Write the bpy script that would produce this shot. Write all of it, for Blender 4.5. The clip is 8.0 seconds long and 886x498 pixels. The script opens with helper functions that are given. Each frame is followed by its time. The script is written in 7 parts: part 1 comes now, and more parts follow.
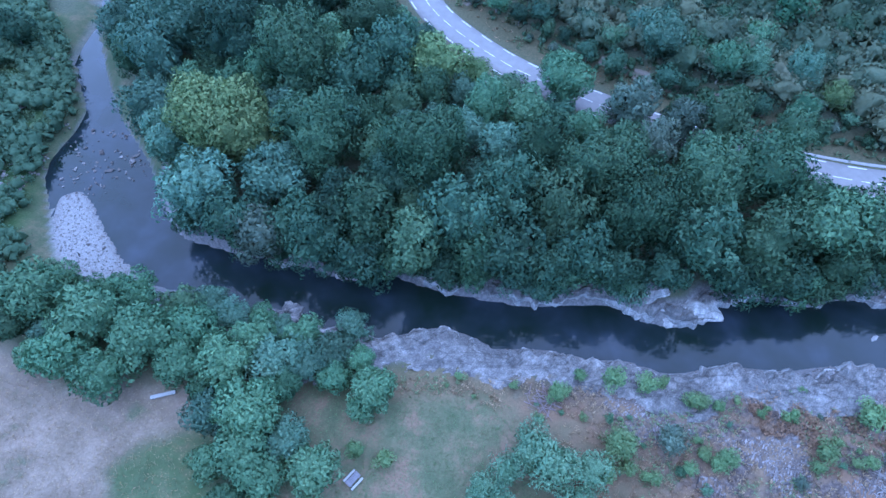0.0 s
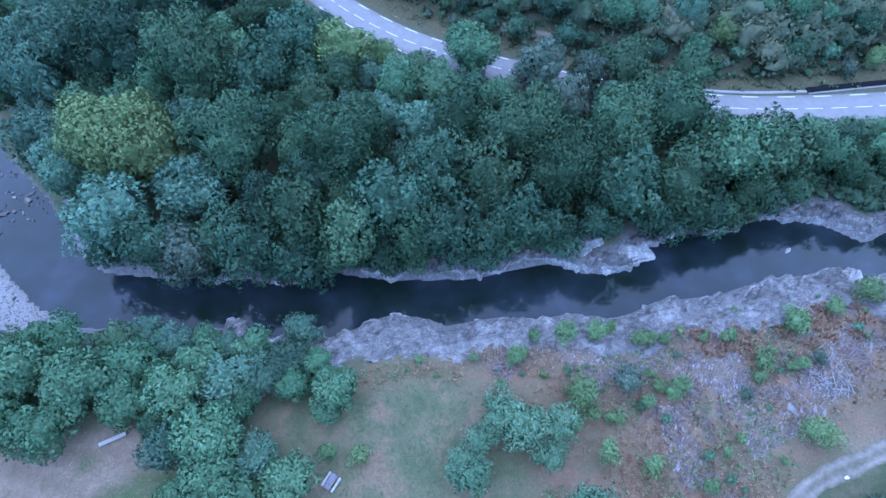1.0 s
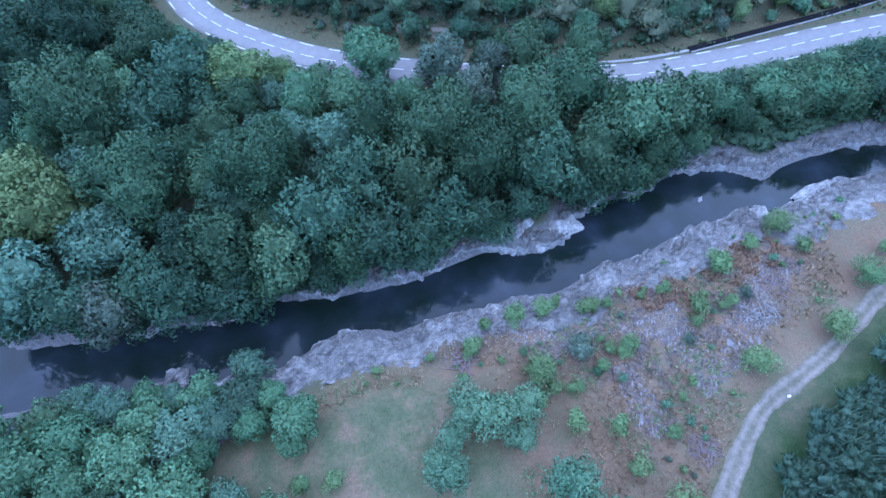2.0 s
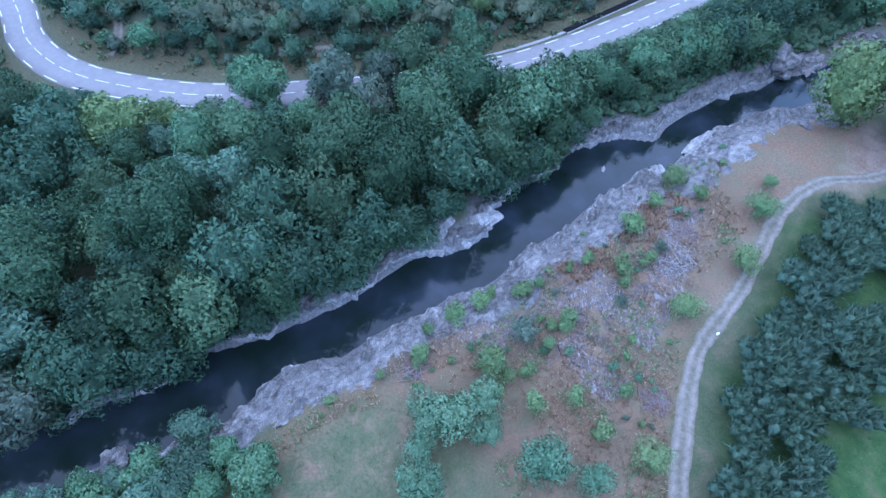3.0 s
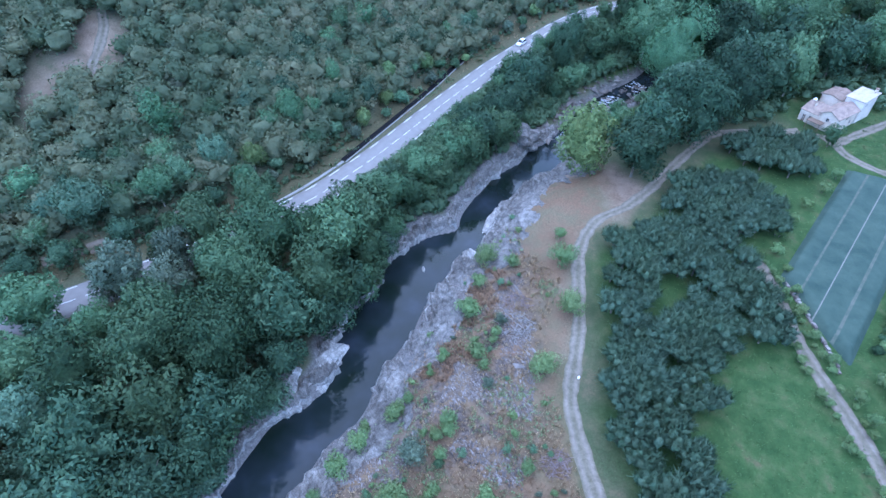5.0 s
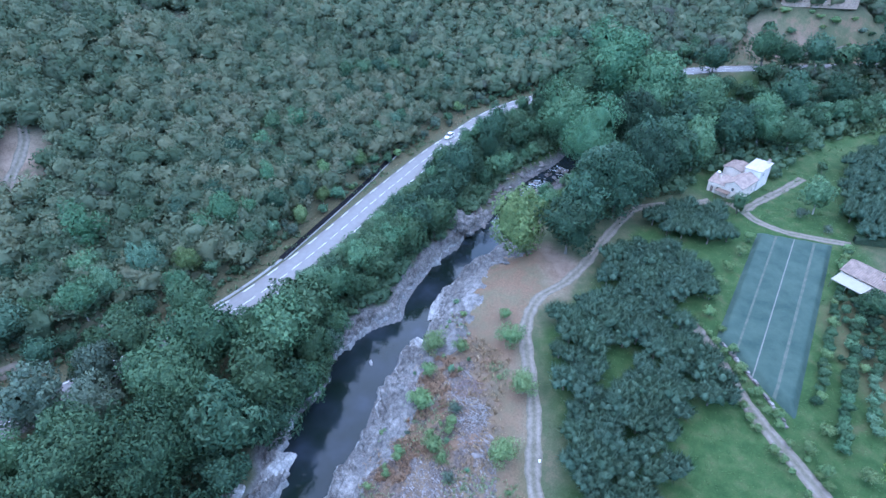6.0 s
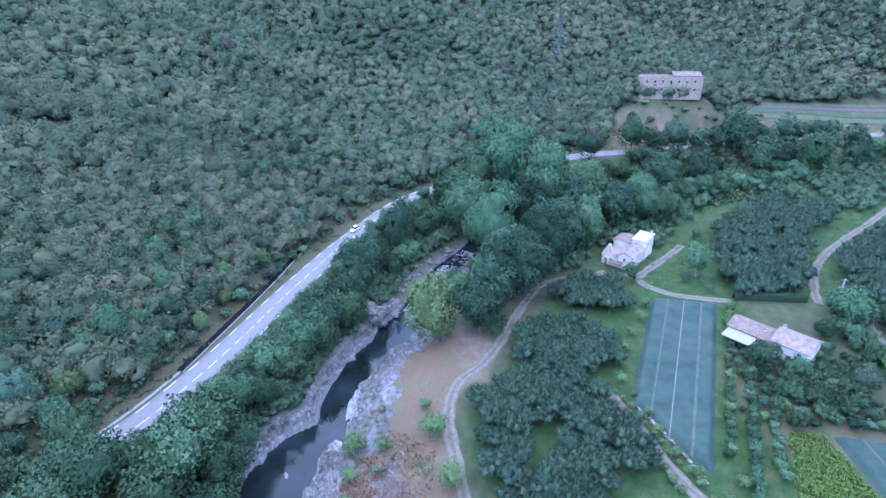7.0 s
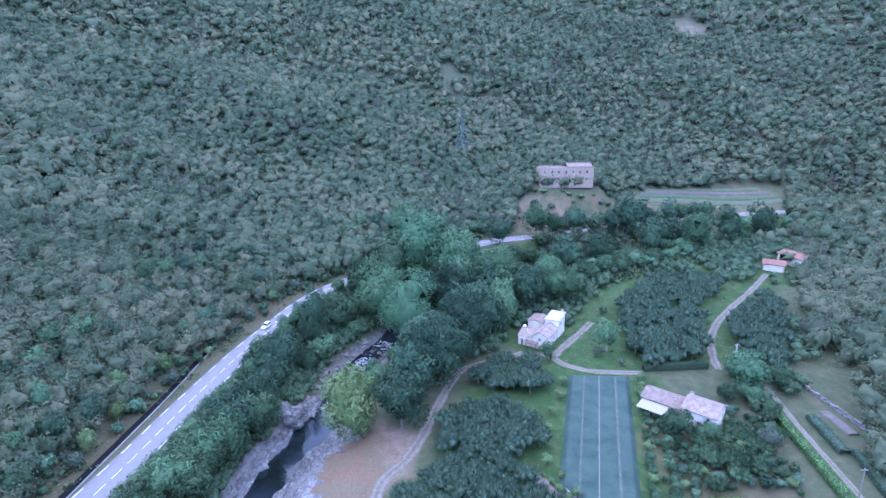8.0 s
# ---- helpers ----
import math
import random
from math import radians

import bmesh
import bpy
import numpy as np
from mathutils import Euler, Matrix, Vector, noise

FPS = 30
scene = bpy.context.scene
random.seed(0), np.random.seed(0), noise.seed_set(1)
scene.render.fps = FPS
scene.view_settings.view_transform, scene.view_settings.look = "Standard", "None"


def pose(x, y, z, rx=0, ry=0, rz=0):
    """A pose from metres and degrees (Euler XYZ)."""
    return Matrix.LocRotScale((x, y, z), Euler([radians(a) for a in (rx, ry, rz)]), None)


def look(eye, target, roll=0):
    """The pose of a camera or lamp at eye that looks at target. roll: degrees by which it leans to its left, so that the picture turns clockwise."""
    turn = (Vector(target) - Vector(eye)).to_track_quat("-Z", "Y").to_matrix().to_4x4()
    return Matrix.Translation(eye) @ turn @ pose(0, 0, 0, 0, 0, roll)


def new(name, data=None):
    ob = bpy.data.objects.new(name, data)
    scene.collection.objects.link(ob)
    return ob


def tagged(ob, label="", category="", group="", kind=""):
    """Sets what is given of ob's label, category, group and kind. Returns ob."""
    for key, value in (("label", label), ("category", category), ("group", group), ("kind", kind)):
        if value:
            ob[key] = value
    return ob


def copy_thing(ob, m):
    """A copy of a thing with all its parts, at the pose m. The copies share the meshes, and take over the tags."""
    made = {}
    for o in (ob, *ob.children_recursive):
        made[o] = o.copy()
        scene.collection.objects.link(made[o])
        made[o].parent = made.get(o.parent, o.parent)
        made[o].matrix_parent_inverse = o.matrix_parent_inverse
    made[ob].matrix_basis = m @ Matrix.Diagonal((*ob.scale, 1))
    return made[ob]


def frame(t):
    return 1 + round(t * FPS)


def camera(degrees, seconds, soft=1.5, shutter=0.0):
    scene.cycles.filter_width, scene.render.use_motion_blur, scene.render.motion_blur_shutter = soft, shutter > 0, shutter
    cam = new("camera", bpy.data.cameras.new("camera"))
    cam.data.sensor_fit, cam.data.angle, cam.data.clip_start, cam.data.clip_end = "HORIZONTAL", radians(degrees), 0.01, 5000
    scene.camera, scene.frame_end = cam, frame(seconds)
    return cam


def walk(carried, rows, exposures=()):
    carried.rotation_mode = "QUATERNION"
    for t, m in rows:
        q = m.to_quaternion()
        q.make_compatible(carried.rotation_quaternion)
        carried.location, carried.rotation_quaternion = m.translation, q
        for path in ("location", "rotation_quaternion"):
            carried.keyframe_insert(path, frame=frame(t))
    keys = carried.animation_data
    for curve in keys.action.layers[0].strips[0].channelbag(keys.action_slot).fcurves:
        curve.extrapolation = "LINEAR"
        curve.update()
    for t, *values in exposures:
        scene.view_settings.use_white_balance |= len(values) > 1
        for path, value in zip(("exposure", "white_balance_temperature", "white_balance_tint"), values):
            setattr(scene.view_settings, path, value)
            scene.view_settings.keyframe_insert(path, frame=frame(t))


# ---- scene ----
# ------------------------------------------------------------------ camera
cam = camera(78.0, 8.0, soft=1.5)
# seconds, eye, heading (to the left from +y), pitch
PATH = [
    (0, (0.00, 0.00, 80.73), 0.00, -54.63),
    (0.5, (-0.26, -0.03, 80.56), -5.83, -56.00),
    (1, (-0.52, -0.04, 80.39), -11.91, -56.30),
    (1.2, (-0.64, -0.03, 80.30), -14.23, -56.28),
    (2.3, (-1.28, 0.06, 79.84), -28.81, -55.76),
    (2.5, (-1.39, 0.07, 79.76), -31.77, -55.65),
    (3, (-1.54, 0.31, 79.62), -38.36, -54.96),
    (3.5, (-1.65, 0.73, 79.58), -44.25, -52.61),
    (4, (-1.71, 1.26, 79.54), -50.91, -49.46),
    (4.5, (-1.72, 1.66, 79.55), -58.56, -46.20),
    (4.7, (-1.73, 1.71, 79.50), -61.55, -44.76),
    (5.8, (-1.75, 1.96, 79.25), -71.23, -34.98),
    (6, (-1.76, 2.00, 79.21), -72.69, -33.09),
    (6.5, (-1.69, 1.91, 79.02), -76.94, -28.41),
    (7, (-1.62, 1.76, 78.76), -83.12, -23.67),
    (7.5, (-1.70, 1.64, 78.51), -89.15, -18.96),
    (8, (-1.84, 1.59, 78.21), -92.33, -14.24),
]
walk(cam, [(t, pose(*eye, 90 + pitch, 0, yaw)) for t, eye, yaw, pitch in PATH],
     exposures=[(0.0, 2.66, 4400, 18), (1.0, 2.66, 4520, 18), (3.0, 2.68, 4740, 18), (4.5, 2.7, 4900, 15), (6.0, 2.82, 4940, 15), (8.0, 2.9, 4970, 30)])

# ------------------------------------------------------------------ light: dusk, sun behind the hills
world = bpy.data.worlds.new("dusk_sky")
scene.world = world
world.use_nodes = True
wn = world.node_tree.nodes
sky = wn.new("ShaderNodeTexSky")
sky.sky_type = "NISHITA"
sky.sun_disc = False
sky.sun_elevation = radians(10)
sky.sun_rotation = radians(85)
sky.air_density, sky.dust_density, sky.ozone_density = 1.0, 1.1, 3.2
wn["Background"].inputs["Strength"].default_value = 0.15
world.node_tree.links.new(sky.outputs[0], wn["Background"].inputs[0])
sun_data = bpy.data.lights.new("sun", "SUN")
sun_data.energy, sun_data.angle, sun_data.color = 1.0, radians(120), (0.97, 0.97, 1.0)
sun = new("sun", sun_data)
sun.matrix_world = look((-40, 25, 400), (0, 0, 0))


# ------------------------------------------------------------------ materials
def mat(name, rough=0.8, spec=0.3):
    m = bpy.data.materials.new(name)
    m.use_nodes = True
    b = m.node_tree.nodes["Principled BSDF"]
    b.inputs["Roughness"].default_value = rough
    b.inputs["Specular IOR Level"].default_value = spec
    return m, m.node_tree.nodes, m.node_tree.links, b


def tex(nodes, links, scale, detail=4.0, rough=0.55, coords="Object", kind="ShaderNodeTexNoise"):
    """A procedural texture in metres; returns the node."""
    c = nodes.new("ShaderNodeTexCoord")
    n = nodes.new(kind)
    n.inputs["Scale"].default_value = scale
    if kind == "ShaderNodeTexNoise":
        n.inputs["Detail"].default_value, n.inputs["Roughness"].default_value = detail, rough
    links.new(c.outputs[coords], n.inputs["Vector"])
    return n


def ramp(nodes, links, src, *stops):
    r = nodes.new("ShaderNodeValToRGB")
    e = r.color_ramp.elements
    while len(e) < len(stops):
        e.new(0.5)
    for k, (p, c) in enumerate(stops):
        e[k].position, e[k].color = p, (*c, 1)
    links.new(src, r.inputs[0])
    return r


def mixc(nodes, links, fac, a, b, mode="MIX"):
    """Mixes two colours; fac, a and b are sockets or values."""
    m = nodes.new("ShaderNodeMix")
    m.data_type, m.blend_type = "RGBA", mode
    for sock, v in ((m.inputs[0], fac), (m.inputs[6], a), (m.inputs[7], b)):
        if isinstance(v, (int, float)):
            sock.default_value = v
        elif isinstance(v, tuple):
            sock.default_value = (*v, 1)
        else:
            links.new(v, sock)
    return m.outputs[2]


def bump(nodes, links, b, src, strength, dist):
    n = nodes.new("ShaderNodeBump")
    n.inputs["Strength"].default_value, n.inputs["Distance"].default_value = strength, dist
    links.new(src, n.inputs["Height"])
    links.new(n.outputs[0], b.inputs["Normal"])


def foliage(name, dark, light, per_tree=0.36):
    """Leaves: colour varies from leaf clump to leaf clump and from tree to tree."""
    m, n, l, b = mat(name, 0.6, 0.1)
    geo, info = n.new("ShaderNodeNewGeometry"), n.new("ShaderNodeObjectInfo")
    c = ramp(n, l, geo.outputs["Random Per Island"], (0.0, dark), (1.0, light))
    hsv = n.new("ShaderNodeHueSaturation")
    mr = n.new("ShaderNodeMapRange")
    mr.inputs[3].default_value, mr.inputs[4].default_value = 1 - per_tree, 1 + per_tree
    l.new(info.outputs["Random"], mr.inputs[0])
    l.new(mr.outputs[0], hsv.inputs["Value"])
    hue = n.new("ShaderNodeMapRange")
    hue.inputs[3].default_value, hue.inputs[4].default_value = 0.487, 0.513
    w = n.new("ShaderNodeTexWhiteNoise")
    w.noise_dimensions = "1D"
    l.new(info.outputs["Random"], w.inputs["W"])
    l.new(w.outputs["Value"], hue.inputs[0])
    l.new(hue.outputs[0], hsv.inputs["Hue"])
    l.new(c.outputs[0], hsv.inputs["Color"])
    leafy = tex(n, l, 3.2, 3, 0.75)
    mottle = ramp(n, l, leafy.outputs[0], (0.32, (0.6, 0.63, 0.63)), (0.5, (0.92, 0.92, 0.92)), (0.68, (1.25, 1.23, 1.16)))
    tint = mixc(n, l, 1.0, hsv.outputs[0], mottle.outputs[0], "MULTIPLY")
    bump(n, l, b, leafy.outputs[0], 0.4, 0.3)
    l.new(tint, b.inputs["Base Color"])
    tr = n.new("ShaderNodeBsdfTranslucent")
    l.new(tint, tr.inputs["Color"])
    mx = n.new("ShaderNodeMixShader")
    mx.inputs[0].default_value = 0.25
    l.new(b.outputs[0], mx.inputs[1])
    l.new(tr.outputs[0], mx.inputs[2])
    l.new(mx.outputs[0], n["Material Output"].inputs["Surface"])
    return m


def plain(name, a, b2, scale=2.0, rough=0.8, spec=0.3, metal=0.0, relief=0.0):
    """A surface of two near tones, mottled at two scales."""
    m, n, l, b = mat(name, rough, spec)
    t1, t2 = tex(n, l, scale), tex(n, l, scale * 9)
    f = mixc(n, l, 0.4, t1.outputs[0], t2.outputs[0])
    c = ramp(n, l, f, (0.3, a), (0.7, b2))
    l.new(c.outputs[0], b.inputs["Base Color"])
    b.inputs["Metallic"].default_value = metal
    if relief:
        bump(n, l, b, t2.outputs[0], 0.6, relief)
    return m


LEAF = {
    "broad": foliage("leaf_broad", (0.052, 0.096, 0.052), (0.105, 0.172, 0.085)),
    "dark": foliage("leaf_dark", (0.040, 0.078, 0.048), (0.081, 0.136, 0.076)),
    "light": foliage("leaf_light", (0.102, 0.160, 0.062), (0.185, 0.252, 0.100), 0.12),
    "bluish": foliage("leaf_bluish", (0.070, 0.127, 0.083), (0.136, 0.211, 0.132)),
    "willow": foliage("leaf_willow", (0.089, 0.122, 0.087), (0.165, 0.213, 0.144)),
    "fresh": foliage("leaf_fresh", (0.085, 0.163, 0.084), (0.164, 0.272, 0.139), 0.15),
    "silver": foliage("leaf_silver", (0.106, 0.192, 0.107), (0.195, 0.304, 0.171), 0.15),
    "bush": foliage("leaf_bush", (0.136, 0.213, 0.088), (0.241, 0.330, 0.146), 0.15),
    "orchard": foliage("leaf_orchard", (0.052, 0.096, 0.060), (0.116, 0.176, 0.117), 0.12),
}
BARK = plain("bark", (0.10, 0.085, 0.07), (0.2, 0.175, 0.15), 3.0, 0.9, relief=0.02)
PALE_BARK = plain("bark_pale", (0.22, 0.2, 0.17), (0.36, 0.34, 0.3), 3.0, 0.9, relief=0.02)


# ------------------------------------------------------------------ plan: banks, road and tracks (x, y)
BANK_N = [(-130, 230), (-96, 150), (-82, 115), (-71, 94), (-60, 79), (-50, 62), (-41, 57.5), (-31.5, 55), (-23, 53),
          (-17, 50.6), (-14.3, 52.6), (-8, 51.2), (-4, 49.5), (6, 46.8), (15, 45.4), (22, 45.7), (28.5, 45.5),
          (31, 43.8), (34, 42.2), (40, 41.6), (45.8, 44.8), (49, 46.6), (55.7, 46), (61, 45), (68.3, 46.8),
          (76, 44.6), (80.5, 42), (84.2, 38.2), (89.5, 39.4), (98.8, 38.9), (108, 37.6), (116, 34.2), (123, 33.8),
          (130, 30.2), (148, 27), (161, 22), (172, 16), (197, 7), (216, -12), (229, -38), (243, -78), (270, -150), (285, -240)]
BANK_S = [(-118, 230), (-90, 150), (-88, 114), (-78.5, 94), (-80, 78), (-75.6, 68), (-69, 56), (-61, 51), (-53, 50),
          (-43, 48), (-39.5, 45.5), (-32.5, 45.2), (-25.3, 44.7), (-23.5, 42.4), (-17, 41), (-10.6, 39.7), (-5.5, 40.5),
          (-1, 41.4), (5, 39.8), (8, 37.8), (12, 37.8), (18, 37.2), (22.8, 36), (28, 35.8), (35, 33.6), (39, 34),
          (44.5, 34.5), (52, 34), (57, 34.2), (63, 35), (70, 34.3), (75, 34.5), (78, 31.8), (87, 32), (94, 32.8),
          (104, 30.8), (111, 28.5), (115.5, 25.8), (128, 24), (148, 20), (160, 14), (172, 8), (193, -1), (208, -20),
          (220, -44), (234, -82), (260, -152), (273, -240)]
ROAD = [(-2, 215, 11), (-4.5, 175, 10.5), (-5.3, 150, 10), (-6.8, 137, 9.8), (-5, 125.5, 9.5), (-1.3, 117, 9.3), (4.1, 109.4, 9.1),
        (10.6, 101.8, 9), (17.5, 95.4, 9), (30, 86.5, 9), (45, 77.5, 9), (58, 71.3, 9), (70.5, 66.3, 9), (85, 63.2, 9),
        (100, 61, 9), (115, 59.3, 9.1), (130, 57, 9.4), (147.8, 53.7, 10), (160.7, 49.8, 11), (171, 47, 11.5), (180, 44.3, 12),
        (190.5, 39.6, 12.7), (197, 35.2, 13.2), (212, 20, 15), (225, 2, 16.8), (235, -16, 18.5), (243, -30, 19.2),
        (248, -42, 19.5), (260, -81, 20.2), (291, -163, 21), (298, -190, 21.3), (301, -219, 22), (310, -300, 25)]
TRACK = [(15, -28), (24, -14), (31.2, -7), (38, -2.6), (44.2, 1.1), (50, 3.8), (57, 4.9), (64, 6.1), (70, 7.6), (76, 9.4), (83, 10.9),
         (89, 11), (95, 9.5), (101, 5.3), (110, 1.5), (120, -1.5), (130, -4.8), (139, -8.6), (143, -13), (146, -21), (150, -29)]


def smooth_line(points, step):
    """A Catmull-Rom curve through the points, at even steps."""
    p = np.array(points, float)
    p = np.vstack([2 * p[0] - p[1], p, 2 * p[-1] - p[-2]])
    out = []
    for k in range(1, len(p) - 2):
        n = max(2, int(np.linalg.norm(p[k + 1, :2] - p[k, :2]) / step))
        t = (np.arange(n) / n)[:, None]
        a, b, c, d = p[k - 1], p[k], p[k + 1], p[k + 2]
        out.append(0.5 * (2 * b + (c - a) * t + (2 * a - 5 * b + 4 * c - d) * t**2 + (3 * b - a - 3 * c + d) * t**3))
    return np.vstack([*out, p[-2:-1]])


def to_line(x, y, line):
    """Distance to a polyline, the side (+ to its left), and the third column there (or the way along)."""
    best = np.full(x.shape, 1e9)
    side, third = np.zeros(x.shape), np.zeros(x.shape)
    run = 0.0
    for a, b in zip(line[:-1], line[1:]):
        d = b[:2] - a[:2]
        n = np.hypot(*d) + 1e-9
        t = np.clip(((x - a[0]) * d[0] + (y - a[1]) * d[1]) / n**2, 0, 1)
        ex, ey = x - a[0] - t * d[0], y - a[1] - t * d[1]
        q = np.hypot(ex, ey)
        m = q < best
        best = np.where(m, q, best)
        side = np.where(m, np.sign(d[0] * ey - d[1] * ex), side)
        third = np.where(m, a[2] + t * (b[2] - a[2]) if len(a) > 2 else run + t * n, third)
        run += n
    return best, side, third


def inside(x, y, poly):
    """Whether points lie in a polygon."""
    r = np.zeros(x.shape, bool)
    for (ax, ay), (bx, by) in zip(poly, poly[1:] + poly[:1]):
        r ^= ((ay > y) != (by > y)) & (x < (bx - ax) * (y - ay) / (by - ay + 1e-12) + ax)
    return r


def soft_area(x, y, poly, fade):
    """1 well inside a polygon, 0 well outside it."""
    d, _, _ = to_line(x, y, np.array(poly + poly[:1], float))
    return np.clip(0.5 + np.where(inside(x, y, poly), d, -d) / (2 * fade), 0, 1)


GRAIN = np.random.RandomState(7).rand(256, 256)


def value_noise(x, y, size):
    """Smooth noise from 0 to 1 with features of the given size in metres."""
    u, v = np.asarray(x) / size + 1000, np.asarray(y) / size + 1000
    i, j = np.floor(u).astype(int), np.floor(v).astype(int)
    f, g = u - i, v - j
    f, g = f * f * (3 - 2 * f), g * g * (3 - 2 * g)
    w = lambda a, b: GRAIN[a % 256, b % 256]
    return (w(i, j) * (1 - f) + w(i + 1, j) * f) * (1 - g) + (w(i, j + 1) * (1 - f) + w(i + 1, j + 1) * f) * g


def ridged(x, y, size, octaves=4):
    s, a, total = 0, 1.0, 0
    for k in range(octaves):
        s = s + a * (1 - abs(2 * value_noise(x + 37 * k, y - 19 * k, size / 2**k) - 1))
        total, a = total + a, a * 0.5
    return s / total


north, south = smooth_line(BANK_N, 1.5), smooth_line(BANK_S, 1.5)
road_line = smooth_line(ROAD, 3.0)
track_line = smooth_line(TRACK, 2.0)
RIVER = [tuple(p) for p in smooth_line(BANK_N, 4.0)] + [tuple(p) for p in smooth_line(BANK_S, 4.0)[::-1]]


def water_level(x, y):
    return np.interp(x, [-90, 124, 148, 172, 205, 235, 280], [0, 0, 1.2, 2.8, 5.5, 9, 14])


def floor_level(x, y):
    """The valley floor south of the river."""
    f = 4.2 + 0.022 * np.clip(x - 40, 0, 100) + 0.05 * np.clip(x - 140, 0, 60) + 0.13 * np.clip(x - 200, 0, 250)
    return f + 0.35 * (value_noise(x, y, 18) - 0.5) + 0.02 * np.clip(-y - 60, 0, 60)


def land(x, y):
    """Height of the ground."""
    x, y = np.asarray(x, float), np.asarray(y, float)
    dn, _, _ = to_line(x, y, north)
    ds, _, _ = to_line(x, y, south)
    wet = inside(x, y, RIVER)
    dr, side, zr = to_line(x, y, road_line)
    water = water_level(x, y)
    to_bank = np.minimum(dn, ds)
    # the river bed
    bed = water - 0.25 - 1.1 * np.clip(to_bank / 4, 0, 1)
    # south side: rock shelf, then terrace
    s_side = ds < dn
    shelf = water + 2.4 * np.clip(ds / 4.5, 0, 1) ** 0.7 - 0.15
    k = np.clip((ds - 3) / 12, 0, 1)
    k = k * k * (3 - 2 * k)
    south_z = shelf * (1 - k) + np.maximum(floor_level(x, y), water + 2.0) * k
    south_hill = 0.45 * np.clip(-(y + 112 + 0.6 * (x - 130)) - 10 * value_noise(x, y, 60), 0, 500) * np.clip((x + 500) / 400, 0.3, 1)
    south_z = south_z + south_hill
    # north side: from the bank up to the road
    up = np.clip((dn - 1.0) / np.maximum(dn + dr - 6.0, 1.0), 0, 1)
    north_z = (water + 2.2 * np.clip(dn / 3, 0, 1) ** 0.7 - 0.15) * (1 - up) + (zr - 0.25) * up
    # above the road: verge, then the hill
    rel = 1 - 0.5 * np.clip((40 - x) / 50, 0, 1) * np.clip((150 - y) / 50, 0, 1)
    rise = 0.04 * np.clip(dr - 4, 0, 5) + rel * 0.56 * np.clip(dr - 10, 0, 420) + 0.1 * np.clip(dr - 430, 0, 400)
    rough_hill = np.clip((dr - 12) / 60, 0, 1) * (26 * (value_noise(x, y, 130) - 0.5) + 9 * (value_noise(x, y, 45) - 0.5))
    hill = zr - 0.2 + rise + rough_hill
    z = np.where(s_side, south_z, np.where(side > 0, hill, north_z))
    # the roadbed
    flat = np.clip((7.5 - dr) / 2.5, 0, 1)
    z = np.where(s_side & (dr > 12), z, z * (1 - flat) + (zr - 0.12) * flat)
    # the levelled yard of the old farm above the road
    yard = soft_area(x, y, YARD, 8)
    z = z * (1 - yard) + 40.5 * yard
    z = np.where(wet, bed, z)
    # the gravel bar in the bend
    gravel = soft_area(x, y, GRAVEL, 1.5)
    z = np.maximum(z, np.where(gravel > 0.3, water - 0.35 + 0.75 * gravel, -99))
    # relief by kind of ground
    scree = soft_area(x, y, SCREE, 4) * ~wet
    z = z + scree * (0.55 * (ridged(x, y, 5) - 0.5)) + ~wet * 0.18 * (value_noise(x, y, 2.2) - 0.5) * np.clip((dr - 6) / 3, 0, 1)
    return z


YARD = [(279, -52), (300, -50), (306, -98), (283, -100)]
OPEN = [(252, -40), (276, -48), (284, -60), (286, -98), (303, -112), (316, -145), (330, -200), (328, -245), (306, -240), (294, -165), (262, -82)]
GLADE = [(-44.6, 18.3), (-40.5, 22), (-34.4, 25.1), (-30, 22), (-29.5, 14), (-32, 6), (-42, 8)]
LAYBY = [(2, 98), (8, 96.5), (14, 91.8), (20, 87.2), (25, 83.6), (20, 83.0), (12, 87.5), (5, 92.5)]
BAR = [(-74.5, 69.5), (-71, 71), (-67.5, 68.2), (-63, 62), (-58, 56), (-53, 51), (-57, 49.6), (-63, 50.8), (-68.5, 55), (-72.5, 62)]
GRAVEL = [tuple(q) for q in smooth_line(BAR + BAR[:1], 1.0)[:-1]]
WEST_GREEN = [(-78, 40), (-77, 66), (-84, 80), (-82, 96), (-92, 118), (-125, 160), (-190, 160), (-190, 20), (-100, 20)]
VALLEY = [(128, 8), (160, -20), (150, -30), (138, -32), (140, -60), (137, -84), (200, -140), (195, -170), (300, -250), (290, -160), (256, -80), (232, -20), (205, 14), (170, 30)]
SCREE = [(8, 33), (22, 26), (31, 18), (33, 6), (44, 8), (55, 11), (70, 16), (84, 24), (96, 29), (70, 33), (40, 32)]
SAND = [(74, 12), (80, 22), (92, 27), (104, 26), (113, 22), (116, 12), (110, 3), (100, 6), (90, 12), (82, 12), (70, 9), (58, 6.5), (56, 9), (64, 12)]
DRY = [(-70, 37), (-56, 31), (-36, 30), (-31, 22), (-30, 5), (-60, 2), (-75, 20)]
LAWN = [(-24, 30), (-15, 31), (-4, 31.5), (8, 29), (14, 20), (12, 5), (-10, 5), (-24, 14)]
MEADOW = [(32, -14), (48, -2), (60, 1), (80, 7), (97, 3), (110, -4), (128, -8), (140, -18), (150, -24), (160, -60), (120, -64), (70, -60), (30, -60)]
RED_SOIL = [(-9, 32), (4, 32), (13, 29.5), (24, 24.5), (31, 12), (27, 2), (16, 5), (14.5, 22), (4, 28.5), (-9, 29)]
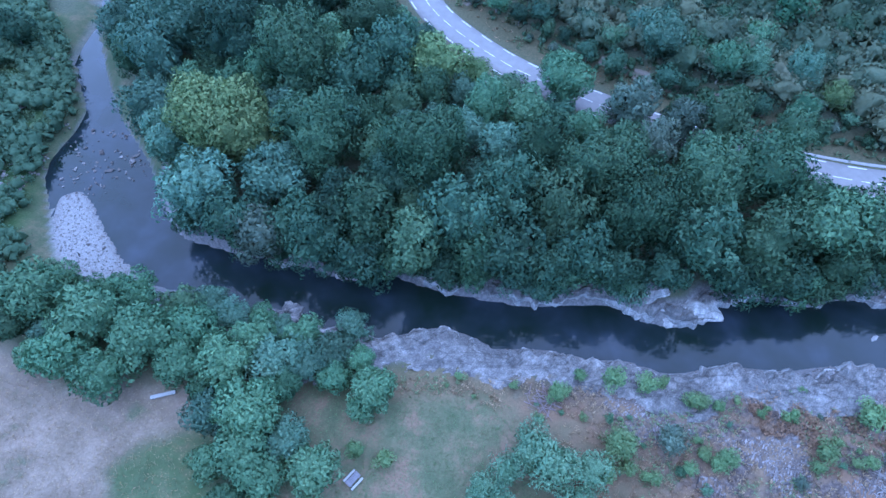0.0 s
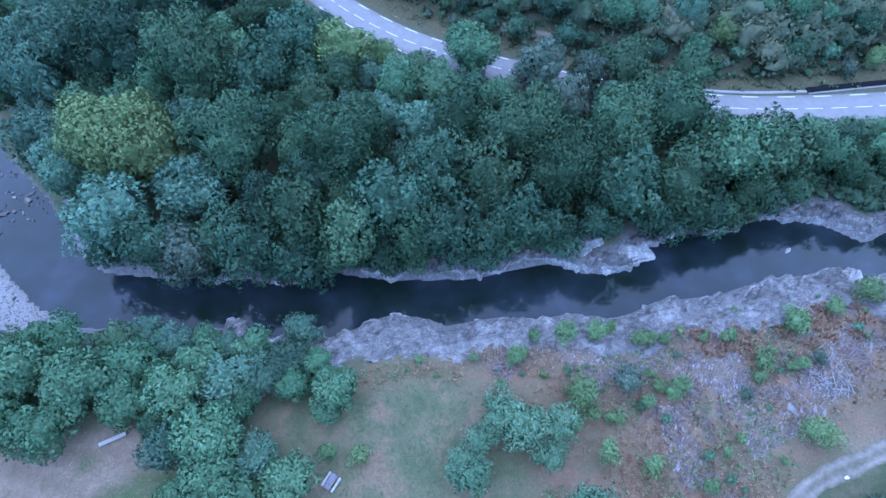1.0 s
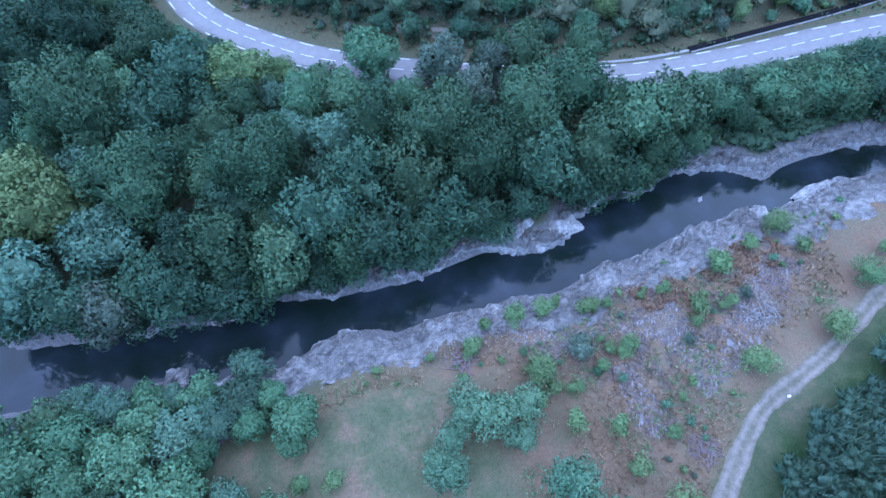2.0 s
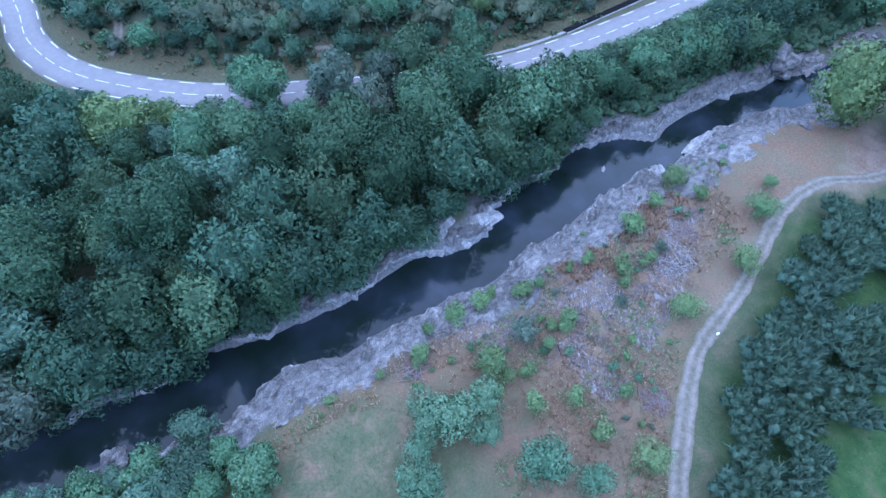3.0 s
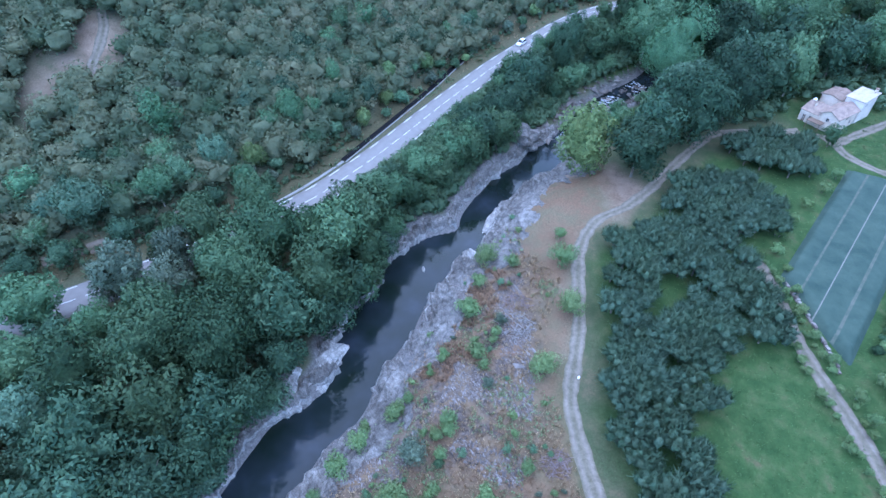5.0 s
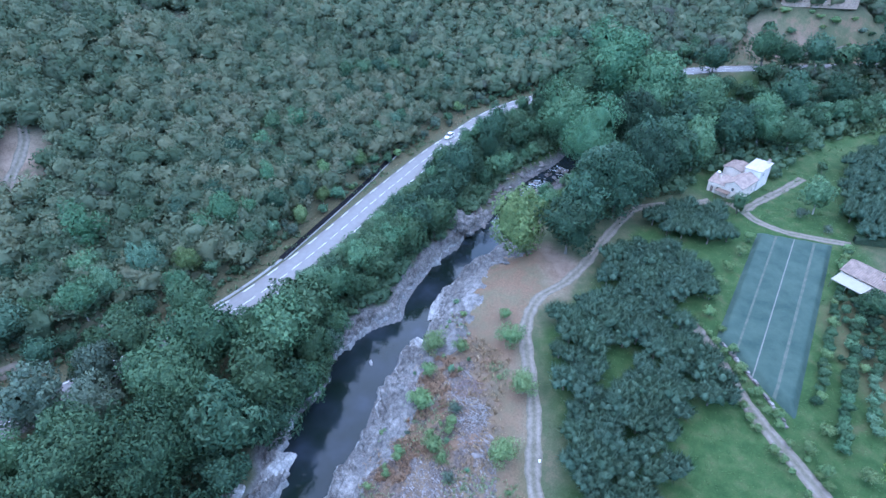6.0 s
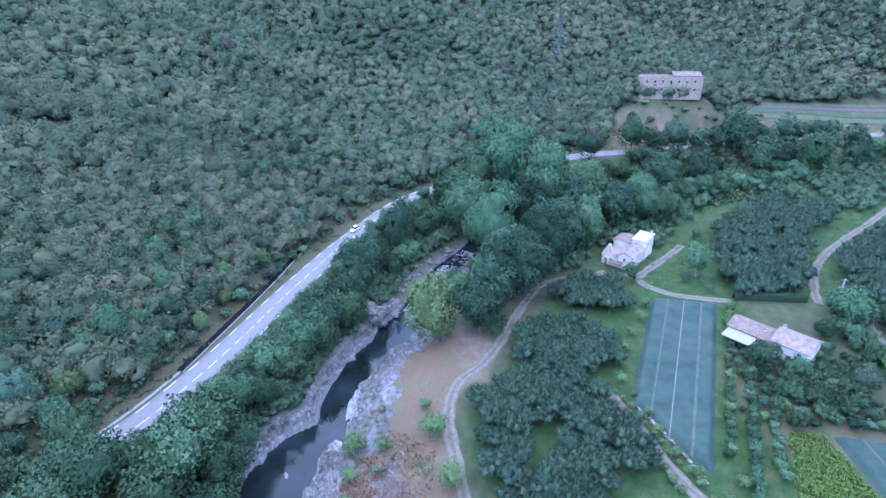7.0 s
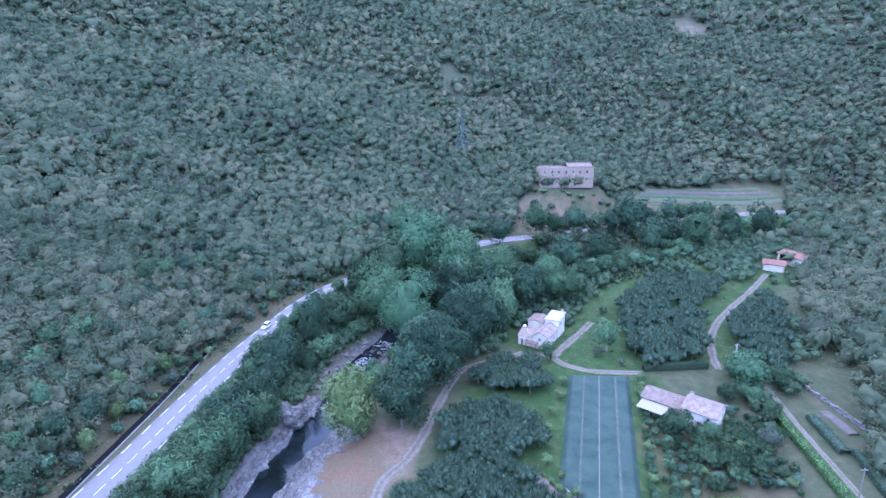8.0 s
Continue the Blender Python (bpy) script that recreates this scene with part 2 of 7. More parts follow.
TERRACE = [(-9, 32), (10, 31), (30, 30), (60, 30), (95, 29), (116, 14), (100, 7.5), (89, 12.5), (76, 11), (64, 8), (50, 5.5), (38, -0.5), (27, -8), (18, -18), (5, -10), (14, 6), (14.5, 22), (4, 28.5), (-9, 29)]
RED = [(110, -48), (122, -62), (110, -78), (84, -70), (76, -52), (95, -46)]


def axis(marks):
    """Grid lines: (from, to, step) runs laid end to end."""
    return np.unique(np.round(np.concatenate([np.arange(a, b, s) for a, b, s in marks] + [[marks[-1][1]]]), 3))


gx = axis([(-1500, -400, 60), (-400, -120, 14), (-120, -82, 3), (-82, 125, 1.0), (125, 200, 1.8), (200, 330, 3.2), (330, 600, 10), (600, 1600, 50)])
gy = axis([(-1500, -400, 60), (-400, -160, 14), (-160, -70, 3), (-70, -10, 1.6), (-10, 75, 1.0), (75, 130, 1.8), (130, 260, 4), (260, 600, 11), (600, 1600, 50)])
X, Y = np.meshgrid(gx, gy)
Z = land(X, Y)


def height_at(x, y):
    """Height of the ground sheet, between its grid points."""
    x, y = np.asarray(x, float), np.asarray(y, float)
    i = np.clip(np.searchsorted(gx, x) - 1, 0, len(gx) - 2)
    j = np.clip(np.searchsorted(gy, y) - 1, 0, len(gy) - 2)
    f, g = (x - gx[i]) / (gx[i + 1] - gx[i]), (y - gy[j]) / (gy[j + 1] - gy[j])
    return (Z[j, i] * (1 - f) + Z[j, i + 1] * f) * (1 - g) + (Z[j + 1, i] * (1 - f) + Z[j + 1, i + 1] * f) * g


def mesh_from(name, verts, faces, smooth=False, normals=None):
    """A mesh from arrays: verts (n, 3), faces (m, 3 or 4), and shading normals (n, 3) where given."""
    verts, faces = np.asarray(verts, np.float32), np.asarray(faces, np.int32)
    me = bpy.data.meshes.new(name)
    me.vertices.add(len(verts))
    me.vertices.foreach_set("co", verts.ravel())
    k = faces.shape[1]
    me.loops.add(faces.size)
    me.loops.foreach_set("vertex_index", faces.ravel())
    me.polygons.add(len(faces))
    me.polygons.foreach_set("loop_start", np.arange(0, faces.size, k, dtype=np.int32))
    me.polygons.foreach_set("use_smooth", np.full(len(faces), smooth))
    me.update(calc_edges=True)
    if normals is not None:
        f = faces.copy()
        q = np.asarray(normals, np.float32)
        way = np.cross(verts[f[:, 1]] - verts[f[:, 0]], verts[f[:, -1]] - verts[f[:, 0]])
        back = (way * q[f[:, 0]]).sum(1) < 0
        f[back] = f[back, ::-1]
        me.loops.foreach_set("vertex_index", f.ravel())
        me.update(calc_edges=True)
        me.normals_split_custom_set_from_vertices(np.asarray(normals, np.float32))
    return me


def grid_faces(rows, cols):
    i = np.arange(rows * cols).reshape(rows, cols)
    return np.stack([i[:-1, :-1], i[:-1, 1:], i[1:, 1:], i[1:, :-1]], -1).reshape(-1, 4)


def attribute(me, name, values):
    a = me.attributes.new(name, "FLOAT", "POINT")
    a.data.foreach_set("value", np.asarray(values, np.float32).ravel())


ground_mesh = mesh_from("ground", np.stack([X, Y, Z], -1).reshape(-1, 3), grid_faces(len(gy), len(gx)), True)
bank_d = np.minimum(to_line(X, Y, north)[0], to_line(X, Y, south)[0])
road_d, road_side, _ = to_line(X, Y, road_line)
river_in = inside(X, Y, RIVER)
south_nearer = to_line(X, Y, south)[0] < to_line(X, Y, north)[0]
wob = 3 * (value_noise(X, Y, 6) - 0.5) + 1.5 * (value_noise(X, Y, 2) - 0.5)
attribute(ground_mesh, "rock", np.clip(1 - (bank_d + 0.5 * wob - np.where(south_nearer, 5.0, np.where(X < 124, 3.2, 1.4))) / 1.2, 0, 1) * (X > -56) * (X < 178) + river_in)
attribute(ground_mesh, "scree", soft_area(X + wob, Y + wob, SCREE, 3))
BARE = [(57, 121, 4), (71, 119.5, 5), (64, 124, 4), (136, 126, 4.5), (77, 121, 5), (243, 180, 6), (555, -260, 14), (270, -55, 8), (268, -72, 7)]
attribute(ground_mesh, "lawn", np.maximum(soft_area(X + wob, Y + wob, LAWN, 4), soft_area(X, Y, OPEN, 4)))
spots = sum(np.clip(1.6 - np.hypot(X + wob - a, Y + 2 * wob - b) / r, 0, 1) for a, b, r in BARE)
attribute(ground_mesh, "sand", np.clip(np.maximum(soft_area(X + wob, Y + wob, SAND, 2), 0.72 * soft_area(X + wob, Y - wob, DRY, 2)) + 0.6 * spots, 0, 1) * (1 - 0.85 * soft_area(X + 0.7 * wob, Y - 0.7 * wob, GLADE, 1.2)))
attribute(ground_mesh, "meadow", np.maximum.reduce([k * soft_area(X + wob, Y + wob, q, 2) for q, k in ((MEADOW, 1.0), (WEST_GREEN, 0.8), (VALLEY, 0.9), (GLADE, 0.8))]))
attribute(ground_mesh, "redsoil", np.maximum.reduce([0.45 * soft_area(X + wob, Y + wob, RED, 2), 0.85 * soft_area(X + wob, Y + wob, RED_SOIL, 2), 0.9 * soft_area(X + wob, Y + wob, TERRACE, 2)]))
attribute(ground_mesh, "gravel", np.maximum.reduce([soft_area(X, Y, GRAVEL, 0.8), soft_area(X + 0.4 * wob, Y + 0.4 * wob, LAYBY, 1.0), np.clip(1.6 - np.hypot(X + wob - 229, Y + 2 * wob + 139) / 5, 0, 1), np.clip(1.6 - np.hypot(X + wob - 252, Y + 2 * wob + 190) / 5, 0, 1)]))
attribute(ground_mesh, "verge", np.clip(1.5 - abs(road_d - 8.5 + 0.8 * wob) / 4, 0, 1) * ~south_nearer)
attribute(ground_mesh, "wood", np.clip(np.maximum((road_side > 0) * (road_d - 15 + 2 * wob) / 5, (to_line(X, Y, north)[0] < to_line(X, Y, south)[0]) * (bank_d - 3) / 3), 0, 1) * (1 - soft_area(X, Y, OPEN, 4)))


def ground_material():
    m, n, l, b = mat("ground", 0.95, 0.15)

    def att(name):
        a = n.new("ShaderNodeAttribute")
        a.attribute_name = name
        return a.outputs["Fac"]

    fine, mid, big = tex(n, l, 2.2, 6, 0.7), tex(n, l, 0.35, 5, 0.6), tex(n, l, 0.06, 4, 0.6)
    grit, patch = tex(n, l, 9.0, 3, 0.7), tex(n, l, 0.16, 5, 0.7)
    base = ramp(n, l, mid.outputs[0], (0.3, (0.07, 0.098, 0.045)), (0.55, (0.11, 0.12, 0.065)), (0.75, (0.17, 0.145, 0.09)))
    wood = ramp(n, l, fine.outputs[0], (0.3, (0.075, 0.09, 0.052)), (0.7, (0.145, 0.15, 0.095)))
    c = mixc(n, l, att("wood"), base.outputs[0], wood.outputs[0])
    c = mixc(n, l, att("verge"), c, ramp(n, l, fine.outputs[0], (0.3, (0.062, 0.072, 0.036)), (0.7, (0.165, 0.14, 0.08))).outputs[0])
    green = ramp(n, l, mid.outputs[0], (0.3, (0.036, 0.078, 0.024)), (0.5, (0.058, 0.108, 0.034)), (0.62, (0.085, 0.125, 0.046)), (0.75, (0.125, 0.120, 0.060)))
    c = mixc(n, l, att("meadow"), c, green.outputs[0])
    lawn = ramp(n, l, patch.outputs[0], (0.38, (0.11, 0.128, 0.066)), (0.5, (0.15, 0.15, 0.083)), (0.62, (0.235, 0.17, 0.11)))
    c = mixc(n, l, att("lawn"), c, lawn.outputs[0])
    sand = ramp(n, l, patch.outputs[0], (0.3, (0.12, 0.135, 0.075)), (0.42, (0.24, 0.175, 0.128)), (0.6, (0.36, 0.268, 0.205)), (0.8, (0.43, 0.335, 0.265)))
    c = mixc(n, l, att("sand"), c, mixc(n, l, 0.15, sand.outputs[0], grit.outputs[0], "OVERLAY"))
    weedy = ramp(n, l, patch.outputs[0], (0.4, (0.0, 0.0, 0.0)), (0.62, (0.7, 0.7, 0.7)))
    soil = mixc(n, l, big.outputs[0], mixc(n, l, fine.outputs[0], (0.07, 0.043, 0.027), (0.38, 0.22, 0.13)), mixc(n, l, fine.outputs[0], (0.10, 0.075, 0.052), (0.39, 0.275, 0.18)))
    c = mixc(n, l, att("redsoil"), c, mixc(n, l, weedy.outputs[0], soil, mixc(n, l, grit.outputs[0], (0.09, 0.105, 0.055), (0.22, 0.20, 0.12))))
    scree = ramp(n, l, fine.outputs[0], (0.34, (0.055, 0.043, 0.037)), (0.5, (0.135, 0.108, 0.092)), (0.66, (0.25, 0.21, 0.185)))
    dry = ramp(n, l, mid.outputs[0], (0.42, (0.0, 0.0, 0.0)), (0.6, (1, 1, 1)))
    straw = mixc(n, l, grit.outputs[0], (0.15, 0.105, 0.07), (0.31, 0.235, 0.15))
    rusty = mixc(n, l, grit.outputs[0], (0.15, 0.09, 0.06), (0.25, 0.15, 0.092))
    rust_spots = ramp(n, l, tex(n, l, 0.11, 4, 0.65).outputs[0], (0.42, (0.0, 0.0, 0.0)), (0.62, (0.8, 0.8, 0.8)))
    straw = mixc(n, l, rust_spots.outputs[0], straw, rusty)
    scree_c = mixc(n, l, dry.outputs[0], scree.outputs[0], straw)
    c = mixc(n, l, att("scree"), c, scree_c)
    rock = ramp(n, l, fine.outputs[0], (0.3, (0.10, 0.095, 0.095)), (0.5, (0.20, 0.19, 0.185)), (0.75, (0.32, 0.305, 0.295)))
    c = mixc(n, l, att("rock"), c, rock.outputs[0])
    c = mixc(n, l, att("gravel"), c, mixc(n, l, grit.outputs[0], (0.20, 0.19, 0.18), (0.40, 0.38, 0.36)))
    c = mixc(n, l, 0.5, c, mixc(n, l, big.outputs[0], (0.35, 0.35, 0.33), (0.7, 0.68, 0.66)), "OVERLAY")
    c = mixc(n, l, 1.0, c, (0.66, 0.66, 0.66), "MULTIPLY")
    c = mixc(n, l, 0.48, c, mixc(n, l, 0.5, grit.outputs[0], ramp(n, l, tex(n, l, 3.1, 4, 0.75).outputs[0], (0.34, (0.12, 0.12, 0.12)), (0.66, (0.88, 0.88, 0.88))).outputs[0]), "OVERLAY")
    l.new(c, b.inputs["Base Color"])
    bump(n, l, b, mixc(n, l, 0.5, fine.outputs[0], grit.outputs[0]), 0.7, 0.15)
    return m


ground_mesh.materials.append(ground_material())
ground = tagged(new("ground", ground_mesh), "valley ground of grass, scree, sand and forest floor", "ground", kind="structure")


# ------------------------------------------------------------------ water
def water_material():
    m, n, l, b = mat("water", 0.04, 0.5)
    b.inputs["IOR"].default_value = 1.33
    t = tex(n, l, 0.12, 3, 0.5)
    c = ramp(n, l, t.outputs[0], (0.35, (0.007, 0.012, 0.009)), (0.55, (0.013, 0.018, 0.020)), (0.75, (0.026, 0.032, 0.042)))
    l.new(c.outputs[0], b.inputs["Base Color"])
    w = tex(n, l, 1.6, 3, 0.6)
    bump(n, l, b, w.outputs[0], 0.12, 0.05)
    return m


wx, wy = np.arange(-132, 300, 3.0), np.arange(-250, 232, 3.0)
WX, WY = np.meshgrid(wx, wy)
keep = inside(WX, WY, RIVER) | (np.minimum(to_line(WX, WY, north)[0], to_line(WX, WY, south)[0]) < 4.5)
cells = grid_faces(len(wy), len(wx))
cells = cells[keep.ravel()[cells].all(1)]
used = np.unique(cells)
index = np.zeros(WX.size, int)
index[used] = np.arange(len(used))
water_mesh = mesh_from("water", np.stack([WX, WY, water_level(WX, WY)], -1).reshape(-1, 3)[used], index[cells], True)
water_mesh.materials.append(water_material())
tagged(new("water", water_mesh), "still dark river water reflecting trees and sky", "water", kind="structure")


# ------------------------------------------------------------------ road
def ribbon(name, line, offsets, lift, heights=None):
    """A strip along a line: offsets to its left, lifted above line heights or the ground."""
    p = np.asarray(line)
    d = np.gradient(p[:, :2], axis=0)
    d /= np.linalg.norm(d, axis=1)[:, None]
    nrm = np.stack([-d[:, 1], d[:, 0]], -1)
    o = np.asarray(offsets, float)
    xy = p[:, None, :2] + nrm[:, None] * o[None, :, None]
    z = p[:, 2][:, None] + np.zeros(len(o)) if p.shape[1] > 2 else height_at(xy[..., 0], xy[..., 1])
    z = z + np.asarray(lift)
    return mesh_from(name, np.concatenate([xy, z[..., None]], -1).reshape(-1, 3), grid_faces(len(p), len(o))[:, ::-1], True)


ASPHALT = plain("asphalt", (0.150, 0.139, 0.132), (0.205, 0.190, 0.178), 0.8, 0.85, 0.3, relief=0.01)
PAINT = plain("road_paint", (0.45, 0.45, 0.44), (0.62, 0.62, 0.6), 3.0, 0.7)
road_fine = smooth_line(ROAD, 1.2)
rm = ribbon("road", road_fine, [-3.9, -3.8, -1.8, 0, 1.8, 3.8, 3.9], [-0.35, 0, 0.03, 0.06, 0.03, 0, -0.35])
rm.materials.append(ASPHALT)
road = tagged(new("road", rm), "grey asphalt country road with dashed white lines", "road", kind="structure")


# ------------------------------------------------------------------ trees
def part(name, me, material, parent, label=""):
    """One mesh under a thing."""
    if isinstance(me, bmesh.types.BMesh):
        bm, me = me, bpy.data.meshes.new(name)
        bm.to_mesh(me)
        bm.free()
    if material and not me.materials:
        me.materials.append(material)
    ob = new(name, me)
    ob.parent = parent
    return tagged(ob, label)


def unit(v):
    return v / (np.linalg.norm(v, axis=-1, keepdims=True) + 1e-9)


def leaf_cards(rs, at, out, length, width, hang=0.2, spread=0.55):
    """Leaf sprays: a pointed blade for each place, turned mostly outward."""
    n = len(at)
    nrm = unit(out + spread * rs.normal(size=(n, 3)))
    along = unit(np.cross(nrm, rs.normal(size=(n, 3))) + np.array([0, 0, -hang]))
    across = unit(np.cross(nrm, along))
    le = (length * rs.uniform(0.7, 1.3, n))[:, None]
    wi = (width * rs.uniform(0.7, 1.3, n))[:, None]
    foot = at - along * le * 0.5
    v = np.stack([foot - across * wi, at + along * le, foot + across * wi], 1)
    shade = np.repeat(unit(out + 0.6 * nrm), 3, 0)
    return v.reshape(-1, 3), shade


def lobed(rs, n, lobes, knobs, heart=0.48, body=(0.25, 0.42)):
    """Crowns as unions of round lobes with knobs of leaves on them, n at once, about one unit wide.
    Returns a function: outward ways (n, m, 3) -> reach (n, m) and the surface's own normals."""
    d = unit(rs.normal(size=(n, lobes, 3)) * [1, 1, 0.8] + [0, 0, 0.25])
    c = d * rs.uniform(0.38, 0.78, (n, lobes, 1))
    r = rs.uniform(*body, (n, lobes))
    c = np.concatenate([c, np.zeros((n, 1, 3))], 1)
    r = np.concatenate([r, np.full((n, 1), heart)], 1)

    def reach(e, c, r):
        t = np.einsum("nmk,nlk->nml", e, c)
        q = t * t - (c * c).sum(-1)[:, None] + (r * r)[:, None]
        return np.where(q > 0, t + np.sqrt(np.maximum(q, 0)), 0.0)

    if knobs:
        k = unit(rs.normal(size=(n, knobs, 3)) + [0, 0, 0.3])
        at = reach(k, c, r).max(-1)
        kr = rs.uniform(0.09, 0.2, (n, knobs))
        c, r = np.concatenate([c, k * (at - 0.25 * kr)[..., None]], 1), np.concatenate([r, kr], 1)

    def surface(e):
        q = reach(e, c, r)
        best = q.argmax(-1)
        far = q.max(-1)
        own = np.take_along_axis(c, best[..., None], 1)
        return far, unit(e * far[..., None] - own)

    return surface


def tube_mesh(paths, sides=4):
    """Tapered round limbs: each path is a list of (place, radius)."""
    verts, faces = [], []
    for path in paths:
        start = len(verts)
        for k, (p, r) in enumerate(path):
            d = Vector(path[min(k + 1, len(path) - 1)][0]) - Vector(path[max(k - 1, 0)][0])
            u = d.normalized().orthogonal().normalized()
            w = d.normalized().cross(u)
            for s in range(sides):
                a = 2 * math.pi * s / sides
                verts.append(tuple(Vector(p) + r * (math.cos(a) * u + math.sin(a) * w)))
        for k in range(len(path) - 1):
            for s in range(sides):
                a, b = start + k * sides + s, start + k * sides + (s + 1) % sides
                faces.append((a, b, b + sides, a + sides))
    return mesh_from("limbs", verts, faces, True)


def ball(cuts):
    bm = bmesh.new()
    bmesh.ops.create_icosphere(bm, subdivisions=cuts, radius=1.0)
    v = np.array([q.co for q in bm.verts])
    f = np.array([[q.index for q in p.verts] for p in bm.faces])
    bm.free()
    return v, f


BALLS = {k: ball(k) for k in (1, 2, 3)}


def cores(rs, centres, radii, cuts, rough=0.22):
    """The dense inner foliage of each lobe: uneven round bodies as (verts, triangles, normals)."""
    v, f = BALLS[cuts]
    n = len(centres)
    p = v[None] * (1 + rough * rs.normal(size=(n, len(v), 1))) * radii[:, None, None] + centres[:, None]
    faces = (np.arange(n)[:, None, None] * len(v) + f[None]).reshape(-1, 3)
    return p.reshape(-1, 3), faces, np.repeat(v[None], n, 0).reshape(-1, 3)


def crown_body(surface, n, cuts, size, middle, shrink=0.9, low=-0.55):
    """The closed inner mass below the leaves, following the crown's own lobes. size: (n, 3), middle: (n, 3)."""
    v, f = BALLS[cuts]
    f = f[(v[f][..., 2] > low).any(1)]
    e = np.repeat(v[None], n, 0)
    far, nrm = surface(e)
    p = e * (far * shrink)[..., None] * size[:, None] + middle[:, None]
    faces = (np.arange(n)[:, None, None] * len(v) + f[None]).reshape(-1, 3)
    return p.reshape(-1, 3), faces, unit(nrm / size[:, None]).reshape(-1, 3)


def joined(name, cards, shade, core, corners=3):
    """Leaf blades and inner bodies in one mesh of triangles, with soft shading normals."""
    n = len(cards)
    q = np.arange(n).reshape(-1, corners)
    tri = np.vstack([q[:, [0, 1, 2]], *([q[:, [0, 2, 3]]] if corners == 4 else []), core[1] + n])
    return mesh_from(name, np.vstack([cards, core[0]]), tri, True, np.vstack([shade, core[2]]))


def tree(kind, seed, height=11.0, crown=4.4, leaf=0.38, lobes=13, knobs=70, cards=2900, cuts=2, fluff=0.84, name="tree"):
    """A broadleaf tree: tapered trunk with limbs, crown of leafy knobs on uneven lobes. Radius and height as built."""
    rs = np.random.RandomState(seed)
    base = new(name)
    surface = lobed(rs, 1, lobes, knobs, 0.48 if fluff > 0.7 else 0.3)
    size = np.array([[crown, crown, 0.5 * height]])
    mid = np.array([[0, 0, 0.5 * height]])
    e = unit(rs.normal(size=(1, cards, 3)) + [0, 0, 0.35])
    far, nrm = surface(e)
    p = (e * (far * rs.uniform(fluff, 1.07, far.shape))[..., None] * size + mid)[0]
    out = unit(nrm / size + 0.35 * e / size)[0]
    v, shade = leaf_cards(rs, p, out, leaf, leaf * 0.46, 0.2, 0.65)
    crown_mesh = joined("crown", v, shade, crown_body(surface, 1, cuts, size, mid, 0.88 * fluff))
    tips = (e[0, :6] * 0.6 * size + mid)
    fork = np.array([0.15 * crown * rs.normal(), 0.1 * crown * rs.normal(), 0.36 * height])
    r0 = 0.022 * height
    paths = [[((0, 0, -0.6), r0 * 1.35), ((0, 0, 0.3), r0), (tuple(fork * 0.6), r0 * 0.85), (tuple(fork), r0 * 0.7)]]
    for q in tips:
        bend = fork * 0.45 + q * 0.55 + [0, 0, 0.05 * height]
        paths.append([(tuple(fork * 0.9), r0 * 0.5), (tuple(bend), r0 * 0.3), (tuple(q), r0 * 0.12)])
    part("trunk", tube_mesh(paths), PALE_BARK if kind in ("light", "willow", "fresh") else BARK, base)
    part("crown", crown_mesh, LEAF[kind], base)
    return base


GROVE_WEST = [(-41.1, 77.1, 8.6, "light"), (-35.8, 72.7, 7.1, "light"), (-27.3, 90.2, 7.9, "broad"), (-41.4, 101, 8, "dark"),
    (-58.5, 99, 7.0, "bluish"), (-56, 84.5, 6.6, "bluish"), (-50.5, 75.2, 5.8, "bluish"), (-63, 112, 6.4, "bluish"),
    (-54.5, 106.1, 8.4, "bluish"), (-27.8, 113.5, 7.5, "dark"), (-16, 106.9, 7.5, "broad"), (-15.7, 88.8, 6.4, "dark"), (-9.5,
    96.9, 6.3, "dark"), (-1.5, 94.1, 6.7, "light"), (6.3, 93.1, 3.9, "light"), (-41.6, 62.2, 7.2, "bluish"), (-29.1, 64.8, 6.9,
    "bluish"), (-21.8, 71.6, 7.5, "broad"), (-31.2, 55.2, 6.1, "willow"), (-35, 57.3, 5.5, "dark"), (-37.6, 112.4, 7.5, "dark"),
    (-19.1, 79, 5.2, "dark"), (-97, 112, 4.5, "dark"), (-98, 100.2, 4.0, "broad")]
GROVE_MID = [(-11.8, 56.8, 6.6, "broad"), (-2.7, 67.6, 7.7, "broad"), (10.4, 70.7, 5.4, "bluish"), (11.1, 59.2, 6.9, "dark"), (26,
    63.5, 7.5, "broad"), (18.3, 54.9, 6.5, "broad"), (3.3, 54.4, 7.2, "dark"), (-4, 50.9, 6.1, "broad"), (30, 54.9, 7.3, "broad"),
    (22.4, 49.7, 6.1, "dark"), (10.8, 49.2, 6.2, "dark"), (-13.1, 51.1, 5.3, "dark"), (-20.7, 53.4, 5.7, "dark"), (-9.1, 65.6,
    5.3, "dark"), (17.6, 69.6, 6, "broad"), (33.5, 61.9, 3.8, "light"), (-17.3, 60.5, 5.6, "dark"), (6, 49.5, 5, "broad"), (16.8,
    48.3, 4.5, "dark"), (27.6, 48.3, 4.5, "dark"), (-24.2, 56.9, 5.1, "dark")]
